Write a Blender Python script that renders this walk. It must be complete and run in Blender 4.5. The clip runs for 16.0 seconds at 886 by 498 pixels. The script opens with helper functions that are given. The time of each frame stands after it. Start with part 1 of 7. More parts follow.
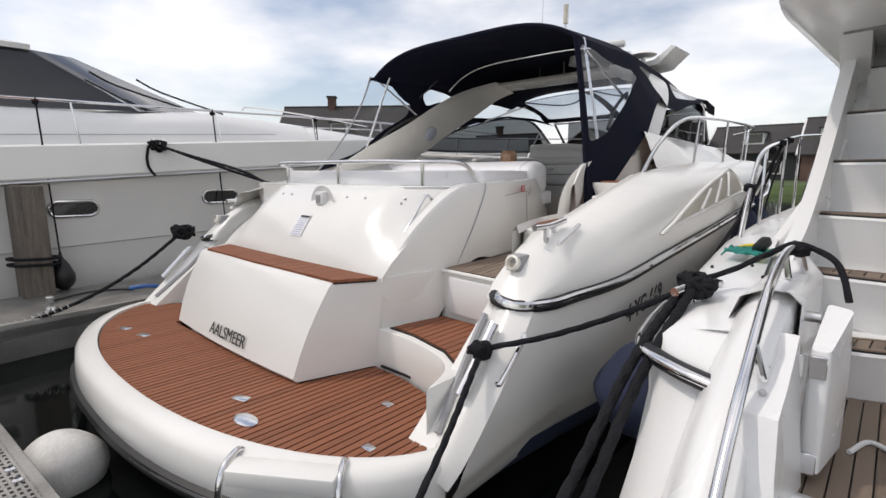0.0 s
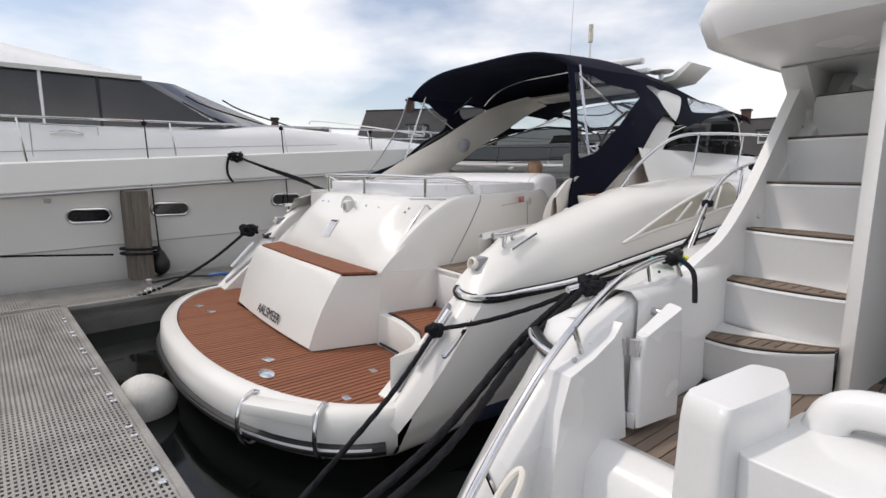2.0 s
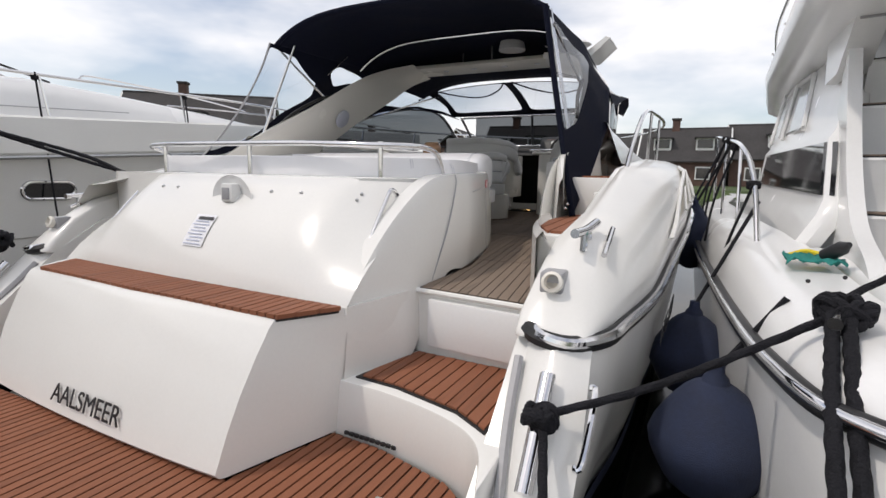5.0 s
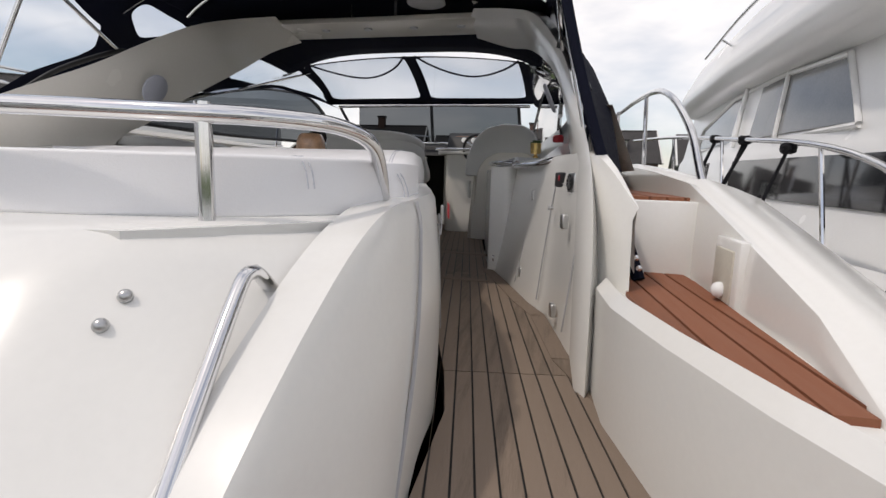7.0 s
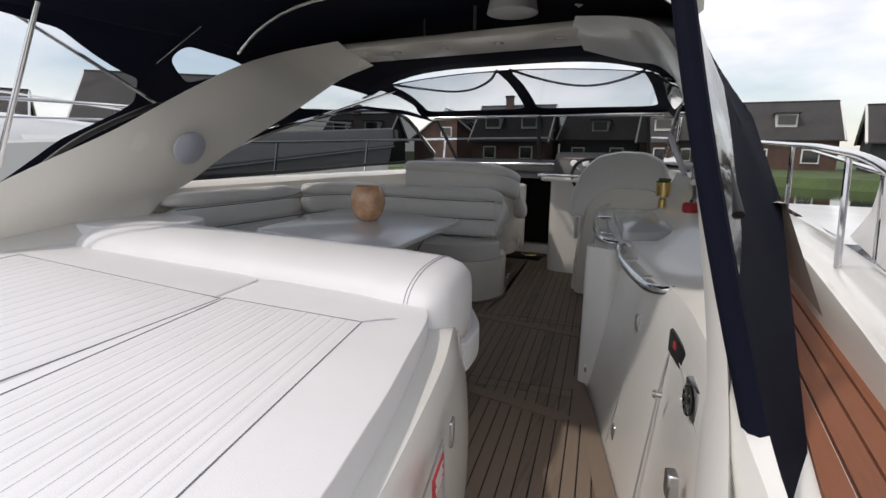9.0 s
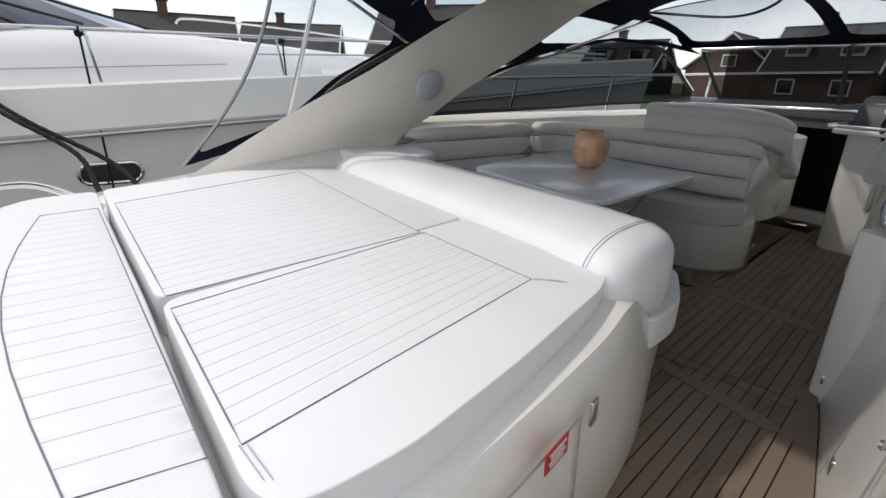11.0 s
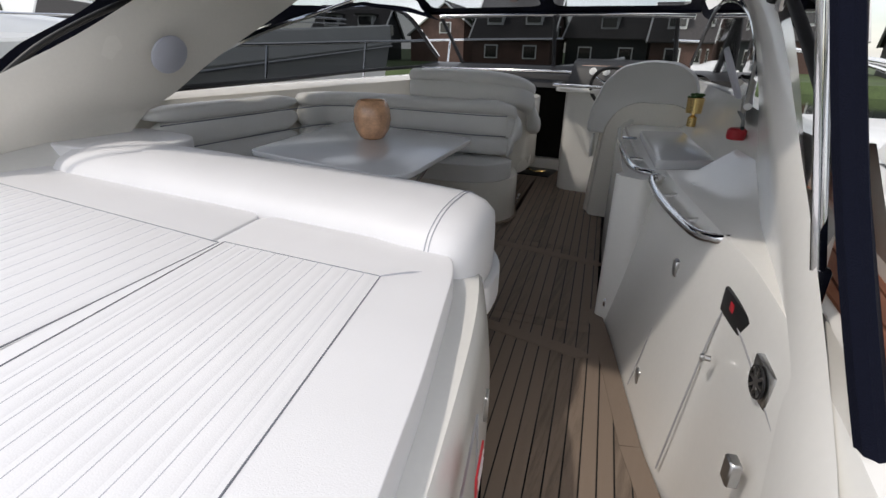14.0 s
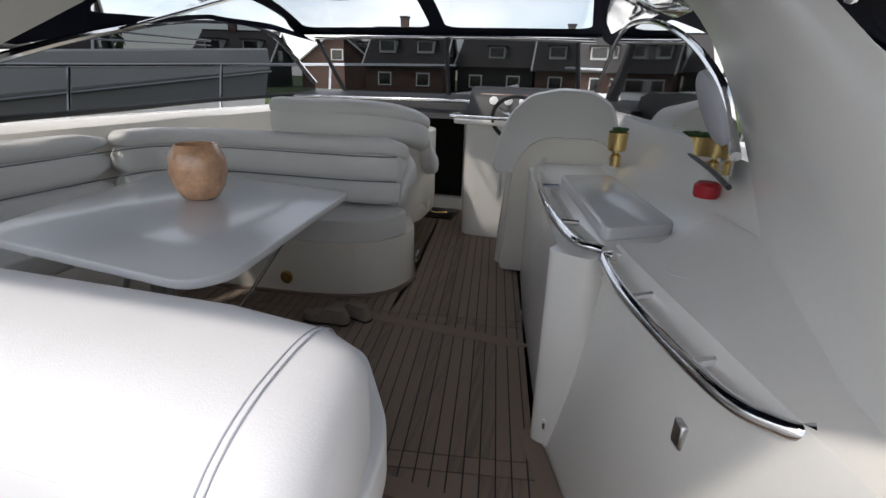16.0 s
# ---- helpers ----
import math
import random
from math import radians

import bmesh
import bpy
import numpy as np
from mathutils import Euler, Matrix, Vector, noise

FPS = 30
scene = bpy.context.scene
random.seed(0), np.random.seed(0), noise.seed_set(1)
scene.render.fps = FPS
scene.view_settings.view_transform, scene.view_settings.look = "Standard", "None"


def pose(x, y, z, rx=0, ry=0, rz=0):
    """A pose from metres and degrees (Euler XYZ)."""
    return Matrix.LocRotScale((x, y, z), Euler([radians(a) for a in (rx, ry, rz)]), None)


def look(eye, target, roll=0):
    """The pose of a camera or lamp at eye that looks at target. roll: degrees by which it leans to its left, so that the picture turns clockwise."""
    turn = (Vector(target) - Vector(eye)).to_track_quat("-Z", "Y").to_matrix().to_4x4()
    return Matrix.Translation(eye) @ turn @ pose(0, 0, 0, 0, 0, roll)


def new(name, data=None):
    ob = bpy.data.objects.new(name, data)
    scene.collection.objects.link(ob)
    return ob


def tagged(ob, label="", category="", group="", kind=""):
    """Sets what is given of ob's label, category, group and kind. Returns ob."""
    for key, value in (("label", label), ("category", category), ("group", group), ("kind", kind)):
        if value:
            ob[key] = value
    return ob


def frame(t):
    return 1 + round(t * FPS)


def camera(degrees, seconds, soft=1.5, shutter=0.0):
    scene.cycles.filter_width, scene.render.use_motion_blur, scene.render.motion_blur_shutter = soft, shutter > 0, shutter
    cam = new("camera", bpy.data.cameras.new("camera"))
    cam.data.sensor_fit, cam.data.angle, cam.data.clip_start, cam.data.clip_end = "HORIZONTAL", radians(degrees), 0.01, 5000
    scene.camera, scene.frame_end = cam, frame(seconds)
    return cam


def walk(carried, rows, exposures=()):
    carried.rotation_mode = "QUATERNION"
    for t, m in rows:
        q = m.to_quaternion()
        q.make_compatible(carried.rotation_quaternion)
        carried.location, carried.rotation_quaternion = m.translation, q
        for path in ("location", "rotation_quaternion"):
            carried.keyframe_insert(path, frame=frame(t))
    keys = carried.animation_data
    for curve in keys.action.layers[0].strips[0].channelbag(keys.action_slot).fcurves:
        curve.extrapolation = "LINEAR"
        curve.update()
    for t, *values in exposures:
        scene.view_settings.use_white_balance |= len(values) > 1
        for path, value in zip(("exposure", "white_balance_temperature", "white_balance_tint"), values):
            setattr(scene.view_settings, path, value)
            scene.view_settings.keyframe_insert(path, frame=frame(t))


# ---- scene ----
cam = camera(83.9, 16.0)
PATH = [
    (0, (3.716, -1.574, 1.411), (2.38, -0.119, 1.103), 0.0),
    (0.5, (4.071, -1.574, 1.508), (2.649, -0.203, 1.193), 0.2),
    (1, (4.378, -1.527, 1.532), (2.893, -0.224, 1.221), 0.3),
    (1.5, (4.634, -1.513, 1.538), (3.103, -0.264, 1.229), 0.2),
    (2, (4.721, -1.562, 1.544), (3.171, -0.337, 1.234), 0.2),
    (2.5, (4.65, -1.56, 1.527), (3.093, -0.344, 1.216), 0.5),
    (3, (4.353, -1.564, 1.471), (2.828, -0.309, 1.156), 0.9),
    (3.5, (3.97, -1.505, 1.438), (2.515, -0.169, 1.123), 0.9),
    (4, (3.509, -1.394, 1.432), (2.192, 0.077, 1.115), 1.2),
    (4.5, (3.048, -1.347, 1.38), (1.902, 0.263, 1.074), 1.2),
    (5, (2.628, -1.236, 1.334), (1.722, 0.521, 1.03), 1.2),
    (5.2, (2.55, -1.044, 1.303), (1.653, 0.72, 1.012), 0.5),
    (7.3, (1.492, 0.625, 1.417), (1.122, 2.568, 1.124), 1.7),
    (7.5, (1.512, 0.766, 1.436), (1.105, 2.702, 1.139), 1.5),
    (7.7, (1.554, 0.927, 1.476), (1.101, 2.851, 1.169), 1.6),
    (8, (1.588, 1.096, 1.617), (1.055, 2.997, 1.297), 1.8),
    (8.2, (1.573, 1.18, 1.71), (0.977, 3.06, 1.378), 1.4),
    (10.3, (1.683, 1.649, 2.032), (0.346, 3.03, 1.48), 1.8),
    (10.5, (1.7, 1.643, 2.022), (0.299, 2.945, 1.437), 1.8),
    (11, (1.71, 1.591, 2.011), (0.177, 2.692, 1.348), 1.6),
    (11.5, (1.703, 1.551, 1.986), (0.075, 2.46, 1.26), 1.6),
    (12, (1.692, 1.538, 1.976), (0.037, 2.361, 1.212), 1.1),
    (12.5, (1.672, 1.546, 1.964), (0.067, 2.447, 1.18), 0.9),
    (13, (1.556, 1.572, 1.963), (0.119, 2.722, 1.18), 1.0),
    (13.5, (1.425, 1.595, 1.999), (0.28, 3.042, 1.228), 1.2),
    (14, (1.411, 1.612, 2.006), (0.603, 3.28, 1.254), 1.4),
    (14.5, (1.362, 1.652, 1.988), (0.812, 3.435, 1.268), 1.4),
    (15, (1.346, 1.824, 1.971), (0.914, 3.651, 1.283), 1.6),
    (15.5, (1.313, 2.142, 1.979), (0.886, 3.981, 1.317), 1.7),
    (16, (1.174, 2.472, 1.995), (0.705, 4.304, 1.344), 1.8),
]
walk(cam, [(t, look(eye, target, roll)) for t, eye, target, roll in PATH],
     exposures=[(0, 0.17, 6850, 13), (5.0, 0.14, 6850, 13), (7.4, 0.04, 6950, 14), (8.2, 0.12, 6950, 14), (10.5, 0.28, 6800, 11), (12.5, 0.20, 6800, 11), (14.5, 0.40, 6800, 12), (15.5, 0.60, 6750, 12), (16, 0.70, 6750, 12)])

# ---- world, sun, exposure ----
SUN_AZ, SUN_EL = radians(226.0), radians(58.5)   # direction the sun stands in: from port and astern
world = bpy.data.worlds.new("sky")
scene.world = world
world.use_nodes = True
wn, wl = world.node_tree.nodes, world.node_tree.links
wn.clear()
w_out, w_bg = wn.new("ShaderNodeOutputWorld"), wn.new("ShaderNodeBackground")
w_sky, w_co, w_map = wn.new("ShaderNodeTexSky"), wn.new("ShaderNodeTexCoord"), wn.new("ShaderNodeMapping")
w_noise, w_ramp, w_mix = wn.new("ShaderNodeTexNoise"), wn.new("ShaderNodeValToRGB"), wn.new("ShaderNodeMix")
w_sky.sky_type, w_sky.sun_disc = "NISHITA", False
w_sky.sun_elevation, w_sky.sun_rotation = SUN_EL, SUN_AZ
w_map.inputs["Scale"].default_value = (1.35, 1.35, 3.6)
w_noise.inputs["Scale"].default_value, w_noise.inputs["Detail"].default_value = 1.7, 5
w_noise.inputs["Roughness"].default_value = 0.52
w_ramp.color_ramp.elements[0].position, w_ramp.color_ramp.elements[1].position = 0.36, 0.66
w_ramp.color_ramp.elements[0].color = (0.16, 0.16, 0.16, 1)
w_mix.data_type = "RGBA"
w_mix.inputs["B"].default_value = (8.7, 8.85, 9.1, 1)
wl.new(w_co.outputs["Generated"], w_map.inputs["Vector"])
wl.new(w_map.outputs["Vector"], w_noise.inputs["Vector"])
wl.new(w_noise.outputs["Fac"], w_ramp.inputs["Fac"])
wl.new(w_ramp.outputs["Color"], w_mix.inputs["Factor"])
wl.new(w_sky.outputs["Color"], w_mix.inputs["A"])
wl.new(w_mix.outputs["Result"], w_bg.inputs["Color"])
w_bg.inputs["Strength"].default_value = 0.12
wl.new(w_bg.outputs["Background"], w_out.inputs["Surface"])

sun = new("sun", bpy.data.lights.new("sun", "SUN"))
sun.data.energy, sun.data.angle, sun.data.color = 1.2, radians(2.0), (1.0, 0.96, 0.9)
sun_way = Vector((math.sin(SUN_AZ) * math.cos(SUN_EL), math.cos(SUN_AZ) * math.cos(SUN_EL), math.sin(SUN_EL)))
sun.matrix_world = look(sun_way * 60, (0, 0, 0))


# ---- materials ----
def material(name, color, rough=0.5, metal=0.0, vary=0.12, scale=3.0, fine=60.0, bump=0.0, bump_scale=80.0, coat=0.0, island=False, stretch=None, spec=0.5):
    """A surface with variation at two scales: broad stains and fine grain, and a fine relief."""
    m = bpy.data.materials.new(name)
    m.use_nodes = True
    n, l = m.node_tree.nodes, m.node_tree.links
    b = n["Principled BSDF"]
    b.inputs["Roughness"].default_value, b.inputs["Metallic"].default_value = rough, metal
    b.inputs["Coat Weight"].default_value, b.inputs["Specular IOR Level"].default_value = coat, spec
    b.inputs["Coat Roughness"].default_value = 0.06
    co, mp = n.new("ShaderNodeTexCoord"), n.new("ShaderNodeMapping")
    l.new(co.outputs["Object"], mp.inputs["Vector"])
    if stretch:
        mp.inputs["Scale"].default_value = stretch
    big, small = n.new("ShaderNodeTexNoise"), n.new("ShaderNodeTexNoise")
    big.inputs["Scale"].default_value, small.inputs["Scale"].default_value = scale, fine
    big.inputs["Detail"].default_value, small.inputs["Detail"].default_value = 4, 3
    for t in (big, small):
        l.new(mp.outputs["Vector"], t.inputs["Vector"])
    add = n.new("ShaderNodeMath")
    add.operation = "MULTIPLY_ADD"
    add.inputs[1].default_value = 0.45
    l.new(small.outputs["Fac"], add.inputs[0])
    l.new(big.outputs["Fac"], add.inputs[2])
    fac = add.outputs[0]
    if island:
        inf, mad = n.new("ShaderNodeObjectInfo"), n.new("ShaderNodeMath")
        mad.operation = "MULTIPLY_ADD"
        mad.inputs[1].default_value = 0.7
        l.new(inf.outputs["Random"], mad.inputs[0])
        l.new(fac, mad.inputs[2])
        fac = mad.outputs[0]
    ramp = n.new("ShaderNodeValToRGB")
    lo, hi = [max(0, c * (1 - vary)) for c in color], [min(1, c * (1 + vary)) for c in color]
    ramp.color_ramp.elements[0].color, ramp.color_ramp.elements[1].color = (*lo, 1), (*hi, 1)
    ramp.color_ramp.elements[0].position, ramp.color_ramp.elements[1].position = (0.45, 1.2) if island else (0.42, 1.0)
    ramp.color_ramp.elements[1].position = min(1.0, ramp.color_ramp.elements[1].position)
    l.new(fac, ramp.inputs["Fac"])
    l.new(ramp.outputs["Color"], b.inputs["Base Color"])
    rr = n.new("ShaderNodeMapRange")
    rr.inputs["To Min"].default_value, rr.inputs["To Max"].default_value = rough * 0.8, min(1, rough * 1.25)
    l.new(big.outputs["Fac"], rr.inputs["Value"])
    l.new(rr.outputs["Result"], b.inputs["Roughness"])
    if bump:
        bt, bp = n.new("ShaderNodeTexNoise"), n.new("ShaderNodeBump")
        bt.inputs["Scale"].default_value, bt.inputs["Detail"].default_value = bump_scale, 3
        bp.inputs["Strength"].default_value, bp.inputs["Distance"].default_value = bump, 0.01
        l.new(mp.outputs["Vector"], bt.inputs["Vector"])
        l.new(bt.outputs["Fac"], bp.inputs["Height"])
        l.new(bp.outputs["Normal"], b.inputs["Normal"])
    return m


def clear_sheet(name, tint, gloss, rough=0.03, ior=1.45):
    """A thin transparent sheet: lets light through, tinted, with a glossy surface."""
    m = bpy.data.materials.new(name)
    m.use_nodes = True
    n, l = m.node_tree.nodes, m.node_tree.links
    n.clear()
    out, mix = n.new("ShaderNodeOutputMaterial"), n.new("ShaderNodeMixShader")
    tr, gl, fr = n.new("ShaderNodeBsdfTransparent"), n.new("ShaderNodeBsdfGlossy"), n.new("ShaderNodeFresnel")
    tr.inputs["Color"].default_value = (*tint, 1)
    gl.inputs["Roughness"].default_value = rough
    nt, bp = n.new("ShaderNodeTexNoise"), n.new("ShaderNodeBump")
    nt.inputs["Scale"].default_value = 3.0
    bp.inputs["Strength"].default_value = gloss
    l.new(nt.outputs["Fac"], bp.inputs["Height"])
    l.new(bp.outputs["Normal"], gl.inputs["Normal"])
    fr.inputs["IOR"].default_value = ior
    l.new(fr.outputs["Fac"], mix.inputs["Fac"])
    l.new(tr.outputs["BSDF"], mix.inputs[1])
    l.new(gl.outputs["BSDF"], mix.inputs[2])
    l.new(mix.outputs["Shader"], out.inputs["Surface"])
    return m


GEL = material("gelcoat", (0.80, 0.79, 0.755), 0.22, vary=0.03, scale=1.3, coat=0.35)
GELCREAM = material("gelcoat_cream", (0.78, 0.745, 0.67), 0.25, vary=0.04, scale=1.1, coat=0.35)
GELGREY = material("gelcoat_cool", (0.80, 0.80, 0.79), 0.25, vary=0.035, scale=0.9, coat=0.3)
NONSKID = material("nonskid_gelcoat", (0.78, 0.77, 0.73), 0.45, vary=0.04, bump=0.25, bump_scale=220)
VINYL = material("white_vinyl", (0.83, 0.83, 0.845), 0.42, vary=0.025, scale=4, fine=240, bump=0.12, bump_scale=320)
VINYLCREAM = material("cream_vinyl", (0.74, 0.735, 0.71), 0.42, vary=0.03, scale=4, fine=240, bump=0.12, bump_scale=320)
SEAM = material("stitch_seam", (0.20, 0.21, 0.24), 0.7, vary=0.15)
STITCH = material("pale_stitching", (0.46, 0.47, 0.52), 0.7, vary=0.1)
NAVY = material("navy_canvas", (0.004, 0.0055, 0.015), 0.92, vary=0.25, scale=2.5, fine=300, bump=0.2, bump_scale=350, spec=0.15)
CHROME = material("polished_steel", (0.74, 0.74, 0.75), 0.09, 1.0, vary=0.05, scale=6)
STEEL = material("brushed_steel", (0.55, 0.55, 0.55), 0.3, 1.0, vary=0.1)
TEAK = material("orange_teak", (0.215, 0.082, 0.043), 0.62, vary=0.22, scale=5, fine=45, bump=0.25, bump_scale=70, island=True, stretch=(9, 0.6, 3), spec=0.3)
TEAKGREY = material("weathered_teak", (0.175, 0.135, 0.105), 0.72, vary=0.34, scale=5, fine=50, bump=0.3, bump_scale=80, island=True, stretch=(9, 0.6, 3), spec=0.25)
CAULK = material("black_caulk", (0.012, 0.011, 0.011), 0.6, vary=0.2)
RUBBER = material("black_rubber", (0.012, 0.012, 0.013), 0.45, vary=0.25)
ROPE = material("black_rope", (0.014, 0.014, 0.017), 0.9, vary=0.4, fine=160, bump=0.8, bump_scale=120, spec=0.2)
GLASS = clear_sheet("tinted_glass", (0.15, 0.16, 0.17), 0.02, 0.03, 1.12)
CLEAR = clear_sheet("clear_vinyl", (0.86, 0.89, 0.92), 0.35, 0.06)
HAZY = clear_sheet("cloudy_vinyl", (0.80, 0.84, 0.89), 0.5, 0.15)
DARKGLASS = material("dark_window", (0.018, 0.018, 0.02), 0.06, vary=0.3, scale=2, coat=0.6)
GREYGLASS = material("grey_window_blind", (0.13, 0.135, 0.14), 0.12, vary=0.2, scale=2, coat=0.6)
# near-black colour standing in for the cabin's lack of light
BLACK = material("painted_cabin_dark", (0.006, 0.006, 0.006), 0.9, vary=0.3)
FENDERBLUE = material("navy_fender_cover", (0.018, 0.026, 0.058), 0.85, vary=0.3, scale=6, bump=0.3, bump_scale=200)
FENDERWHITE = material("grubby_white_fender", (0.60, 0.59, 0.56), 0.5, vary=0.25, scale=7, bump=0.1)
GRATE = material("galvanised_grating", (0.33, 0.32, 0.30), 0.5, 0.55, vary=0.3, scale=4)
CONCRETE = material("pontoon_concrete", (0.16, 0.155, 0.145), 0.85, vary=0.35, scale=3, bump=0.4, bump_scale=40)
TIMBER = material("weathered_timber", (0.135, 0.115, 0.095), 0.85, vary=0.5, scale=4, fine=40, bump=0.7, bump_scale=30, stretch=(6, 6, 0.5))
RED = material("red_label", (0.42, 0.02, 0.03), 0.4, vary=0.08)
PAPER = material("white_paper", (0.82, 0.82, 0.84), 0.6, vary=0.03)
PRINT = material("blue_grey_print", (0.50, 0.53, 0.64), 0.7, vary=0.1)
INK = material("black_lettering", (0.015, 0.015, 0.017), 0.45, vary=0.1)
AMBER = material("amber_glass_vase", (0.62, 0.36, 0.21), 0.18, vary=0.3, scale=14, fine=80, coat=0.6)
TABLETOP = material("grey_white_tabletop", (0.66, 0.67, 0.68), 0.2, vary=0.03, coat=0.3)
BRASS = material("gold_metal", (0.72, 0.52, 0.22), 0.2, 1.0, vary=0.1)
GREEN = material("plant_green", (0.05, 0.11, 0.03), 0.6, vary=0.3)
TEAL = material("teal_microfibre_cloth", (0.02, 0.22, 0.19), 0.95, vary=0.25, bump=0.6, bump_scale=150)
YELLOW = material("yellow_cloth", (0.65, 0.52, 0.03), 0.9, vary=0.2)
SHOE = material("grey_brown_suede", (0.2, 0.17, 0.14), 0.9, vary=0.3)
BLUE = material("blue_plastic", (0.02, 0.10, 0.33), 0.4, vary=0.15)
BRICK = material("brick_wall", (0.11, 0.065, 0.052), 0.9, vary=0.35, scale=0.8, fine=6)
ROOFTILE = material("dark_roof_tiles", (0.045, 0.042, 0.042), 0.8, vary=0.4, scale=0.6, fine=5)
PAINTWHITE = material("white_paintwork", (0.75, 0.75, 0.73), 0.5, vary=0.05)
DARKWOOD = material("dark_cladding", (0.03, 0.035, 0.035), 0.8, vary=0.2)
LEAF = material("tree_leaf", (0.035, 0.065, 0.022), 0.7, vary=0.5, scale=1.5, fine=9)
BARK = material("bark", (0.09, 0.07, 0.05), 0.9, vary=0.3)
GRASS = material("bank_grass", (0.06, 0.09, 0.03), 0.95, vary=0.4, scale=0.5, fine=8)
WHITEPLASTIC = material("white_plastic", (0.78, 0.78, 0.76), 0.35, vary=0.04)
GREYPLASTIC = material("grey_plastic", (0.35, 0.35, 0.36), 0.45, vary=0.1)
LAMPGLASS = material("lamp_lens", (0.7, 0.66, 0.55), 0.2, vary=0.05)
WATER = material("harbour_water", (0.003, 0.004, 0.004), 0.07, vary=0.3, scale=0.7, bump=0.3, bump_scale=2.2, spec=0.22)
# gelcoat darkened to beige: the shade inside recesses, put into the colour
SHADEBEIGE = material("beige_recess_shade", (0.50, 0.47, 0.40), 0.6, vary=0.15, fine=120)
SPEAKER = material("grey_speaker_mesh", (0.46, 0.47, 0.52), 0.6, vary=0.08, fine=300)


# ---- mesh helpers ----
def spline(pts, n=8, closed=False):
    """Catmull-Rom through the points."""
    p = [Vector(q) for q in pts]
    if closed:
        p = [p[-1]] + p + [p[0], p[1]]
    else:
        p = [p[0] * 2 - p[1]] + p + [p[-1] * 2 - p[-2]]
    out = []
    for i in range(1, len(p) - 2):
        for k in range(n):
            t = k / n
            a, b, c, d = p[i - 1], p[i], p[i + 1], p[i + 2]
            out.append(0.5 * ((2 * b) + (c - a) * t + (2 * a - 5 * b + 4 * c - d) * t * t + (3 * b - a - 3 * c + d) * t ** 3))
    if not closed:
        out.append(p[-2])
    return out


def loft(rings, closed=False, caps=True, bm=None):
    """A skin over rows of points; closed: each row is a loop."""
    bm = bm or bmesh.new()
    vs = [[bm.verts.new(p) for p in r] for r in rings]
    n = len(vs[0])
    for a, b in zip(vs, vs[1:]):
        for i in range(n if closed else n - 1):
            j = (i + 1) % n
            bm.faces.new((a[i], a[j], b[j], b[i]))
    if closed and caps:
        bm.faces.new(list(reversed(vs[0])))
        bm.faces.new(vs[-1])
    bmesh.ops.recalc_face_normals(bm, faces=bm.faces)
    return bm


def tube(pts, r, n=6, seg=10, closed=False, smooth=True, bm=None):
    """A round bar along a curve through the points."""
    path = spline(pts, n, closed) if smooth else [Vector(p) for p in pts]
    rings, up = [], None
    m = len(path)
    for i, p in enumerate(path):
        a, b = path[(i - 1) % m] if (closed or i) else p, path[(i + 1) % m] if (closed or i < m - 1) else p
        d = (b - a).normalized()
        if up is None:
            up = d.orthogonal().normalized()
        up = (up - d * up.dot(d)).normalized()
        side = d.cross(up)
        rings.append([p + (up * math.cos(6.28319 * k / seg) + side * math.sin(6.28319 * k / seg)) * r for k in range(seg)])
    if closed:
        rings.append(rings[0])
    return loft(rings, True, not closed, bm)


def prism(poly, z0, z1, bevel=0.0, seg=2, bm=None):
    """An upright block on a plan outline."""
    made = bmesh.new()
    lo, hi = [made.verts.new((p[0], p[1], z0)) for p in poly], [made.verts.new((p[0], p[1], z1)) for p in poly]
    n = len(poly)
    made.faces.new(list(reversed(lo)))
    made.faces.new(hi)
    for i in range(n):
        made.faces.new((lo[i], lo[(i + 1) % n], hi[(i + 1) % n], hi[i]))
    bmesh.ops.recalc_face_normals(made, faces=made.faces)
    if bevel:
        bmesh.ops.bevel(made, geom=list(made.edges), offset=bevel, segments=seg, profile=0.5, affect="EDGES", clamp_overlap=True)
    return merge(bm, made)


def merge(into, bm):
    if into is None:
        return bm
    vm = {}
    for v in bm.verts:
        vm[v] = into.verts.new(v.co)
    for f in bm.faces:
        into.faces.new([vm[v] for v in f.verts])
    bm.free()
    return into


def block(a, b, bevel=0.0, seg=2, bm=None, m=None):
    made = prism([(a[0], a[1]), (b[0], a[1]), (b[0], b[1]), (a[0], b[1])], a[2], b[2], bevel, seg)
    if m is not None:
        bmesh.ops.transform(made, matrix=m, verts=made.verts)
    return merge(bm, made)


def ball(c, r, sz=1.0, u=20, v=12, bm=None, drop=0.0):
    made = bmesh.new()
    bmesh.ops.create_uvsphere(made, u_segments=u, v_segments=v, radius=r)
    for q in made.verts:
        k = 1 - drop * max(0, q.co.z / r)
        q.co = Vector((q.co.x * k, q.co.y * k, q.co.z * sz)) + Vector(c)
    return merge(bm, made)


def lathe(profile, seg=24, m=None, bm=None):
    """A turned shape: (radius, height) pairs."""
    rings = [[Vector((r * math.cos(6.28319 * k / seg), r * math.sin(6.28319 * k / seg), z)) for k in range(seg)] for r, z in profile]
    made = loft(rings, True, True)
    if m is not None:
        bmesh.ops.transform(made, matrix=m, verts=made.verts)
    return merge(bm, made)


def mesh_of(name, bm, mat, smooth=True, angle=38):
    me = bpy.data.meshes.new(name)
    bm.to_mesh(me)
    bm.free()
    me.materials.append(mat)
    if smooth:
        me.shade_smooth()
        me.set_sharp_from_angle(angle=radians(angle))
    return me


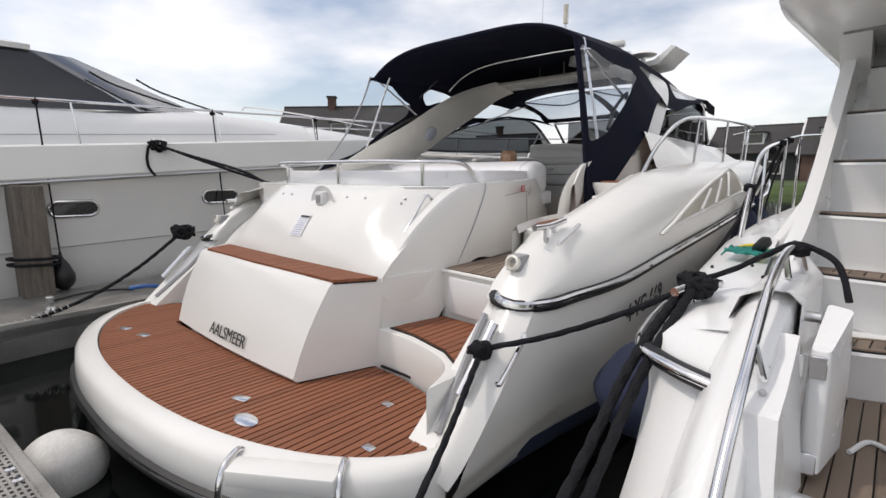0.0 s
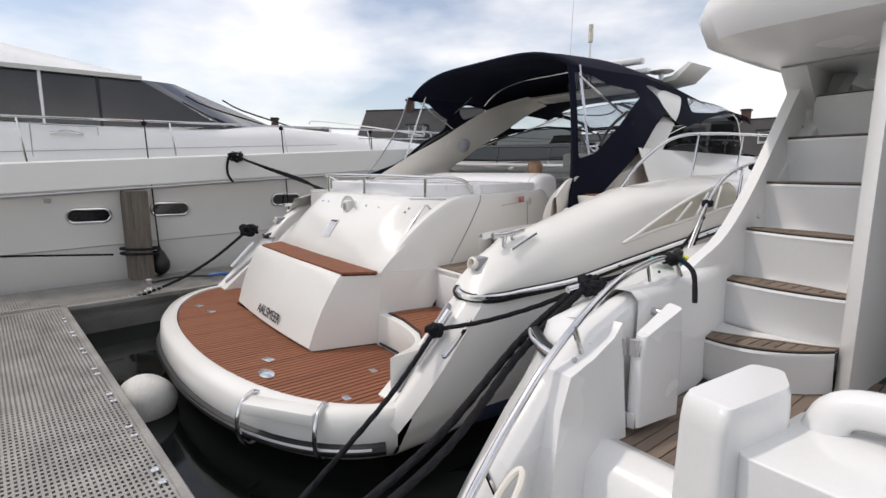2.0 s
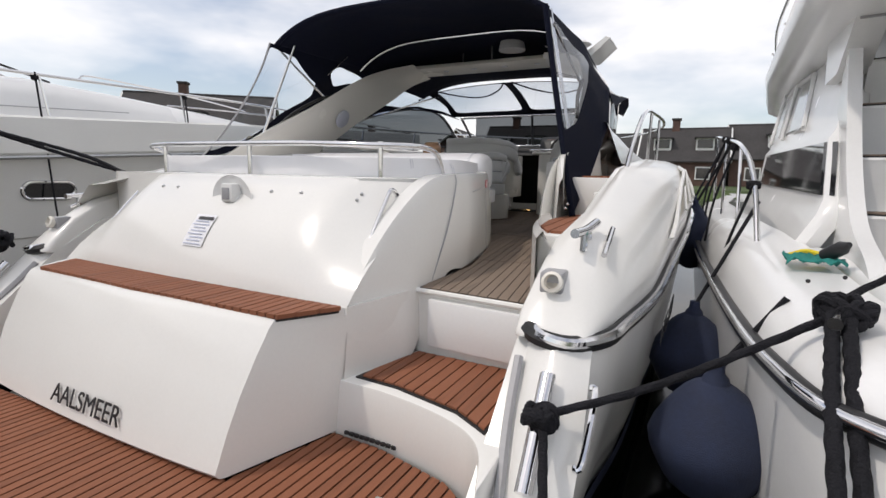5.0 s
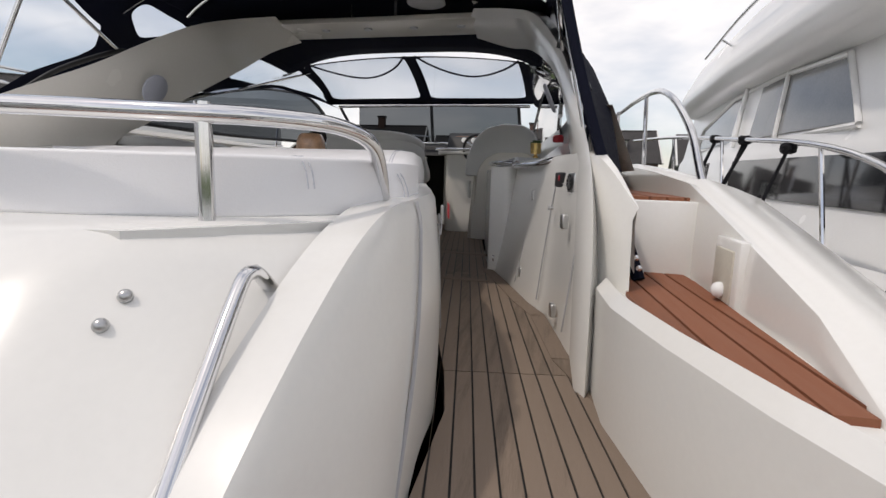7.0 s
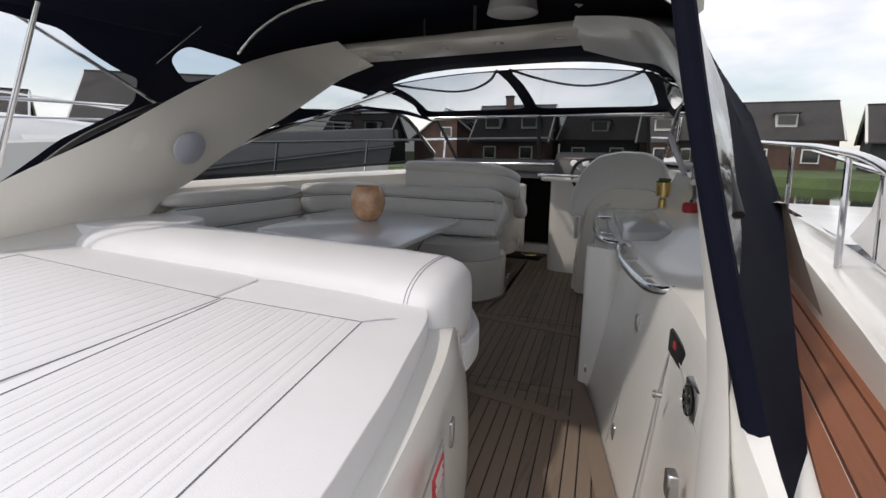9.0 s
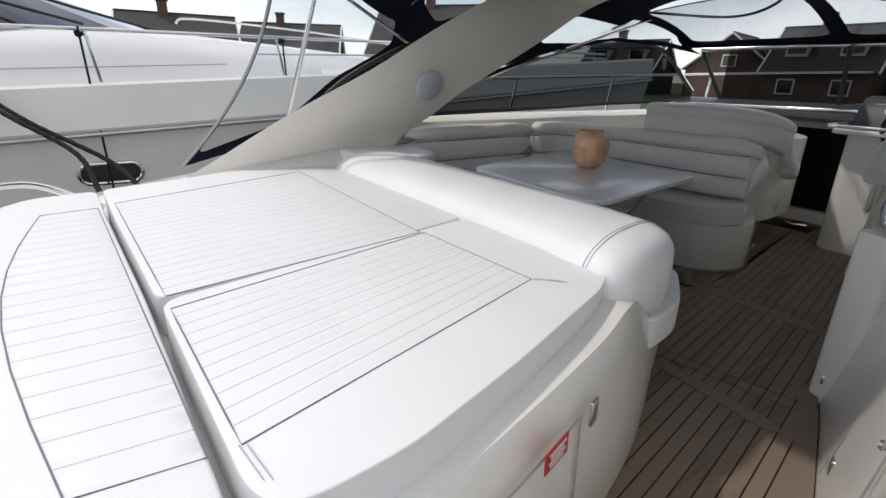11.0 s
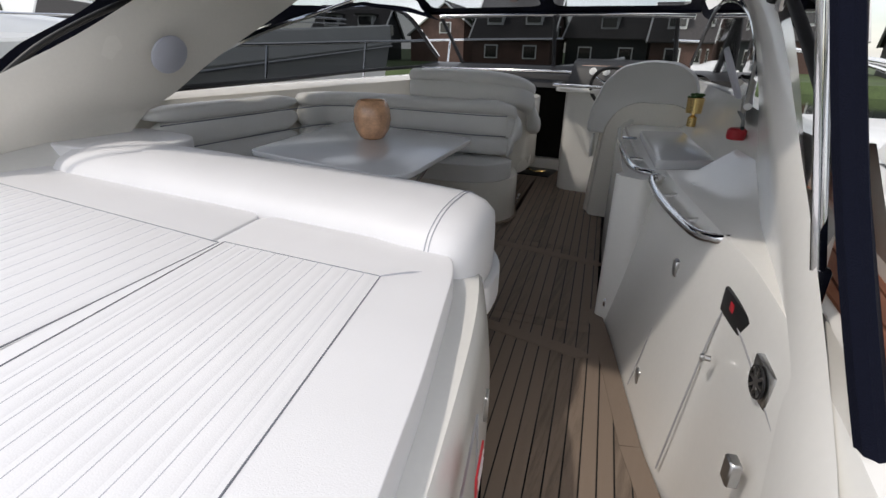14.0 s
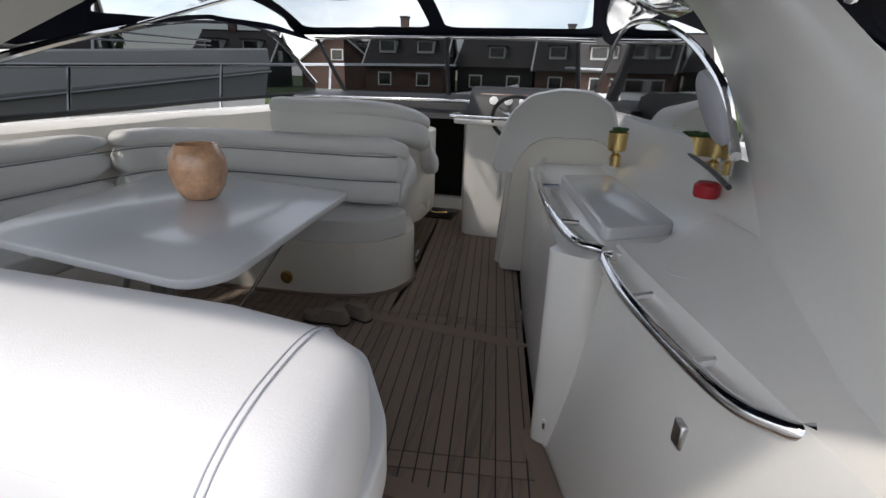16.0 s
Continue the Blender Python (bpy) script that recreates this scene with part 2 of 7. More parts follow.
def part(name, bm, mat, parent, label="", smooth=True, angle=38):
    """One mesh object under a thing or a part."""
    ob = new(name, mesh_of(name, bm, mat, smooth, angle))
    ob.parent = parent
    return tagged(ob, label)


def thing(name, label, category, base=(0, 0, 0), group="", kind=""):
    """An Empty at a thing's base; its parts are given in the boat's own metres."""
    ob = new(name)
    ob.empty_display_size = 0.1
    ob.location = base
    return tagged(ob, label, category, group, kind)


def settle(ob):
    """Bring the parts of a thing, built in place, under its base without moving them."""
    for c in ob.children:
        c.matrix_parent_inverse = Matrix.Translation(-ob.location)
    return ob


def solo(name, bm, mat, label, category, group="", kind="", smooth=True, angle=38):
    return tagged(new(name, mesh_of(name, bm, mat, smooth, angle)), label, category, group, kind)


def clip(poly, nx, ny, d):
    """The part of a plan outline with nx*x + ny*y <= d."""
    out = []
    for i, p in enumerate(poly):
        q = poly[(i + 1) % len(poly)]
        a, b = nx * p[0] + ny * p[1] - d, nx * q[0] + ny * q[1] - d
        if a <= 0:
            out.append(p)
        if (a < 0 < b) or (b < 0 < a):
            t = a / (a - b)
            out.append((p[0] + (q[0] - p[0]) * t, p[1] + (q[1] - p[1]) * t))
    return out


def planks(outline, pitch, gap, degrees, z, thick, mat, parent, first=0.0, cuts=()):
    """Boards over a plan outline, each an object of its own, with open seams. cuts: seams across, as distances along the boards."""
    ax, ay = math.sin(radians(degrees)), math.cos(radians(degrees))
    nx, ny = ay, -ax
    s = [nx * p[0] + ny * p[1] for p in outline]
    k0, k1 = math.floor((min(s) - first) / pitch), math.ceil((max(s) - first) / pitch)
    for k in range(k0, k1):
        a, b = first + k * pitch + gap / 2, first + (k + 1) * pitch - gap / 2
        strip = clip(clip(outline, nx, ny, b), -nx, -ny, -a)
        bounds = [-99.0, *cuts, 99.0]
        for c0, c1 in zip(bounds, bounds[1:]):
            piece = clip(clip(strip, ax, ay, c1 - gap / 2), -ax, -ay, -(c0 + gap / 2)) if cuts else strip
            if len(piece) < 3:
                continue
            area = abs(sum(p[0] * q[1] - q[0] * p[1] for p, q in zip(piece, piece[1:] + piece[:1]))) / 2
            if area < 0.0006:
                continue
            part("plank", prism(piece, z - thick, z + random.uniform(-0.0006, 0.0006)), mat, parent, smooth=False)


def sheet(outer, holes, place, cell=0.12):
    """A skin given on two parameters, with windows left open."""
    loops = [[Vector((*p, 0)) for p in outer]] + [[Vector((*p, 0)) for p in h] for h in holes]
    flat = [p for l in loops for p in l]
    bm = bmesh.new()
    vs = [bm.verts.new(p) for p in flat]
    from_tess = tessellate_polygon(loops)
    for t in from_tess:
        try:
            bm.faces.new([vs[i] for i in t])
        except ValueError:
            pass
    for _ in range(5):
        long = [e for e in bm.edges if e.calc_length() > cell]
        if not long:
            break
        bmesh.ops.subdivide_edges(bm, edges=long, cuts=1)
        bmesh.ops.triangulate(bm, faces=[f for f in bm.faces if len(f.verts) > 3])
    for v in bm.verts:
        v.co = place(v.co.x, v.co.y)
    bmesh.ops.recalc_face_normals(bm, faces=bm.faces)
    return bm


def rounded(pts, r, n=5):
    """A plan outline with its corners rounded."""
    out, m = [], len(pts)
    for i in range(m):
        a, b, c = Vector(pts[i - 1]), Vector(pts[i]), Vector(pts[(i + 1) % m])
        p, q = b + (a - b).normalized() * min(r, (a - b).length * 0.45), b + (c - b).normalized() * min(r, (c - b).length * 0.45)
        for k in range(n + 1):
            t = k / n
            out.append(tuple((1 - t) ** 2 * p + 2 * t * (1 - t) * b + t * t * q))
    return out


def thicken(ob, t, offset=-1):
    mod = ob.modifiers.new("thickness", "SOLIDIFY")
    mod.thickness, mod.offset = t, offset
    return ob


def letters(text, size, mat, m, parent, name="lettering", bold=0.0, stretch=1.0):
    """Flat raised lettering in the built-in font."""
    cu = bpy.data.curves.new(name, "FONT")
    cu.body, cu.size, cu.extrude, cu.offset = text, size, 0.0015, bold
    tmp = bpy.data.objects.new(name, cu)
    scene.collection.objects.link(tmp)
    me = bpy.data.meshes.new_from_object(tmp.evaluated_get(bpy.context.evaluated_depsgraph_get()))
    bpy.data.objects.remove(tmp)
    me.transform(m @ Matrix.Diagonal((stretch, 1, 1, 1)))
    me.materials.clear()
    me.materials.append(mat)
    ob = new(name, me)
    ob.parent = parent
    return ob


def facing(origin, right, up):
    """A pose whose x runs along right and whose y runs along up."""
    x = Vector(right).normalized()
    z = x.cross(Vector(up)).normalized()
    y = z.cross(x)
    return Matrix.Translation(origin) @ Matrix((x, y, z)).transposed().to_4x4()


def interp(x, xs, ys):
    return float(np.interp(x, xs, ys))


from mathutils.geometry import tessellate_polygon


# ---- setting: water, banks, pontoon ----
WATERZ = -0.42
bm = bmesh.new()
bmesh.ops.create_grid(bm, x_segments=8, y_segments=8, size=400)
bmesh.ops.translate(bm, verts=bm.verts, vec=(0, 0, WATERZ))
solo("water", bm, WATER, "dark rippled harbour water between the boats", "water", kind="structure", smooth=False)


def bank():
    """Land beyond the basin, a broad ring of ground that reaches the horizon."""
    rings = []
    for r, z in ((44, -0.6), (45, 0.35), (60, 0.6), (900, 0.6)):
        rings.append([Vector((r * math.cos(a) - 4, r * math.sin(a) * 1.0 + 4, z)) for a in [6.28319 * k / 48 for k in range(48)]])
    solo("ground", loft(rings, True, False), GRASS, "grassy harbour bank with low quay edge", "ground", kind="structure", smooth=False)


bank()


def grating(name, x0, x1, y0, y1, z, label):
    """A pontoon deck of steel grating: bars both ways over a dark frame."""
    deck = thing(name, label, "pontoon", (x0, y0, z), kind="structure")
    bm = block((x0, y0, z - 0.45), (x1, y1, z - 0.05))
    part("float_body", bm, CONCRETE, deck, smooth=False)
    for a, b in (((x0, y0), (x1, y0 + 0.05)), ((x0, y1 - 0.05), (x1, y1)), ((x0, y0 + 0.05), (x0 + 0.05, y1 - 0.05)), ((x1 - 0.05, y0 + 0.05), (x1, y1 - 0.05))):
        part("edge_bar", block((*a, z - 0.16), (*b, z + 0.004), 0.006, 1), GRATE, deck, smooth=False)
    bm = bmesh.new()

    def bar(ax, ay, bx, by, top):
        v = [bm.verts.new(p) for p in ((ax, ay, top), (bx, ay, top), (bx, by, top), (ax, by, top), (ax, ay, top - 0.02), (bx, ay, top - 0.02), (bx, by, top - 0.02), (ax, by, top - 0.02))]
        for f in ((0, 1, 2, 3), (0, 4, 5, 1), (1, 5, 6, 2), (2, 6, 7, 3), (3, 7, 4, 0)):
            bm.faces.new([v[i] for i in f])
    y = y0 + 0.06
    while y < y1 - 0.06:
        bar(x0 + 0.05, y, x1 - 0.05, y + 0.013, z)
        y += 0.027
    x = x0 + 0.06
    while x < x1 - 0.06:
        bar(x, y0 + 0.05, x + 0.022, y1 - 0.05, z - 0.0012)
        x += 0.046
    tagged(part("grating", bm, GRATE, deck, smooth=False), kind="stuff")
    return settle(deck)


DOCKZ = -0.05
main_dock = grating("pontoon_main", -2.5, 7.5, -3.9, -1.56, DOCKZ, "grey steel grating pontoon with bolted panels")
finger = grating("pontoon_finger", -3.5, -2.2, -3.9, 9.0, DOCKZ, "grey steel grating finger pontoon beside the boat")
finger.rotation_euler[2] = radians(6.2)
main_dock.rotation_euler[2] = radians(4.9)
for k in range(7):
    for d in (0.0, 0.14):
        x = 2.0 - 0.62 * k - d
        solo("pontoon_bolt", lathe([(0.024, 0), (0.024, 0.012), (0.014, 0.02)], 10, pose(x, -1.365 + 0.0857 * (x - 0.7), DOCKZ)), CHROME, "bright steel dome bolt on the pontoon", "bolt", "pontoon bolts")


def mooring_post():
    post = thing("mooring_post", "weathered dark timber mooring post, split and grey", "mooring post", (-3.78, -0.62, WATERZ))
    bm = prism([(-3.92, -0.78), (-3.62, -0.76), (-3.61, -0.46), (-3.91, -0.44)], WATERZ - 1, 1.26, 0.025)
    for v in bm.verts:
        if v.co.z > 1:
            v.co.x += 0.02 * math.sin(v.co.y * 9) - 0.03
    part("shaft", bm, TIMBER, post)
    for z in (0.33, 0.40):
        part("rope_turn", tube([(-3.95, -0.81, z), (-3.59, -0.79, z + .02), (-3.58, -0.43, z), (-3.94, -0.41, z - .02)], 0.018, 4, 8, True), ROPE, post)
    settle(post)


mooring_post()


def bollard(x, y, z):
    b = thing("dock_cleat", "small grey steel mooring cleat on the pontoon", "mooring cleat", (x, y, z))
    part("stem", lathe([(0.05, 0), (0.045, 0.02), (0.035, 0.03), (0.035, 0.12), (0.042, 0.13), (0.03, 0.145)], 14, pose(x, y, z)), STEEL, b)
    part("cross_bar", tube([(x - 0.11, y, z + 0.08), (x + 0.11, y, z + 0.08)], 0.014, 2), STEEL, b)
    settle(b)


bollard(-2.89, -0.64, DOCKZ)


# ---- the open motor yacht ----
yacht = thing("motor_yacht", "white open sports yacht with teak platform and navy canopy", "motor yacht", (0, 0, WATERZ))
VS = [0.72, 1.0, 1.5, 2.2, 3.0, 4.0, 5.5, 7.0, 9.0, 11.0, 12.4]


def ub(v):
    return interp(v, [0.67, 1.0, 1.5, 3.5, 6, 9, 11, 12.4], [2.30, 2.37, 2.45, 2.56, 2.5, 1.85, 0.95, 0.05])


def zb(v):
    return interp(v, [0.7, 1.5, 3.5, 6, 9, 12.4], [0.67, 0.72, 0.96, 1.18, 1.42, 1.7])


def zr(v):
    return interp(v, [0.67, 0.8, 1.1, 1.66, 2.5, 3.7, 6, 9, 12.4], [0.74, 0.88, 1.05, 1.20, 1.40, 1.50, 1.55, 1.62, 1.78])


def hull_side(s):
    rings = [[(2.30, 0.72, 0.66), (2.33, 0.42, 0.36), (2.33, 0.12, 0.05), (2.30, 0.04, -0.12), (2.10, 0.04, -0.34), (1.0, 0.2, -0.75), (0, 0.3, -0.9)]]
    for v in VS[1:]:
        u, z = ub(v), zb(v)
        t = interp(v, [1, 6, 12.4], [0, 0.25, 0.8])
        rings.append([(u, v, z), (u - 0.005 - 0.15 * t, v, z - 0.3), (u - 0.05 - 0.4 * t, v, 0.1), (u - 0.10 - 0.5 * t, v, -0.1), (max(0, u - 0.28 - 0.8 * t), v, -0.36), (u * 0.4, v, -0.8), (0, v, -0.95)])
    fine = [spline([Vector((p[0] * s, p[1], p[2])) for p in r], 4) for r in rings]
    cols = [spline([r[i] for r in fine], 3) for i in range(len(fine[0]))]
    part("hull_side", loft(cols), GEL, yacht, angle=60)
    # rounded gunwale cap
    rings = []
    for v, shrink in ((0.655, 0.25), (0.68, 0.6), (0.74, 0.85), (0.9, 1.0), (1.1, 1), (1.5, 1), (2.0, 1), (2.5, 1), (3.2, 1), (4, 1), (5.2, 1), (6.5, 1), (8, 1), (10, 1), (12.3, 1)):
        uo, zo, zt = ub(v), zb(v) + 0.01, zr(v)
        ur, ui = min(2.17, uo - 0.22), min(2.02 if v < 1.3 else 2.07, uo - 0.34)
        mid = 2.13
        row = [(uo, zo), (uo - 0.01, zo + 0.4 * (zt - zo)), (uo - 0.10, zo + 0.80 * (zt - zo)), (ur, zt), (ui + 0.03, zt - 0.015), (ui, zt - 0.06), (ui, zo - 0.02)]
        if shrink < 1:
            row = [(mid + (u - mid) * (0.55 + 0.45 * shrink), 0.68 + (z - 0.68) * shrink) for u, z in row]
        rings.append(spline([Vector((u * s, v, z)) for u, z in row], 3))
    bm = loft(rings)
    bm.faces.new([v for v in bm.verts][:len(rings[0])])
    part("gunwale", bm, GEL, yacht, angle=50)
    line = [(2.04, 0.70, 0.70), (2.10, 0.655, 0.685), (2.22, 0.67, 0.67)] + [(ub(v) + 0.005, v, zb(v)) for v in (0.8, 1.0, 1.5, 2.2, 3.0, 4.0, 5.5, 7.0, 9.0, 11)]
    part("rub_rail", tube([(p[0] * s, p[1], p[2]) for p in line], 0.038, 4, 8), RUBBER, yacht, "black rubber rubbing strake")
    part("rub_rail_trim", tube([((p[0] + 0.022) * s, p[1] - (0.022 if p[1] < 0.7 else 0), p[2] + 0.014) for p in line], 0.022, 4, 8), CHROME, yacht, "polished steel rubbing band")
    # quarter between platform and nose
    outer = spline([(2.30, 0.72, 0.665), (2.335, 0.42, 0.365), (2.335, 0.11, 0.055), (2.30, 0.0, -0.08)], 4)
    inner = spline([(2.05, 0.72, 0.68), (2.09, 0.42, 0.38), (2.15, 0.10, 0.09), (2.16, 0.0, 0.02)], 4)
    mid = [(a + b) / 2 + Vector((0, -0.05, 0.03)) for a, b in zip(outer, inner)]
    m2 = [b + Vector((-0.03, 0.03, -0.03)) for b in inner]
    q = [spline([o, m, i, k], 3) for o, m, i, k in zip(outer, mid, inner, m2)]
    part("quarter", loft([[Vector((p.x * s, p.y, p.z)) for p in r] for r in q]), GEL, yacht, angle=60)
    side = [(0.02, 0.04), (0.10, 0.10), (0.42, 0.38), (0.72, 0.66), (1.1, 0.9), (2.4, 1.0), (2.4, -0.1), (0.02, -0.1)]
    bm = loft([[Vector((u * s, y, z)) for y, z in side] for u in (1.99, 2.16)], True)
    part("quarter_wall", bm, GEL, yacht)
    part("quarter_trim", tube([(2.03 * s, 0.62, 0.60), (2.06 * s, 0.42, 0.40), (2.14 * s, 0.1, 0.12)], 0.02, 3, 6), GREYPLASTIC, yacht)
    line = [(ub(v) - interp(v, [1, 6, 12], [0.13, 0.3, 0.5]), v, -0.20) for v in (0.2, 1.0, 1.6, 2.4, 3.4, 5, 7, 9)]
    bm = loft([[Vector(((p[0] + d) * s, p[1], p[2] + h)) for p in spline(line, 3)] for d, h in ((0.02, -0.07), (0.045, 0.0), (0.04, 0.05))])
    part("boot_stripe", bm, FENDERBLUE, yacht, "dark blue waterline stripe")


PORT = 0.22   # the hull's centre line lies a little to starboard of the transom locker's
hull_side(1)
starboard = set(yacht.children)
hull_side(-1)
for o in set(yacht.children) - starboard:
    o.location.x += PORT


def platform():
    samples = [i / 40 * 2 - 1 for i in range(41)]
    rings = []
    for t in samples:
        a = t * 1.45
        uo, vo = (2.29 if a > 0 else 2.29 - PORT) * math.copysign(abs(math.sin(a)) ** 0.85, a), 0.15 - 1.04 * abs(math.cos(a)) ** 0.95
        un, vn = (2.19 if a > 0 else 2.19 - PORT) * math.copysign(abs(math.sin(a)) ** 0.92, a), 0.20 - 0.94 * abs(math.cos(a)) ** 0.95
        rings.append([Vector(p) for p in ((un, vn, 0.02), (un, vn, 0.072), (un + (uo - un) * 0.15, vn + (vo - vn) * 0.15, 0.078), (un + (uo - un) * 0.72, vn + (vo - vn) * 0.72, 0.066),
                                           (un + (uo - un) * 0.94, vn + (vo - vn) * 0.94, 0.02), (uo, vo, -0.07), (uo, vo, -0.17), (uo * 0.95, vo * 0.93 + 0.03, -0.30), (uo * 0.8, vo * 0.7 + 0.1, -0.5))])
    plat = part("platform_rim", loft(rings), GEL, yacht, "white moulded platform rim", angle=50)
    edge = [r[6] for r in rings]
    part("platform_fender", tube(edge[1:-1], 0.042, 2, 8), RUBBER, yacht, "black rubber edge fender")
    part("platform_fender_trim", tube([p * 1.008 + Vector((0, -0.012, 0.012)) for p in edge[2:-2]], 0.018, 2, 8), STEEL, yacht, "dull steel band")
    arc = [(r[0].x, r[0].y) for r in rings if -2.12 < r[0].x < 2.16]
    outline = arc + [(2.13, 0.06), (1.99, 0.32), (1.8, 0.45), (1.43, 0.53), (1.14, 0.54), (0.99, 0.02), (-1.03, -0.03), (-1.14, 0.5), (-1.5, 0.45), (-1.88, 0.1)]
    part("platform_deck", prism(outline, -0.06, 0.048), CAULK, yacht, "black seam compound under teak", smooth=False)
    return [(p[0] * 0.993, p[1] * 0.993 + 0.004) for p in outline]


PLATFORM_OUTLINE = platform()


def transom():
    # boxed transom locker with a seat on top
    rings = []
    for z, k in ((0.065, 0.03), (0.09, 0.0), (0.10, 0.0), (0.25, 0.0), (0.4, 0.0), (0.55, 0.0), (0.66, 0.0), (0.69, 0.01), (0.70, 0.03)):
        t = (z - 0.09) / 0.61
        f = lambda u: -0.045 + 0.035 * u * u + 0.27 * t + 0.03 * math.sin(math.pi * max(0, min(1, t))) * -1
        w0, w1 = 1.00 + 0.07 * t, 1.14 + 0.06 * t
        row = [(-1.27, 1.0), (-w1, 0.56)] + [(-w0 + 0.015, f(w0) + 0.045)] + [(u, f(u) + k) for u in np.linspace(-w0 + 0.03, w0 - 0.03, 13)] + [(w0 - 0.015, f(w0) + 0.045)] + [(w1, 0.56), (1.27, 1.0)]
        rings.append([Vector((x, y, z)) for x, y in row])
    part("transom_locker", loft(rings, True), GEL, yacht, "white transom locker front", angle=30)
    part("seat_deck", prism([(-0.93, 0.276), (0, 0.252), (1.045, 0.269), (1.185, 0.52), (0.9, 0.515), (0, 0.51), (-1.07, 0.535)], 0.68, 0.706), CAULK, yacht, smooth=False)
    # sloping face up to the sun lounger
    rings = []
    for u in np.linspace(-1.22, 1.205, 25):
        v0 = 0.515 + 0.025 * u * u
        v1 = 0.97 + 0.06 * u * u + max(0, abs(u) - 0.86) * 1.25
        rings.append([Vector((u, v0 + 0.0, 0.66))] + [Vector((u, v0 + (v1 - v0) * t - 0.05 * math.sin(math.pi * t) , 0.70 + 0.59 * t ** 0.85)) for t in np.linspace(0, 1, 10)] + [Vector((u, v1 + 0.05, 1.302)), Vector((u, v1 + 0.3, 1.302))])
    part("transom_face", loft(rings), GEL, yacht, "white sloping transom face", angle=45)
    # curved inboard side of the lounger base
    bot = spline([(1.13, 0.55, 0.06), (1.21, 0.75, 0.06), (1.29, 0.97, 0.3), (1.275, 1.4, 0.7), (1.245, 1.77, 0.7), (1.185, 2.05, 0.7), (1.03, 2.69, 0.7), (0.89, 3.11, 0.7), (0.64, 3.61, 0.7)], 6)
    top = spline([(1.19, 0.575, 0.70), (1.205, 0.85, 0.99), (1.215, 1.15, 1.20), (1.215, 1.42, 1.305), (1.20, 1.77, 1.325), (1.17, 2.05, 1.33), (1.03, 2.6, 1.335), (0.905, 2.95, 1.33), (0.64, 3.56, 1.10)], 6)
    rows = [[b.lerp(t, k) + Vector((0.02 * math.sin(math.pi * k), 0, 0)) for k in (0, 0.15, 0.3, 0.5, 0.7, 0.85, 0.97)] + [t + Vector((-0.012, 0, 0.006)), t + Vector((-0.10, 0, 0.008))] for b, t in zip(bot, top)]
    part("lounger_side", loft(rows), GEL, yacht, "white curved lounger base side", angle=45)
    part("lounger_top", prism([(-1.8, 1.25), (-1.2, 1.0), (0, 1.0), (0.9, 1.06), (1.13, 1.36), (1.13, 1.8), (1.06, 2.1), (0.62, 3.4), (-1.8, 3.5)], 0.72, 1.296), GEL, yacht)
    # seam and a step at the walkway
    part("side_seam", tube([(1.282, 1.24, 0.715), (1.272, 1.45, 1.0), (1.229, 1.64, 1.25), (1.207, 1.67, 1.325)], 0.005, 6, 6), GREYPLASTIC, yacht)
    # boarding step with a curved front
    front = spline([(1.10, 0.55, 0), (1.43, 0.545, 0), (1.78, 0.47, 0), (1.97, 0.34, 0), (2.08, 0.08, 0)], 5)
    poly = [(p.x, p.y) for p in front] + [(2.05, 1.09), (1.12, 1.09)]
    part("boarding_step", prism(poly, 0.0, 0.335, 0.012), GEL, yacht, "white boarding step with curved riser")
    part("step_deck", prism([(1.21, 0.61), (1.45, 0.60), (1.8, 0.52), (1.97, 0.42), (1.98, 1.06), (1.30, 1.06)], 0.30, 0.343), CAULK, yacht, smooth=False)
    part("cockpit_riser", prism([(1.26, 1.085), (2.0, 1.04), (2.0, 1.3), (1.26, 1.3)], 0.2, 0.70, 0.01), GEL, yacht)
    part("riser_hatch", block((1.36, 1.045, 0.39), (1.93, 1.09, 0.655), 0.012, 2, None, pose(0, 0, 0, 0, 0, -3.0) @ pose(-0.055, 0.068, 0)), GELGREY, yacht, "white riser locker hatch")
    part("riser_nosing", tube([(1.28, 1.075, 0.69), (2.0, 1.03, 0.69)], 0.016, 2, 8), GEL, yacht)


transom()

SOLE = 0.71
SOLE_OUTLINE = [(1.29, 1.09), (1.96, 1.05), (1.96, 1.5), (1.80, 1.9), (1.66, 2.3), (1.56, 2.9), (1.46, 3.15), (1.24, 3.86), (1.13, 4.14), (0.95, 5.3), (0.84, 6.0), (0.5, 6.9), (0.2, 7.4), (-0.5, 7.4), (-0.3, 6.6), (0.1, 5.7), (0.24, 5.42), (0.1, 5.08), (-0.2, 4.96), (-1.2, 4.86), (-1.2, 3.7), (0.62, 3.66), (0.89, 3.11), (1.04, 2.69), (1.22, 2.05), (1.28, 1.77)]


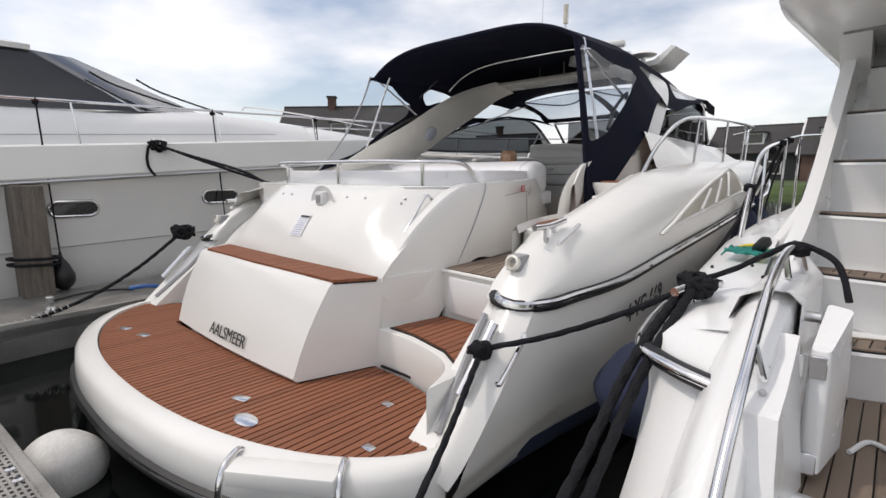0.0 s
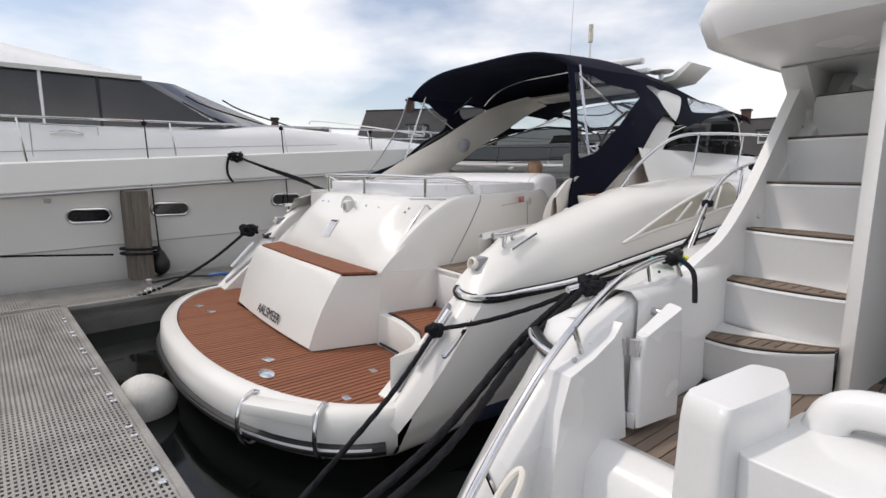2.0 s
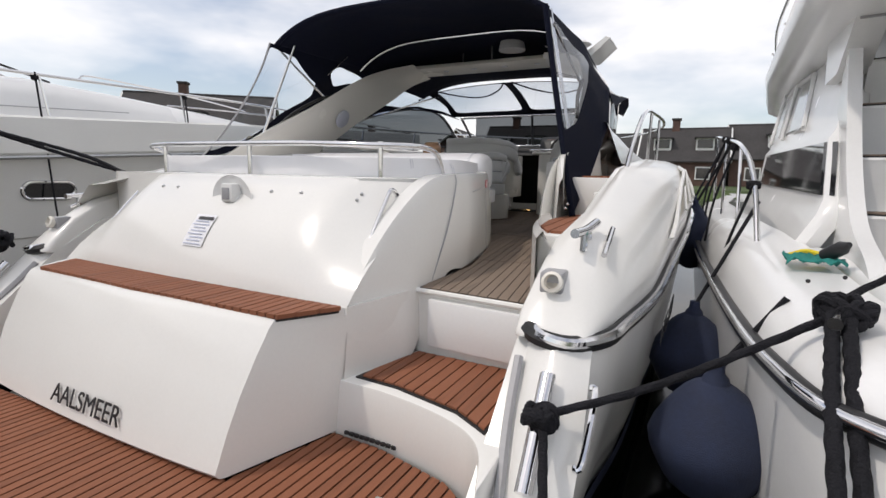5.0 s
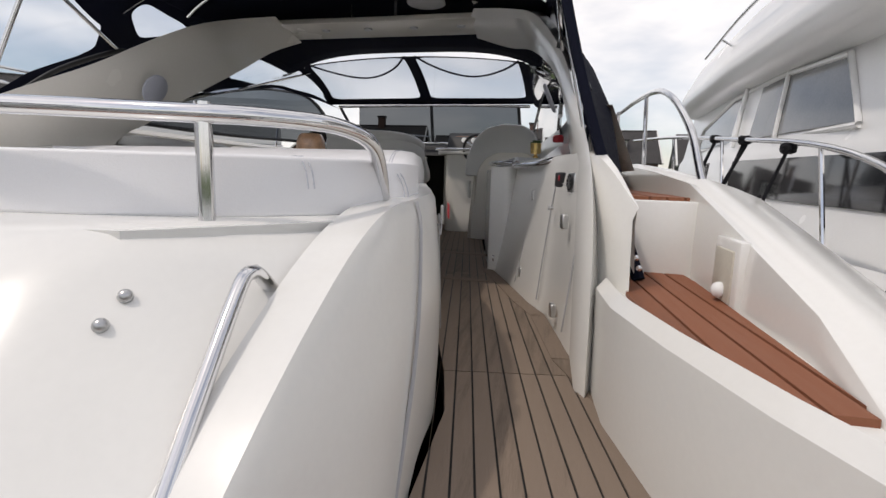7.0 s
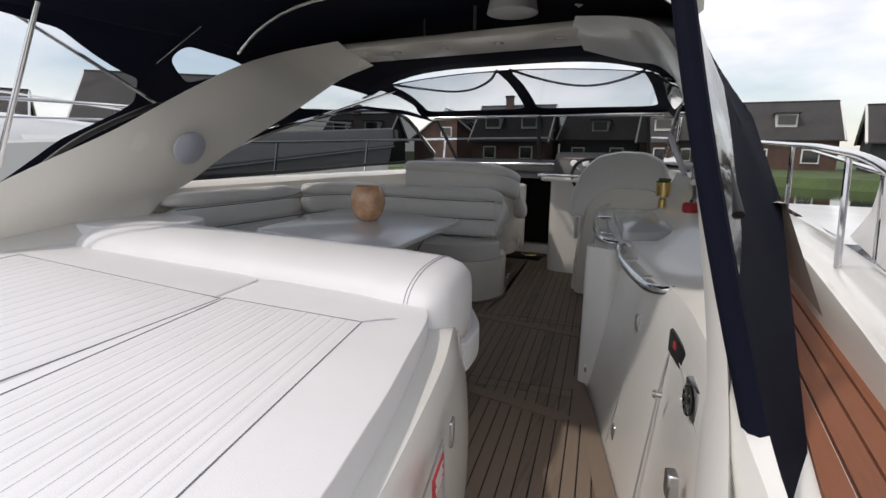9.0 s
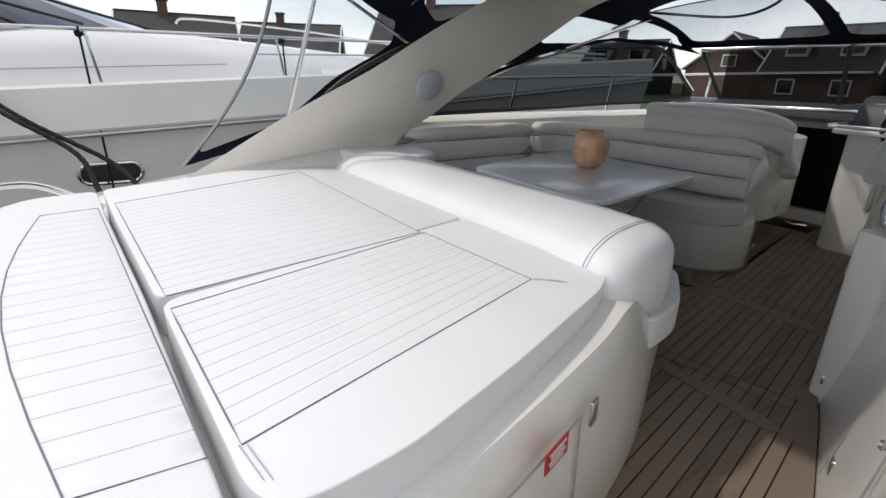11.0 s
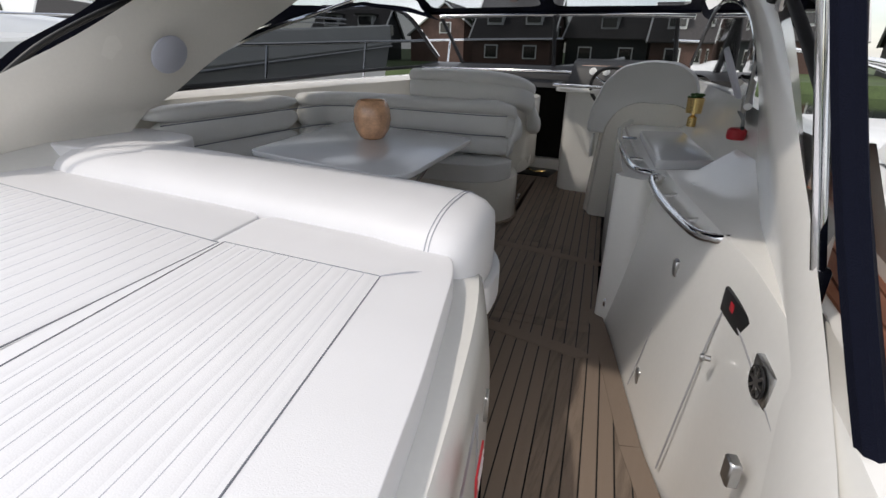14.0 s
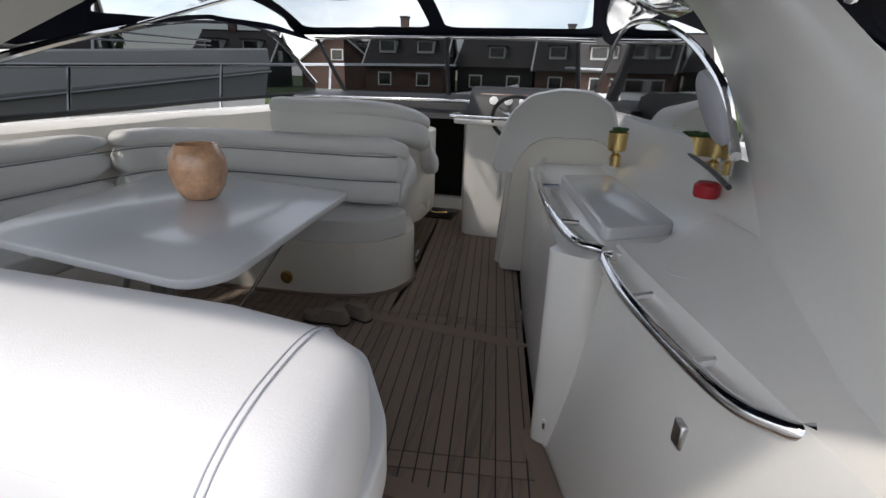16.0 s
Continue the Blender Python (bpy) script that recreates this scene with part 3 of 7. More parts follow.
def cockpit():
    part("cockpit_sole", prism([(p[0], p[1]) for p in SOLE_OUTLINE], SOLE - 0.12, SOLE - 0.004), CAULK, yacht, smooth=False)
    # starboard units: a run of lockers with a leaning face
    floor_line = [(1.80, 1.93), (1.665, 2.3), (1.57, 2.9), (1.47, 3.15), (1.25, 3.86), (1.16, 4.12)]
    face = spline([(x, y, SOLE - 0.02) for x, y in floor_line], 5)
    top = spline([(1.80, 2.02, 1.30), (1.70, 2.35, 1.47), (1.62, 2.9, 1.50), (1.55, 3.2, 1.50), (1.38, 3.86, 1.50), (1.33, 4.08, 1.50)], 5)
    lim = lambda v: interp(v, [2.0, 2.3, 2.9, 3.3], [1.82, 1.75, 1.72, 1.86])
    rows = [[a.lerp(b, k) for k in (0, 0.25, 0.5, 0.75, 0.96)] + [b + Vector((0.015, 0, 0.012)), Vector((min(b.x + 0.14, lim(b.y)), b.y + 0.02, b.z + 0.02)), Vector((min(b.x + 0.28, lim(b.y)), b.y + 0.04, b.z + interp(b.y, [2.9, 3.3], [-0.05, 0.13]))), Vector((min(b.x + 0.32, lim(b.y) + 0.01), b.y + 0.04, b.z - 0.2))] for a, b in zip(face, top)]
    part("starboard_locker", loft(rows), GEL, yacht, "white moulded locker front", angle=45)
    # galley worktop and the locker under it
    wt = [(1.32, 4.0), (1.20, 4.4), (0.95, 5.75), (1.55, 5.8), (1.72, 4.3), (1.6, 4.0)]
    part("galley_base", prism([(1.16, 4.13), (1.13, 4.3), (0.98, 5.2), (0.9, 5.78), (1.7, 5.78), (1.75, 4.13)], SOLE - 0.02, 1.46), GEL, yacht)
    part("galley_post", prism(rounded([(1.12, 4.06), (1.27, 4.0), (1.34, 4.12), (1.18, 4.2)], 0.04, 4), SOLE - 0.02, 1.47), GEL, yacht)
    part("galley_worktop", prism(rounded(wt, 0.05), 1.46, 1.50, 0.012), GEL, yacht)
    part("sink_lid", prism(rounded([(1.30, 4.12), (1.12, 5.1), (1.38, 5.2), (1.55, 4.28)], 0.05), 1.50, 1.545, 0.012), TABLETOP, yacht, "smooth white sink cover")
    part("coaming_ledge_starboard", loft([[Vector((x, y, z)) for x, z in ((a - 0.06, 1.49), (a, 1.505), (a + 0.08, 1.60), (b, 1.80), (b + 0.12, 1.80), (2.0, 1.45))] for y, a, b in ((3.3, 1.66, 1.74), (3.9, 1.58, 1.66), (4.6, 1.52, 1.62), (5.6, 1.38, 1.52), (6.6, 1.25, 1.42), (7.4, 1.15, 1.35))]), GEL, yacht, angle=50)
    # port coaming and window ledge
    part("coaming_ledge_port", loft([[Vector((x, y, z)) for x, z in ((-2.05, 1.3), (-1.95, 1.66), (-1.9, 1.70), (-1.72, 1.70), (-1.66, 1.66), (-1.62, 1.0))] for y in (2.75, 3.2, 4.5, 6.0, 7.4)]), GELCREAM, yacht, angle=50)
    part("port_quarter_ledge", loft([[Vector((x, y, z)) for x, z in ((-2.05, 1.05 + k), (-1.75, 1.30 + k), (-1.5, 1.32 + k), (-1.2, 1.25))] for y, k in ((1.0, -0.12), (1.6, 0.02), (2.2, 0.10), (3.0, 0.2))]), GEL, yacht, angle=60)
    # settee base
    base = rounded([(-1.72, 4.88), (-0.2, 4.98), (0.12, 5.1), (0.24, 5.42), (0.02, 5.9), (-0.3, 6.9), (-1.72, 6.9)], 0.18, 5)
    part("settee_base", prism(base, SOLE - 0.02, 1.06, 0.02), GELCREAM, yacht, "cream moulded settee base")
    part("settee_base_side", prism([(-1.74, 3.5), (-1.15, 3.5), (-1.15, 4.95), (-1.74, 4.95)], SOLE - 0.02, 1.06, 0.02), GELCREAM, yacht)
    part("settee_base_aft", prism([(-1.74, 3.45), (0.2, 3.40), (0.1, 3.66), (-1.74, 3.66)], SOLE - 0.02, 1.06, 0.02), GELCREAM, yacht)
    part("settee_plinth", prism([(p[0] + 0.02, p[1] - 0.02) for p in base], SOLE - 0.01, SOLE + 0.012), TEAKGREY, yacht)
    part("companion_seat_shell", prism(rounded([(-0.85, 5.55), (0.02, 5.62), (0.14, 5.8), (0.10, 6.4), (-0.25, 6.9), (-0.85, 6.9)], 0.15), 1.0, 1.62, 0.03), GELCREAM, yacht)
    # helm console, dash and bulkhead with an open companionway
    part("bulkhead_port", block((-1.75, 7.4, SOLE - 0.1), (-0.44, 7.5, 1.80)), GEL, yacht)
    part("bulkhead_starboard", block((0.12, 7.4, SOLE - 0.1), (1.6, 7.5, 1.80)), GEL, yacht)
    part("bulkhead_head", block((-0.44, 7.4, 1.73), (0.12, 7.5, 1.84), 0.01), GEL, yacht)
    part("companionway_sill", block((-0.46, 7.36, SOLE - 0.1), (0.14, 7.5, 0.83), 0.01), GEL, yacht)
    part("companionway_frame", tube([(-0.43, 7.39, 0.83), (-0.43, 7.39, 1.73), (0.11, 7.39, 1.73), (0.11, 7.39, 0.83)], 0.018, 1, 8, smooth=False), PAINTWHITE, yacht)
    # closed black box behind the doorway: cabin darkness done by colour
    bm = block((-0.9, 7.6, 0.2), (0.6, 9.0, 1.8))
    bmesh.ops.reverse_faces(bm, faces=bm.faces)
    part("cabin_inside", bm, BLACK, yacht, "black box standing in for the darkness of the cabin")
    part("dashboard", loft([[Vector((x, y, z)) for y, z in ((6.9, 1.66), (6.95, 1.79), (7.1, 1.83), (7.5, 1.86), (7.9, 1.84), (7.9, 1.5))] for x in (-1.6, -0.6, 0.3, 1.3)], False), INK, yacht, "black dashboard top", angle=40)
    part("dash_rail", tube([(-1.5, 6.93, 1.80), (0, 6.88, 1.82), (0.4, 6.9, 1.81)], 0.014, 4), CHROME, yacht)
    part("helm_console", loft([[Vector((x, y, z)) for x, y in rounded([(0.28, 6.55), (1.2, 6.5), (1.3, 7.42), (0.16, 7.42)], 0.12)] for z in (SOLE - 0.02, 1.2, 1.62, 1.66)], True), GEL, yacht)
    part("console_top", prism(rounded([(0.2, 6.42), (0.95, 6.42), (1.0, 6.9), (0.16, 6.9)], 0.12), 1.66, 1.70, 0.012), GEL, yacht)
    part("console_rail", tube([(0.19, 6.85, 1.72), (0.17, 6.5, 1.72), (0.3, 6.40, 1.72), (0.7, 6.38, 1.72)], 0.015, 5), CHROME, yacht)
    pod = part("instrument_pod", loft([[Vector((x, y, z)) for y, z in ((6.55, 1.70), (6.62, 1.86), (6.70, 1.93), (6.85, 1.95), (7.0, 1.9), (7.1, 1.7))] for x in (0.30, 0.34, 1.1, 1.14)], True), RUBBER, yacht, "black instrument pod")
    part("instrument_panel", block((-0.34, -0.005, -0.075), (0.34, 0.01, 0.075), 0.008, 2, None, pose(0.72, 6.63, 1.83, -26)), material("brown_panel", (0.16, 0.07, 0.04), 0.3, vary=0.2), pod, "brown instrument panel")
    for k in range(3):
        part("gauge", lathe([(0.035, 0), (0.035, 0.012), (0.028, 0.014), (0.0, 0.014)], 16, pose(0.5 + 0.12 * k, 6.62, 1.84, 64)), PAINTWHITE, pod, "white-faced dial")
    wheel = part("steering_wheel", tube([(0.72 + 0.19 * math.cos(a), 6.42 - 0.08 * math.sin(a), 1.72 + 0.17 * math.sin(a)) for a in [6.28319 * k / 14 for k in range(14)]], 0.016, 3, 8, True), RUBBER, yacht, "black steering wheel")
    for a in (0.5, 2.6, 4.7):
        part("spoke", tube([(0.72, 6.44, 1.72), (0.72 + 0.19 * math.cos(a), 6.42 - 0.08 * math.sin(a), 1.72 + 0.17 * math.sin(a))], 0.010, 2, 6), CHROME, wheel)


cockpit()


def arch():
    """Radar arch: two raked legs and a lit beam across."""
    for s in (-1, 1):
        rings = []
        raked = ((2.02, 3.0, 0.66, 0.66, 1.66, 1.73), (2.05, 3.1, 0.93, 1.0, 1.66, 1.73), (2.11, 3.4, 1.19, 1.36, 1.66, 1.73), (2.28, 3.75, 1.37, 1.58, 1.66, 1.75), (2.60, 3.9, 1.52, 1.72, 1.66, 1.77), (3.05, 4.15, 1.78, 1.98, 1.62, 1.74), (3.65, 4.5, 2.15, 2.26, 1.54, 1.66), (4.15, 4.85, 2.50, 2.50, 1.36, 1.48), (4.45, 5.05, 2.64, 2.58, 1.14, 1.24), (4.66, 5.05, 2.72, 2.67, 0.85, 0.95))
        if s < 0:
            raked = ((1.72, 3.0, 0.66, 0.66, 1.53, 1.70), (1.75, 3.1, 0.95, 1.0, 1.53, 1.70), (1.9, 3.3, 1.25, 1.4, 1.52, 1.70), (2.28, 3.55, 1.48, 1.66, 1.51, 1.70), (2.74, 3.66, 1.76, 1.76, 1.40, 1.60), (3.20, 3.86, 2.01, 1.94, 1.28, 1.48), (3.62, 4.13, 2.26, 2.10, 1.22, 1.38), (4.0, 4.5, 2.47, 2.32, 1.14, 1.28), (4.38, 4.88, 2.62, 2.55, 1.08, 1.17), (4.66, 5.03, 2.72, 2.67, 0.85, 0.95))
        for va, vf, z0, z1, ui, uo in raked:
            drop = interp(z0, [1.0, 1.3, 1.7, 2.1, 2.4], [0.0, 0.22, 0.24, 0.10, -0.04]) if s > 0 else -0.03
            row = [(ui, va, z0 - 0.02), (ui + 0.03, va - 0.06, z0 + 0.02), (uo, va + 0.06, z0 - drop), (uo, (va + vf) / 2, (z0 + z1) / 2 + 0.03 - max(0, drop) * 0.6), (uo, vf, z1), (ui, vf, z1 - 0.04), (ui, (va + vf) / 2, (z0 + z1) / 2 - 0.03)]
            rings.append([Vector((u * s, v, z)) for u, v, z in row])
        cols = [spline([r[i] for r in rings], 4) for i in range(7)]
        rings = [[c[k] for c in cols] for k in range(len(cols[0]))]
        leg = part("arch_leg", loft(rings, True), GELCREAM if s < 0 else GEL, yacht, "white raked arch leg", angle=50)
        o = 0.14 if s < 0 else 0
        hr = tube([((1.70 - o) * s, 2.85, 1.80), ((1.64 - o) * s, 3.1, 2.0), ((1.58 - o) * s, 3.5, 2.20), ((1.56 - o) * s, 3.55, 2.16)], 0.016, 5)
        part("grab_rail", hr, RUBBER, leg)
        if s < 0:
            part("seam", tube([((1.668 - o) * s, 2.3, 1.53), ((1.648 - o) * s, 2.9, 1.62), ((1.628 - o) * s, 3.5, 1.68)], 0.003, 4, 6), GREYPLASTIC, leg)
        part("loudspeaker", lathe([(0.105, 0), (0.105, 0.012), (0.095, 0.02), (0.0, 0.024)], 28, facing((1.215 * s if s < 0 else 1.53, 3.54 if s < 0 else 4.0, 1.945), (0, -s, 0.0), (-s * 0.45, 0, 1))), SPEAKER, leg, "round grey speaker grille")
    beam = part("arch_beam", loft([[Vector((x, y, z)) for y, z in rounded([(4.66, 2.685), (5.04, 2.655), (5.06, 2.72), (4.68, 2.74)], 0.02, 3)] for x in np.linspace(-0.95, 0.95, 7)], True), GELCREAM, yacht, "white beam with spotlights")
    for x in (-0.62, -0.22, 0.2, 0.62):
        part("spotlight", lathe([(0.038, 0), (0.036, -0.012), (0.022, -0.014), (0.0, -0.008)], 16, pose(x + 0.12, 4.82, 2.674, 4)), STEEL, beam, "small round recessed spotlight")


arch()


def windscreen():
    ws = part("windscreen_frame", tube([(-1.5, 7.4, 2.36), (-0.6, 7.46, 2.38), (0.4, 7.44, 2.38), (1.26, 7.36, 2.35)], 0.022, 5), CHROME, yacht, "polished steel windscreen header")
    pane = loft([[Vector((x, 7.4 + 0.06 - 0.05 * x * x * 0.5, z)) for x in (a, a * 0.5 + b * 0.5, b)] for z in (1.84, 2.37) for a, b in [(-1.2, 1.12)]])
    part("pane", pane, GLASS, ws, "tinted windscreen glass").visible_shadow = False
    for x0, x1 in ((-1.50, -1.18), (-0.12, -0.08), (1.10, 1.16)):
        part("pillar", tube([(x1, 7.40, 1.84), (x0 if x0 < -1 else x0, 7.41, 2.37)], 0.022, 2, 8), RUBBER, ws, "black windscreen pillar")
    for s, uu in ((-1, [-1.52, -1.62, -1.68, -1.70, -1.62, -1.5]), (1, [1.60, 1.62, 1.60, 1.52, 1.42, 1.30])):
        vs = [3.66 if s < 0 else 3.98, 4.4, 5.2, 6.0, 6.75, 7.35]
        zt = [1.76 if s < 0 else 1.82, 2.02, 2.23, 2.37, 2.36, 1.92]
        zl = [1.735, 1.74, 1.755, 1.78, 1.80, 1.82]
        topl = spline([(u, v, z) for u, v, z in zip(uu, vs, zt)], 5)
        botl = spline([(u, v, z) for u, v, z in zip(uu, vs, zl)], 5)
        part("side_pane", loft([topl, botl]), GLASS, ws, "tinted curved side window").visible_shadow = False
        part("side_frame", tube(topl, 0.024 if s < 0 else 0.016, 1, 8, smooth=False), CHROME, ws, "polished steel window frame")
        part("side_gasket", tube(botl, 0.018 if s < 0 else 0.008, 1, 8, smooth=False), RUBBER, ws)
        if s < 0:
            part("brace", tube([(uu[2] + 0.02 * -s, 5.2, 2.23), (uu[2] * 0.75, 6.0, 2.55)], 0.012, 2, 8), CHROME, ws)


windscreen()


# ---- canopy ----
def canopy():
    can = thing("canopy", "navy canvas cockpit canopy with clear vinyl windows", "canopy", (0, 4, 1.3))

    def roof(u, v):
        w = interp(v, [2.68, 4, 5.7, 7.3], [1.42, 1.42, 1.34, 1.3])
        crown = interp(v, [2.68, 2.9, 3.8, 4.8, 5.7, 7.3], [2.86, 2.90, 2.95, 2.88, 2.68, 2.42])
        edge = interp(v, [2.68, 3.8, 4.8, 5.7, 7.3], [2.60, 2.64, 2.60, 2.50, 2.38])
        return Vector((u * w + 0.05, v, crown + (edge - crown) * abs(u) ** 4.0 - 0.012 * math.sin(v * 5) * math.cos(u * 2)))
    us = [math.sin(k / 12 * 1.5708) if k >= 0 else -math.sin(-k / 12 * 1.5708) for k in range(-12, 13)]
    top = part("roof_panel", loft([[roof(u, v) for u in us] for v in np.linspace(2.68, 5.7, 22)]), NAVY, can, "taut navy roof panel", angle=80)
    thicken(top, 0.006)
    hem = part("roof_hem", tube([roof(u, 2.68) + Vector((0, 0, -0.01)) for u in us], 0.022, 1, 8, smooth=False), NAVY, can)

    def front(x, y):
        a, b = Vector((interp(x, [0, 1], [-1.2, 1.25]), 5.7, 2.64 - 0.08 * (2 * x - 1) ** 2)), Vector((interp(x, [0, 1], [-1.62, 1.3]), 7.35, 2.40))
        p = b.lerp(a, y)
        p.z += 0.05 * math.sin(math.pi * y)
        return p
    holes = [rounded([(0.03, 0.1), (0.475, 0.1), (0.475, 0.97), (0.03, 0.97)], 0.06), rounded([(0.525, 0.1), (0.97, 0.1), (0.97, 0.97), (0.525, 0.97)], 0.06)]
    part("front_panel", sheet([(0, 0), (1, 0), (1, 1), (0, 1)], holes, front), NAVY, can)
    for h in holes:
        part("front_window", sheet(h, [], front, 0.2), HAZY, can, "cloudy clear vinyl window").visible_shadow = False
    for a, b in ((0.03, 0.475), (0.525, 0.97)):
        part("window_binding", tube([front(a + (b - a) * t, 0.97 - 0.55 * math.sin(math.pi * t) ** 0.8 * 0.8) + Vector((0, 0, 0.01)) for t in np.linspace(0, 1, 9)], 0.012, 3, 6), NAVY, can)
    part("front_hem", tube([front(x, 0) for x in np.linspace(0, 1, 8)], 0.02, 2, 8), NAVY, can)

    for s in (-1, 1):
        def wall(v, t, s=s):
            k = (1 - t) * interp(v, [2.6, 3.4], [0.42 if s > 0 else 0.55, 0.0])
            vv = v - k
            zl = interp(v, [2.6, 2.95, 3.4, 3.8, 4.1, 4.3, 4.6, 5.2, 6.0, 6.75, 7.35], [1.06 if s > 0 else 1.42, 1.36 if s > 0 else 1.55, 1.80, 2.10, 2.22, 2.12, 2.1, 2.24, 2.38, 2.37, 2.30])
            ul = interp(v, [2.6, 2.95, 3.4, 4.1, 4.6, 5.2, 6.0, 6.75, 7.35], [1.862 if s > 0 else 1.80, 1.87 if s > 0 else 1.86, 1.86, 1.72, 1.72, 1.70, 1.66, 1.57, 1.42])
            r = roof(s, min(v, 5.7))
            if v > 5.7:
                e = front(0 if s < 0 else 1, 1 - (v - 5.7) / 1.65)
                r = e
            lo = Vector((ul * s, vv, zl))
            p = lo.lerp(r, t)
            p.x += (0.03 if s < 0 else -0.03) * s * math.sin(math.pi * t)
            return p
        win1 = rounded([(2.67, 0.96), (2.95, 0.94), (3.68, 0.72), (3.75, 0.56), (3.25, 0.40), (2.9, 0.33), (2.67, 0.37)], 0.05)
        win2 = rounded([(3.95, 0.80), (4.55, 0.82), (4.25, 0.42)], 0.07)
        win3 = rounded([(4.95, 0.30), (5.1, 0.85), (6.9, 0.90), (7.1, 0.45), (6.2, 0.16), (5.5, 0.18)], 0.09)
        if s < 0:
            win1 = rounded([(2.615, 0.975), (3.0, 0.93), (3.48, 0.66), (3.5, 0.47), (3.15, 0.33), (2.95, 0.12), (2.615, 0.06)], 0.04)
            win2 = rounded([(3.65, 0.80), (3.72, 0.92), (4.3, 0.80), (4.2, 0.62), (3.85, 0.5)], 0.07)
        part("side_panel", sheet([(2.6, 0), (3.0, 0), (3.5, 0), (4.0, 0), (4.5, 0), (5.2, 0), (6, 0), (6.8, 0), (7.35, 0), (7.35, 1), (6.5, 1), (5.7, 1), (4.5, 1), (3.5, 1), (2.6, 1)], [win1, win2, win3], wall, 0.1), NAVY, can, "navy side curtain", angle=80)
        for w in (win1, win2, win3):
            part("side_window", sheet(w, [], wall, 0.12), CLEAR, can, "clear vinyl side window").visible_shadow = False
        part("curtain_edge", tube([wall(2.6, t) for t in np.linspace(0, 1, 9)], 0.022 if s > 0 else 0.009, 3, 8), NAVY if s > 0 else GREYPLASTIC, can, "rolled navy curtain edge with zip" if s > 0 else "clear curtain edge binding")
        part("frame_pole", tube([(1.69, 2.72, 1.60), (1.46, 2.78, 2.62)] if s > 0 else [(-1.62, 2.66, 1.62), (-1.28, 2.85, 2.62)], 0.014, 2, 10), CHROME, can, "steel canopy pole")
        part("stay", tube([(-1.45, 2.75, 2.62), (-1.52, 3.6, 2.2)] if s < 0 else [(1.5, 2.75, 2.5), (1.58, 3.5, 2.14)], 0.012, 2, 8), CHROME, can)
        part("pole_clamp", block((1.69 * s - 0.016, 2.705, 1.53), (1.69 * s + 0.016, 2.74, 1.63), 0.006), CHROME, can, "chrome pole clamp")
    part("roof_bow", tube([roof(u, 4.1) + Vector((0, 0, -0.03)) for u in us], 0.013, 1, 8, smooth=False), CHROME, can)
    part("roof_strap", tube([(-1.4, 3.5, 2.45), (-1.23, 3.87, 2.83)], 0.008, 2, 6), CHROME, can)
    settle(can)


canopy()
settle(yacht)


def face_at(u, t):
    """A point on the sloping transom face and its slope."""
    v0 = 0.515 + 0.025 * u * u
    v1 = 0.97 + 0.06 * u * u + max(0, abs(u) - 0.86) * 1.25
    f = lambda k: Vector((u, v0 + (v1 - v0) * k - 0.05 * math.sin(math.pi * k), 0.70 + 0.59 * k ** 0.85))
    return f(t), (f(t + 0.02) - f(t - 0.02)).normalized()


def fit_out(bm_or_ob):
    """Attach a fitting built in place to the yacht."""
    bm_or_ob.matrix_parent_inverse = Matrix.Translation(-yacht.location)
    return bm_or_ob


def fitting(name, bm, mat, label="", **k):
    return fit_out(part(name, bm, mat, yacht, label, **k))


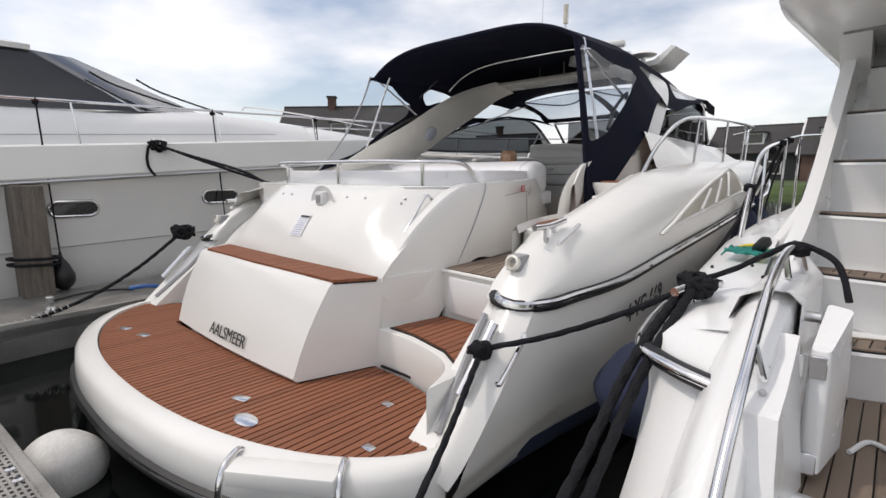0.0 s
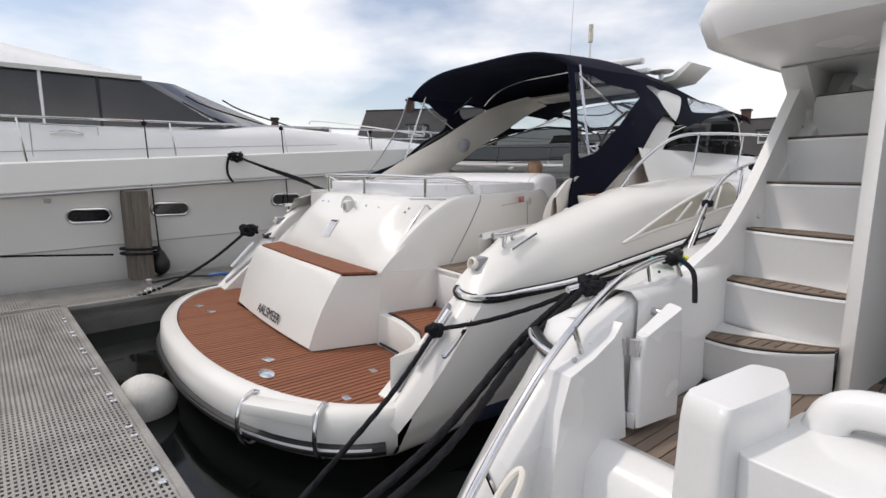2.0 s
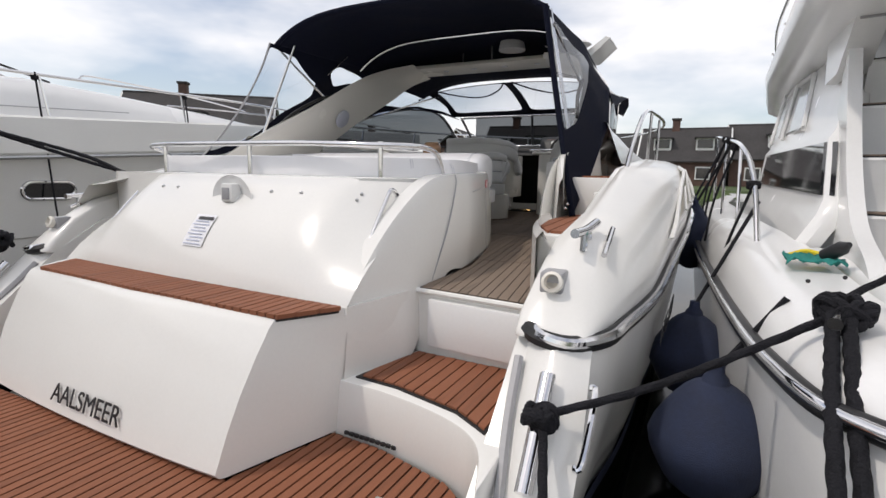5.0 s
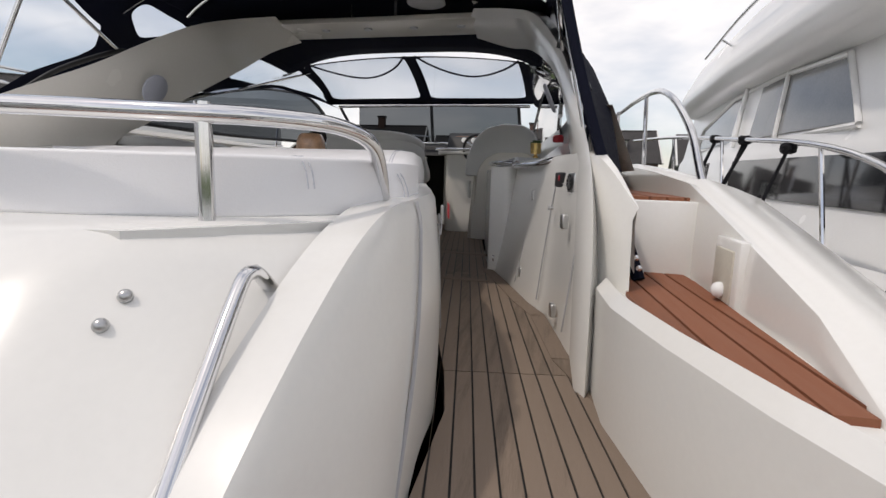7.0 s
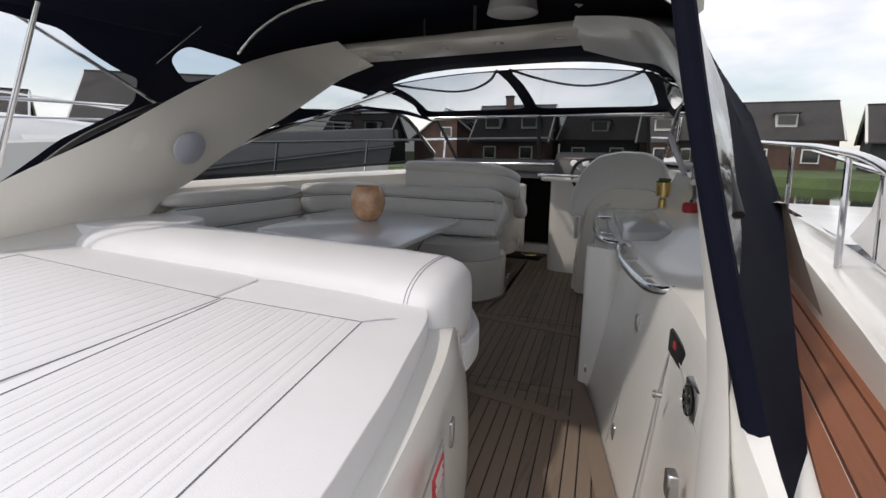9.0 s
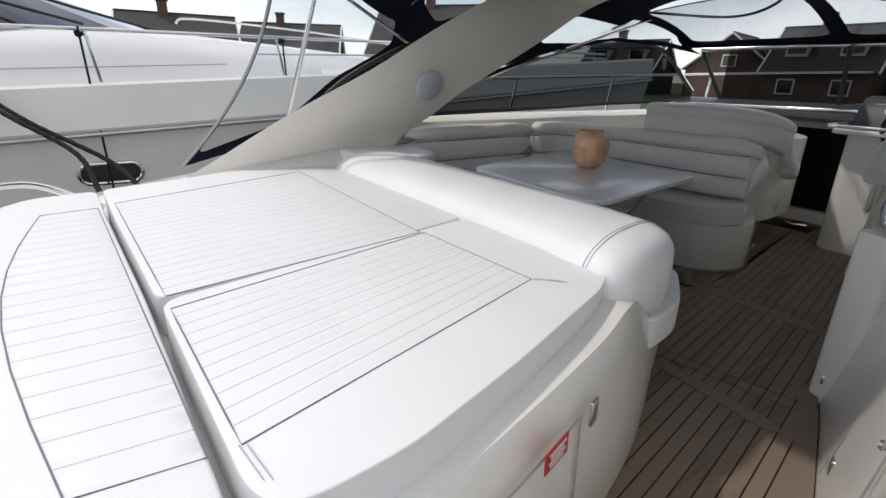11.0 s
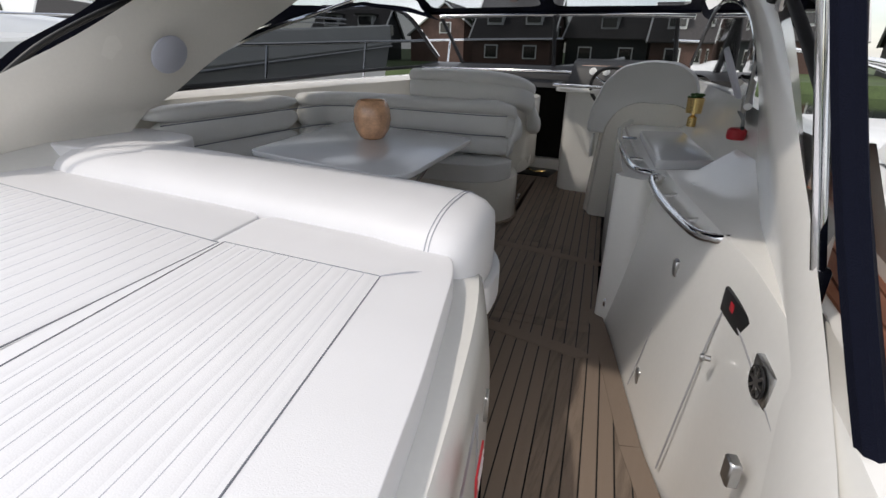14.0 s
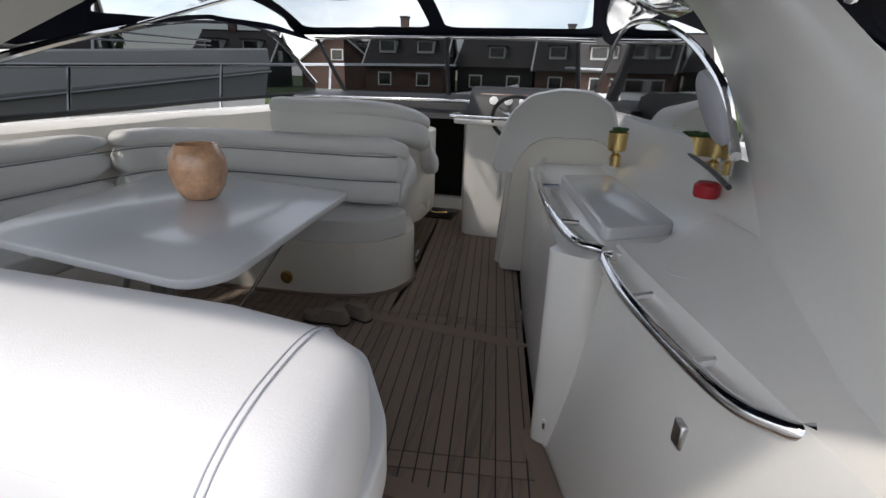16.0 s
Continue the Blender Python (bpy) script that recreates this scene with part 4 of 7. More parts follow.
def stern_fittings():
    # grab rails each side of the sloping face
    for s in (-1, 1):
        a, b = Vector((1.145 * s, 0.77, 0.76)), Vector((1.09 * s, 1.17, 1.195))
        out = Vector((0, -0.075, 0.05))
        fitting("grab_rail", tube([a, a + out * 0.8, (a + out).lerp(b + out, 0.15), (a + out).lerp(b + out, 0.85), b + out * 0.8, b], 0.012, 6, 10), CHROME, "polished steel grab rail")
    # rail round the lounger
    top = [(1.125, 1.66, 1.29), (1.14, 1.58, 1.40), (1.145, 1.50, 1.46), (1.12, 1.40, 1.485), (1.06, 1.30, 1.49), (0.90, 1.19, 1.49), (0.4, 1.12, 1.50), (-0.45, 1.085, 1.50), (-0.95, 1.11, 1.50), (-1.19, 1.19, 1.49), (-1.31, 1.36, 1.46), (-1.32, 1.6, 1.32)]
    rail = fitting("lounger_rail", tube(top, 0.017, 7, 12), CHROME, "polished steel lounger rail")
    for x, y in ((0.94, 1.21), (-0.02, 1.10), (-0.90, 1.105)):
        fitting("rail_post", tube([(x, y + 0.0, 1.29), (x, y, 1.51)], 0.015, 2, 10), CHROME)
    # lamp housing
    p, d = face_at(0.13, 0.80)
    dome = loft([[p + Vector((0.17 * k * math.cos(a), -0.03 + 0.05 * (1 - k), 0.14 * k * math.sin(a) - 0.03)) for a in [math.pi * j / 12 for j in range(13)]] for k in (1.0, 0.9, 0.7, 0.4, 0.0001)])
    fitting("lamp_recess", dome, GELGREY)
    lamp = fitting("stern_lamp", block(p + Vector((-0.05, -0.07, -0.05)), p + Vector((0.05, 0.04, 0.06)), 0.014), WHITEPLASTIC, "square white stern lamp")
    fit_out(part("lens", block(p + Vector((-0.03, -0.076, -0.035)), p + Vector((0.03, -0.06, 0.035)), 0.004), GREYPLASTIC, yacht, "dark lens"))
    for u, t in ((-0.45, 0.84), (-0.62, 0.84), (0.4, 0.84), (0.62, 0.84), (0.95, 0.78), (0.95, 0.84)):
        q, _ = face_at(u, t)
        fitting("snap_stud", ball(q + Vector((0, -0.004, 0.0)), 0.011, u=10, v=6), STEEL)
    fitting("lamp_foot", block(p + Vector((-0.22, -0.03, -0.05)), p + Vector((-0.17, -0.005, -0.035)), 0.003), STEEL)
    fitting("lamp_foot", block(p + Vector((0.17, -0.03, -0.05)), p + Vector((0.22, -0.005, -0.035)), 0.003), STEEL)
    # name of the home port
    fit_out(letters("AALSMEER", 0.132, INK, facing((-0.235, -0.042, 0.148), (1, 0.0, 0), (0, 0.33, 1)), yacht, "port_lettering", 0.0, 0.95))
    o = fit_out(letters("4-YG-669", 0.17, INK, facing((2.508, 1.50, 0.445), (0.055, 1, 0.15), (0.03, -0.17, 1)), yacht, "registration_lettering", 0.004, 0.8))
    bm = bmesh.new()
    for k in range(10):
        block((1.20 + 0.03 * k, 0.528, 0.075), (1.222 + 0.03 * k, 0.542, 0.09), bm=bm)
    fitting("maker_mark", bm, INK, "small dark lettering too small to read")
    # cleats, fairleads
    for s in (-1, 1):
        before = set(yacht.children)
        c = (2.18 * s, 1.06, 1.03)
        cl = fitting("cleat", tube([(c[0] - 0.02 * s, c[1] - 0.14, c[2] + 0.055), (c[0], c[1], c[2] + 0.06), (c[0] + 0.02 * s, c[1] + 0.14, c[2] + 0.085)], 0.021, 5, 10), CHROME, "polished mooring cleat")
        for d in (-0.04, 0.05):
            fitting("cleat_stem", tube([(c[0], c[1] + d, c[2] - 0.03), (c[0], c[1] + d, c[2] + 0.06)], 0.017, 2, 8), CHROME)
        fitting("chafe_bar", tube([(2.275 * s, 1.0, 0.99), (2.265 * s, 1.27, 1.085)], 0.013, 2, 8), CHROME)
        fitting("fairlead_recess", block((2.10 * s - 0.05, 0.79, 0.835), (2.10 * s + 0.05, 0.90, 0.93), 0.012), GREYPLASTIC)
        fitting("fairlead", lathe([(0.045, 0), (0.045, 0.03), (0.032, 0.036), (0.028, 0.0)], 18, pose(2.11 * s, 0.79, 0.885, 70)), GELCREAM, "shore-power socket ring")
        fitting("quarter_bar", tube([(2.33 * s, 0.33, 0.36), (2.355 * s, 0.345, 0.38), (2.355 * s, 0.53, 0.55), (2.33 * s, 0.545, 0.565)], 0.013, 4, 8), CHROME, "steel chafe bar")
        fitting("quarter_cleat", tube([(2.20 * s, 0.20, 0.30), (2.185 * s, 0.50, 0.60)], 0.030, 2, 10), CHROME, "large steel mooring horn")
        if s < 0:
            for o in set(yacht.children) - before:
                o.location.x += PORT
    # platform fittings
    for x, y in ((0.926, -0.335), (-1.14, -0.394), (-0.82, -0.345), (1.63, 0.214), (1.915, -0.156)):
        fitting("deck_plate", block((x - 0.055, y - 0.03, 0.05), (x + 0.055, y + 0.03, 0.068), 0.006, 2, None, pose(x, y, 0, 0, 0, 20) @ pose(-x, -y, 0)) if y < -0.3 else block((x - 0.035, y - 0.025, 0.05), (x + 0.035, y + 0.025, 0.066), 0.005), CHROME, "recessed steel lifting plate")
    fitting("deck_filler", lathe([(0.075, 0), (0.075, 0.012), (0.05, 0.018), (0.0, 0.016)], 24, pose(1.20, -0.44, 0.054) @ Matrix.Diagonal((1.3, 0.7, 1, 1))), CHROME, "oval steel deck fitting")
    for k, (x, y, w) in enumerate(((1.52, -0.66, 30), (1.98, -0.36, 42))):
        m = pose(x, y, 0, 0, 0, w)
        fitting("boarding_ladder_hoop", tube([m @ Vector(q) for q in ((0, 0.10, 0.05), (0, 0.03, 0.09), (0, -0.08, 0.05), (0, -0.12, -0.1), (0, -0.05, -0.24), (0, 0.05, -0.26))], 0.016, 5, 10), CHROME, "bent steel ladder rail")
    fitting("ladder_hatch", block((1.50, -0.62, 0.0), (2.02, -0.49, 0.080), 0.01, 2, None, pose(1.76, -0.50, 0, 0, 0, 34) @ pose(-1.76, 0.50, 0.004)), GEL, "white ladder locker lid")
    # hull side air scoop
    def gun(v, f, off):
        uo, zo, zt = ub(v), zb(v) + 0.01, zr(v)
        return Vector((interp(f, [0, 0.4, 0.8, 1], [uo, uo - 0.01, uo - 0.10, min(2.17, uo - 0.22)]) + off, v, zo + f * (zt - zo) + off * 0.3))
    vs = np.linspace(2.1, 4.15, 13)
    lo = [0.33 + 0.06 * k / 12 for k in range(13)]
    hi = [l + 0.44 * math.sin(min(1.0, k / 12 * 1.05) * 1.5708) ** 1.15 for k, l in enumerate(lo)]
    # panel lies proud of the hull; its beige paints in the hollow's shade
    fitting("air_scoop", loft([[gun(v, l + (h - l) * t, 0.024) for t in (0, 0.25, 0.5, 0.75, 1)] for v, l, h in zip(vs, lo, hi)]), SHADEBEIGE, "air scoop panel coloured beige for the shade of a recess", angle=80)
    fitting("scoop_rim", tube([gun(v, h, 0.022) for v, h in zip(vs, hi)] + [gun(4.2, 0.6, 0.022)] + [gun(v, l, 0.022) for v, l in list(zip(vs, lo))[::-1]], 0.016, 2, 8, True), GEL)
    for k in (5, 7, 9):
        fitting("scoop_slat", tube([gun(vs[k] - 0.12, lo[k] + 0.02, 0.028), gun(vs[k] + 0.22, hi[k], 0.028)], 0.016, 2, 6), GEL)
    # side deck with two steps
    fitting("side_step", prism([(1.81, 1.45), (1.93, 1.15), (2.08, 1.15), (2.10, 2.42), (1.80, 2.42), (1.745, 1.9)], 0.3, 1.044, 0.01), GEL, "white moulded side step")
    fitting("side_step_wall", loft([[Vector((x, y, z)) for x, y in ((1.98, 0.95), (1.885, 1.2), (1.795, 1.5), (1.725, 1.8), (1.71, 2.05))] for z, in ((0.68,), (0.9,), (1.05,))] + [[Vector((x + 0.03, y, 1.085)) for x, y in ((1.98, 0.95), (1.885, 1.2), (1.795, 1.5), (1.725, 1.8), (1.71, 2.05))], [Vector((x + 0.05, y, 1.04)) for x, y in ((1.98, 0.95), (1.885, 1.2), (1.795, 1.5), (1.725, 1.8), (1.71, 2.05))]]), GEL, "white step curb")
    fitting("side_deck", prism([(1.80, 2.38), (2.10, 2.34), (2.14, 3.5), (2.1, 5.5), (1.9, 7.0), (1.55, 7.0), (1.72, 5.0), (1.86, 3.2)], 0.9, 1.325, 0.008), GEL, "white moulded side deck")
    niche = block((2.05, 1.86, 1.02), (2.085, 2.06, 1.24), 0.012)
    fitting("drain_niche", niche, GEL, "small moulded vent niche")
    # no hollow is cut: a darker block carries the niche's inner shade as colour
    fitting("niche_inset", block((2.044, 1.89, 1.06), (2.06, 2.03, 1.21), 0.006), SHADEBEIGE)
    fitting("niche_cap", ball((2.04, 1.95, 1.09), 0.024, u=14, v=8), GELGREY)
    for y in (1.9, 1.96):
        fitting("curtain_stud", ball((1.838, y + 0.16, 1.12 + 0.4 * (y - 1.9)), 0.010, u=8, v=6), CHROME)
    # bow rail
    arcp = [(2.14, 2.56, 1.39), (2.15, 2.9, 1.66), (2.15, 3.5, 1.90), (2.15, 4.4, 1.98), (2.15, 5.6, 2.02), (2.0, 7.2, 2.08), (1.6, 9.0, 2.15), (0.9, 11.0, 2.22)]
    for s in (1, -1):
        fitting("bow_rail", tube([(p[0] * s, p[1], p[2]) for p in arcp], 0.017, 6, 10), CHROME, "polished steel bow rail")
        for y, x, zt in ((4.0, 2.15, 1.95), (5.2, 2.13, 2.0), (6.6, 2.03, 2.06), (8.2, 1.75, 2.12)):
            fitting("rail_stanchion", tube([(x * s, y - 0.1, zr(y)), (x * s, y, zt)], 0.013, 2, 8), CHROME)
    fitting("foredeck", loft([[Vector((u * w, v, 1.45 + 0.3 * (1 - u * u) + c)) for u in np.linspace(-1, 1, 9)] for v, w, c in ((7.3, 1.9, 0.08), (9, 1.6, 0.1), (11, 0.8, 0.14), (12.3, 0.1, 0.2))]), GEL, "white foredeck", angle=70)
    # red safety label and latch on the lounger base
    lab = fitting("warning_label", block((-0.05, -0.002, -0.028), (0.05, 0.002, 0.028), 0.0015, 1, None, facing((1.171, 2.29, 1.262), (-0.25, 0.97, 0.02), (-0.02, 0, 1)) @ pose(0, 0, 0, 90)), RED, "red warning label with white print")
    for k in range(4):
        fit_out(part("print_line", block((-0.036 + 0.006 * (k % 2), -0.001, -0.002), (0.036 - 0.008 * (k % 2), 0.001, 0.002), 0, 1, None, facing((1.174, 2.29, 1.279 - 0.011 * k), (-0.25, 0.97, 0.02), (-0.02, 0, 1)) @ pose(0, 0, 0, 90)), PAINTWHITE, yacht))
    fitting("door_latch", block((-0.02, -0.004, -0.035), (0.02, 0.006, 0.035), 0.003, 1, None, facing((1.102, 2.50, 1.235), (-0.28, 0.96, 0), (0, 0, 1)) @ pose(0, 0, 0, 90)), STEEL, "steel door catch")
    fitting("locker_door_seam", tube([(1.118, 2.46, 0.74), (1.108, 2.46, 1.0), (1.098, 2.46, 1.235)], 0.003, 4, 6), GREYPLASTIC)
    fitting("locker_door_seam", tube([(1.098, 2.46, 1.235), (1.165, 2.2, 1.225), (1.215, 1.95, 1.21)], 0.003, 4, 6), GREYPLASTIC)
    # starboard locker details
    for p in ((1.462, 3.444, 1.295), (1.412, 3.415, 0.827), (1.617, 2.57, 1.216), (1.592, 2.64, 0.81)):
        fitting("locker_hinge", block((-0.012, -0.02, -0.03), (0.012, 0.02, 0.03), 0.004, 1, None, pose(*p, 0, 0, 14)), STEEL, "dark steel hinge")
    fitting("locker_knob", lathe([(0.008, 0), (0.008, 0.014), (0.014, 0.018), (0.009, 0.026), (0.0, 0.026)], 14, pose(1.575, 2.94, 1.25, 0, -90)), STEEL, "round locker knob")
    fitting("switch_panel", block((-0.012, -0.15, -0.038), (0.012, 0.15, 0.038), 0.008, 2, None, pose(1.623, 2.90, 1.39, 0, 0, 14)), RUBBER, "black battery switch panel")
    fitting("switch_key", block((-0.02, -0.016, -0.014), (0.0, 0.016, 0.014), 0.005, 2, None, pose(1.612, 2.97, 1.40, 0, 0, 14)), RED, "red isolator key")
    fitting("extractor_vent", block((-0.008, -0.05, -0.042), (0.012, 0.05, 0.042), 0.006, 2, None, pose(1.645, 2.67, 1.38, 0, 0, 14)), STEEL, "square steel vent grille")
    vm = pose(1.634, 2.665, 1.38, 0, 0, 14) @ pose(0, 0, 0, 0, -90)
    fitting("vent_ring", lathe([(0.036, 0), (0.036, 0.004), (0.029, 0.004), (0.029, 0.0)], 20, vm), RUBBER)
    fitting("vent_ring", lathe([(0.018, 0), (0.018, 0.004), (0.012, 0.004), (0.012, 0.0)], 16, vm), RUBBER)
    for k in range(4):
        fitting("vent_spoke", block((-0.032, -0.003, 0.001), (0.032, 0.003, 0.005), 0, 1, None, vm @ pose(0, 0, 0, 0, 0, 45 * k)), STEEL)
    for p in ((1.745, 2.0, 0.86), (1.19, 4.06, 0.80)):
        fitting("courtesy_light", lathe([(0.034, 0), (0.034, 0.01), (0.024, 0.014), (0.022, 0.006), (0.0, 0.006)], 18, facing(p, (0.25, 0.97, 0), (0, 0, 1)) @ pose(0, 0, 0, 0, 180)), CHROME, "round steel courtesy light")
    fitting("galley_grab_rail", tube([(1.33, 3.98, 1.50), (1.30, 3.98, 1.485), (1.35, 3.72, 1.475), (1.47, 3.35, 1.475), (1.54, 3.24, 1.49), (1.58, 3.22, 1.50)], 0.017, 6, 10), CHROME, "curved steel grab rail")
    fitting("galley_grab_rail", tube([(1.00, 5.7, 1.53), (0.98, 5.3, 1.52), (1.08, 4.6, 1.51), (1.20, 4.12, 1.50), (1.30, 4.02, 1.50)], 0.017, 6, 10), CHROME, "curved steel grab rail")
    for p, q in (((1.35, 3.72, 1.475), (1.43, 3.76, 1.48)), ((1.44, 3.42, 1.475), (1.52, 3.46, 1.48)), ((1.03, 4.9, 1.515), (1.12, 4.95, 1.51)), ((1.14, 4.3, 1.505), (1.22, 4.32, 1.50))):
        fitting("rail_stub", tube([p, q], 0.012, 2, 8), CHROME)
    for y0, y1 in ((3.44, 3.45), (3.93, 3.94)):
        x = interp(y0, [3.15, 3.86], [1.47, 1.25])
        fitting("locker_door_seam", tube([(x - 0.004, y0, 0.76), (x + 0.055, y0 + 0.02, 1.1), (x + 0.10, y0 + 0.03, 1.43)], 0.003, 3, 6), GREYPLASTIC)
    fitting("locker_door_seam", tube([(1.628, 2.42, 0.78), (1.662, 2.44, 1.1), (1.675, 2.47, 1.30), (1.655, 2.60, 1.345), (1.600, 2.98, 1.375), (1.578, 3.02, 1.33), (1.545, 3.02, 1.05), (1.515, 3.02, 0.76)], 0.0032, 4, 6), GREYPLASTIC)
    fitting("cup_recess", lathe([(0.045, 0), (0.045, 0.006), (0.035, 0.006), (0.033, -0.0), (0, -0.002)], 18, pose(1.50, 3.85, 1.512)), GELGREY)
    fitting("seat_courtesy_light", lathe([(0.04, 0), (0.04, 0.012), (0.024, 0.016), (0, 0.01)], 18, pose(-0.43, 4.93, 0.83, 90)), BRASS, "round brass courtesy light")
    fitting("seat_courtesy_light", lathe([(0.04, 0), (0.04, 0.012), (0.024, 0.016), (0, 0.01)], 18, facing((0.235, 5.45, 0.87), (0, 1, 0), (0, 0, 1))), CHROME, "round steel courtesy light")
    # aerials, radar and lights on the arch
    fitting("radar_pedestal", lathe([(0.16, 0), (0.14, 0.10), (0.10, 0.16), (0.0, 0.16)], 20, pose(0.48, 4.62, 2.80)), WHITEPLASTIC, "white radar pedestal")
    fitting("radar_scanner", block((-0.55, -0.05, 0), (0.55, 0.05, 0.09), 0.03, 3, None, pose(0.48, 4.62, 2.96, 0, 0, 12)), WHITEPLASTIC, "white open radar scanner bar")
    fitting("gps_dome", lathe([(0.03, 0), (0.03, 0.08), (0.13, 0.09), (0.16, 0.11), (0.12, 0.14), (0.0, 0.15)], 22, pose(1.2, 4.86, 2.74)), WHITEPLASTIC, "white mushroom satellite dome")
    fitting("searchlight", block((-0.12, -0.06, 0), (0.12, 0.06, 0.07), 0.02, 2, None, pose(0.95, 4.8, 2.84)), WHITEPLASTIC, "white searchlight")
    fitting("arch_wing", loft([[Vector((x, y, z)) for x, z in ((1.0, 2.70), (1.35, 2.74), (1.55, 2.92), (1.50, 2.94), (1.3, 2.80), (1.0, 2.76))] for y in (4.95, 5.5)], True), GEL, "white upturned arch wing")
    fitting("mast_light_pole", tube([(0.19, 4.70, 2.75), (0.19, 4.70, 3.40)], 0.012, 2, 8), STEEL)
    fitting("mast_light", lathe([(0.03, 0), (0.036, 0.03), (0.036, 0.13), (0.03, 0.15), (0.034, 0.16), (0.034, 0.24), (0, 0.25)], 16, pose(0.19, 4.70, 3.38)), LAMPGLASS, "white mast-head light")
    fitting("aerial", tube([(-0.25, 4.8, 2.75), (-0.24, 4.85, 4.6)], 0.005, 2, 6), STEEL, "thin whip aerial")


stern_fittings()


# ---- loose things in the cockpit ----
def pleats(corners, z, n, rise=0.005, bow=0.0):
    """A stitched panel of narrow rolls running fore and aft between four corners."""
    a, b, c, d = [Vector((*p, 0)) for p in corners]
    rows = []
    for i in range(n * 6 + 1):
        t = i / (n * 6)
        w = abs(math.sin(math.pi * i / 6)) ** 0.55
        rows.append([(a.lerp(b, t) - Vector((0, bow * math.sin(math.pi * t), 0))).lerp(d.lerp(c, t), k) + Vector((0, 0, z - 0.004 + rise * w * (1 if 0 < k < 1 else 0.3))) for k in (0, 0.02, 0.25, 0.5, 0.75, 0.98, 1)])
    return loft(rows)


def seam_lines(corners, z, n, bow=0.0):
    a, b, c, d = [Vector((*p, z)) for p in corners]
    return [tube([a.lerp(b, i / n) - Vector((0, bow * math.sin(math.pi * i / n), 0)), d.lerp(c, i / n)], 0.0024, 2, 5, smooth=False) for i in range(1, n)]


def cushion(name, outline, z0, z1, bevel, label, pleat=None, n=10, mat=None, category="cushion", cord=None, bow=0.0):
    mat = mat or VINYL
    c = sum((Vector((*p, 0)) for p in outline), Vector()) / len(outline)
    th = thing(name, label, category, (c.x, c.y, z0))
    part("cover", prism(outline, z0, z1, bevel, 5), mat, th, angle=70)
    if pleat:
        part("pleated_panel", pleats(pleat, z1, n, 0.005, bow), mat, th, "stitched pleated panel", angle=180)
        for s in seam_lines(pleat, z1 - 0.0018, n, bow):
            part("stitch_line", s, STITCH, th)
        part("panel_piping", tube([(*Vector(pleat[0]).lerp(Vector(pleat[1]), k / 8) - Vector((0, bow * math.sin(math.pi * k / 8))), z1 + 0.0005) for k in range(9)] + [(*p, z1 + 0.0005) for p in pleat[2:]], 0.002, 8, 6, True, smooth=False), SEAM, th)
    if cord:
        part("piping", tube(cord, 0.004, 5, 6), SEAM, th)
    return settle(th)


cushion("sunbed_cushion", rounded([(-1.25, 1.58), (-1.20, 1.32), (-1.03, 1.20), (-0.3, 1.135), (0.35, 1.155), (0.70, 1.205), (0.95, 1.29), (1.12, 1.45), (1.145, 1.665), (0.29, 1.645), (-0.7, 1.598)], 0.07), 1.30, 1.425, 0.05, "white pleated vinyl aft sunbed cushion", [(-0.83, 1.375), (0.965, 1.475), (0.985, 1.66), (-0.86, 1.575)], 22, bow=0.095)
cushion("sunbed_cushion", rounded([(0.31, 1.672), (1.10, 1.695), (1.155, 1.75), (1.14, 1.95), (1.045, 2.29), (0.885, 2.78), (0.82, 2.88), (0.07, 2.88)], 0.07), 1.30, 1.425, 0.055, "white pleated vinyl sunbed cushion on starboard half", [(0.375, 1.69), (0.985, 1.712), (0.726, 2.637), (0.158, 2.612)], 11)
cushion("sunbed_cushion", rounded([(-1.27, 1.605), (-0.7, 1.622), (0.295, 1.668), (0.055, 2.88), (-1.68, 2.93)], 0.06), 1.30, 1.425, 0.05, "white pleated vinyl sunbed cushion on port half", [(-0.92, 1.64), (0.285, 1.69), (0.146, 2.60), (-1.29, 2.63)], 20)


for pts in ([(0.988, 1.714, 1.426), (1.08, 1.726, 1.424), (1.135, 1.738, 1.398), (1.158, 1.742, 1.35), (1.158, 1.742, 1.315)], [(0.966, 1.474, 1.426), (1.02, 1.41, 1.424), (1.06, 1.365, 1.40), (1.074, 1.35, 1.36)], [(0.727, 2.638, 1.426), (0.79, 2.70, 1.425), (0.84, 2.735, 1.41), (0.885, 2.75, 1.36)]):
    for d in (-0.006, 0.006):
        near = min((o for o in bpy.data.objects if o.name.startswith("sunbed_cushion") and not o.parent), key=lambda o: (o.location.xy - Vector(pts[0][:2])).length)
        seam = part("corner_seam", tube([(p[0] + d * 0.6, p[1] + d, p[2] + 0.001) for p in pts], 0.0016, 5, 6), STITCH, near)
        seam.matrix_parent_inverse = Matrix.Translation(-near.location)


def roll(name, pts, r, sz, label, mat, z_flat=None, category="backrest"):
    """A padded roll along a curve, with a soft oval section."""
    path = spline(pts, 8)
    rings = []
    for i, p in enumerate(path):
        d = (path[min(i + 1, len(path) - 1)] - path[max(i - 1, 0)]).normalized()
        side = Vector((d.y, -d.x, 0)).normalized()
        e = min(1, (i + 0.35) / 2.5, (len(path) - 1 - i + 0.35) / 2.5) ** 0.5
        rings.append([p + side * (math.copysign(abs(math.cos(a)) ** 0.7, math.cos(a)) * r * e) + Vector((0, 0, math.copysign(abs(math.sin(a)) ** 0.7, math.sin(a)) * sz * e)) for a in [6.28319 * k / 20 for k in range(20)]])
    return loft(rings, True), rings


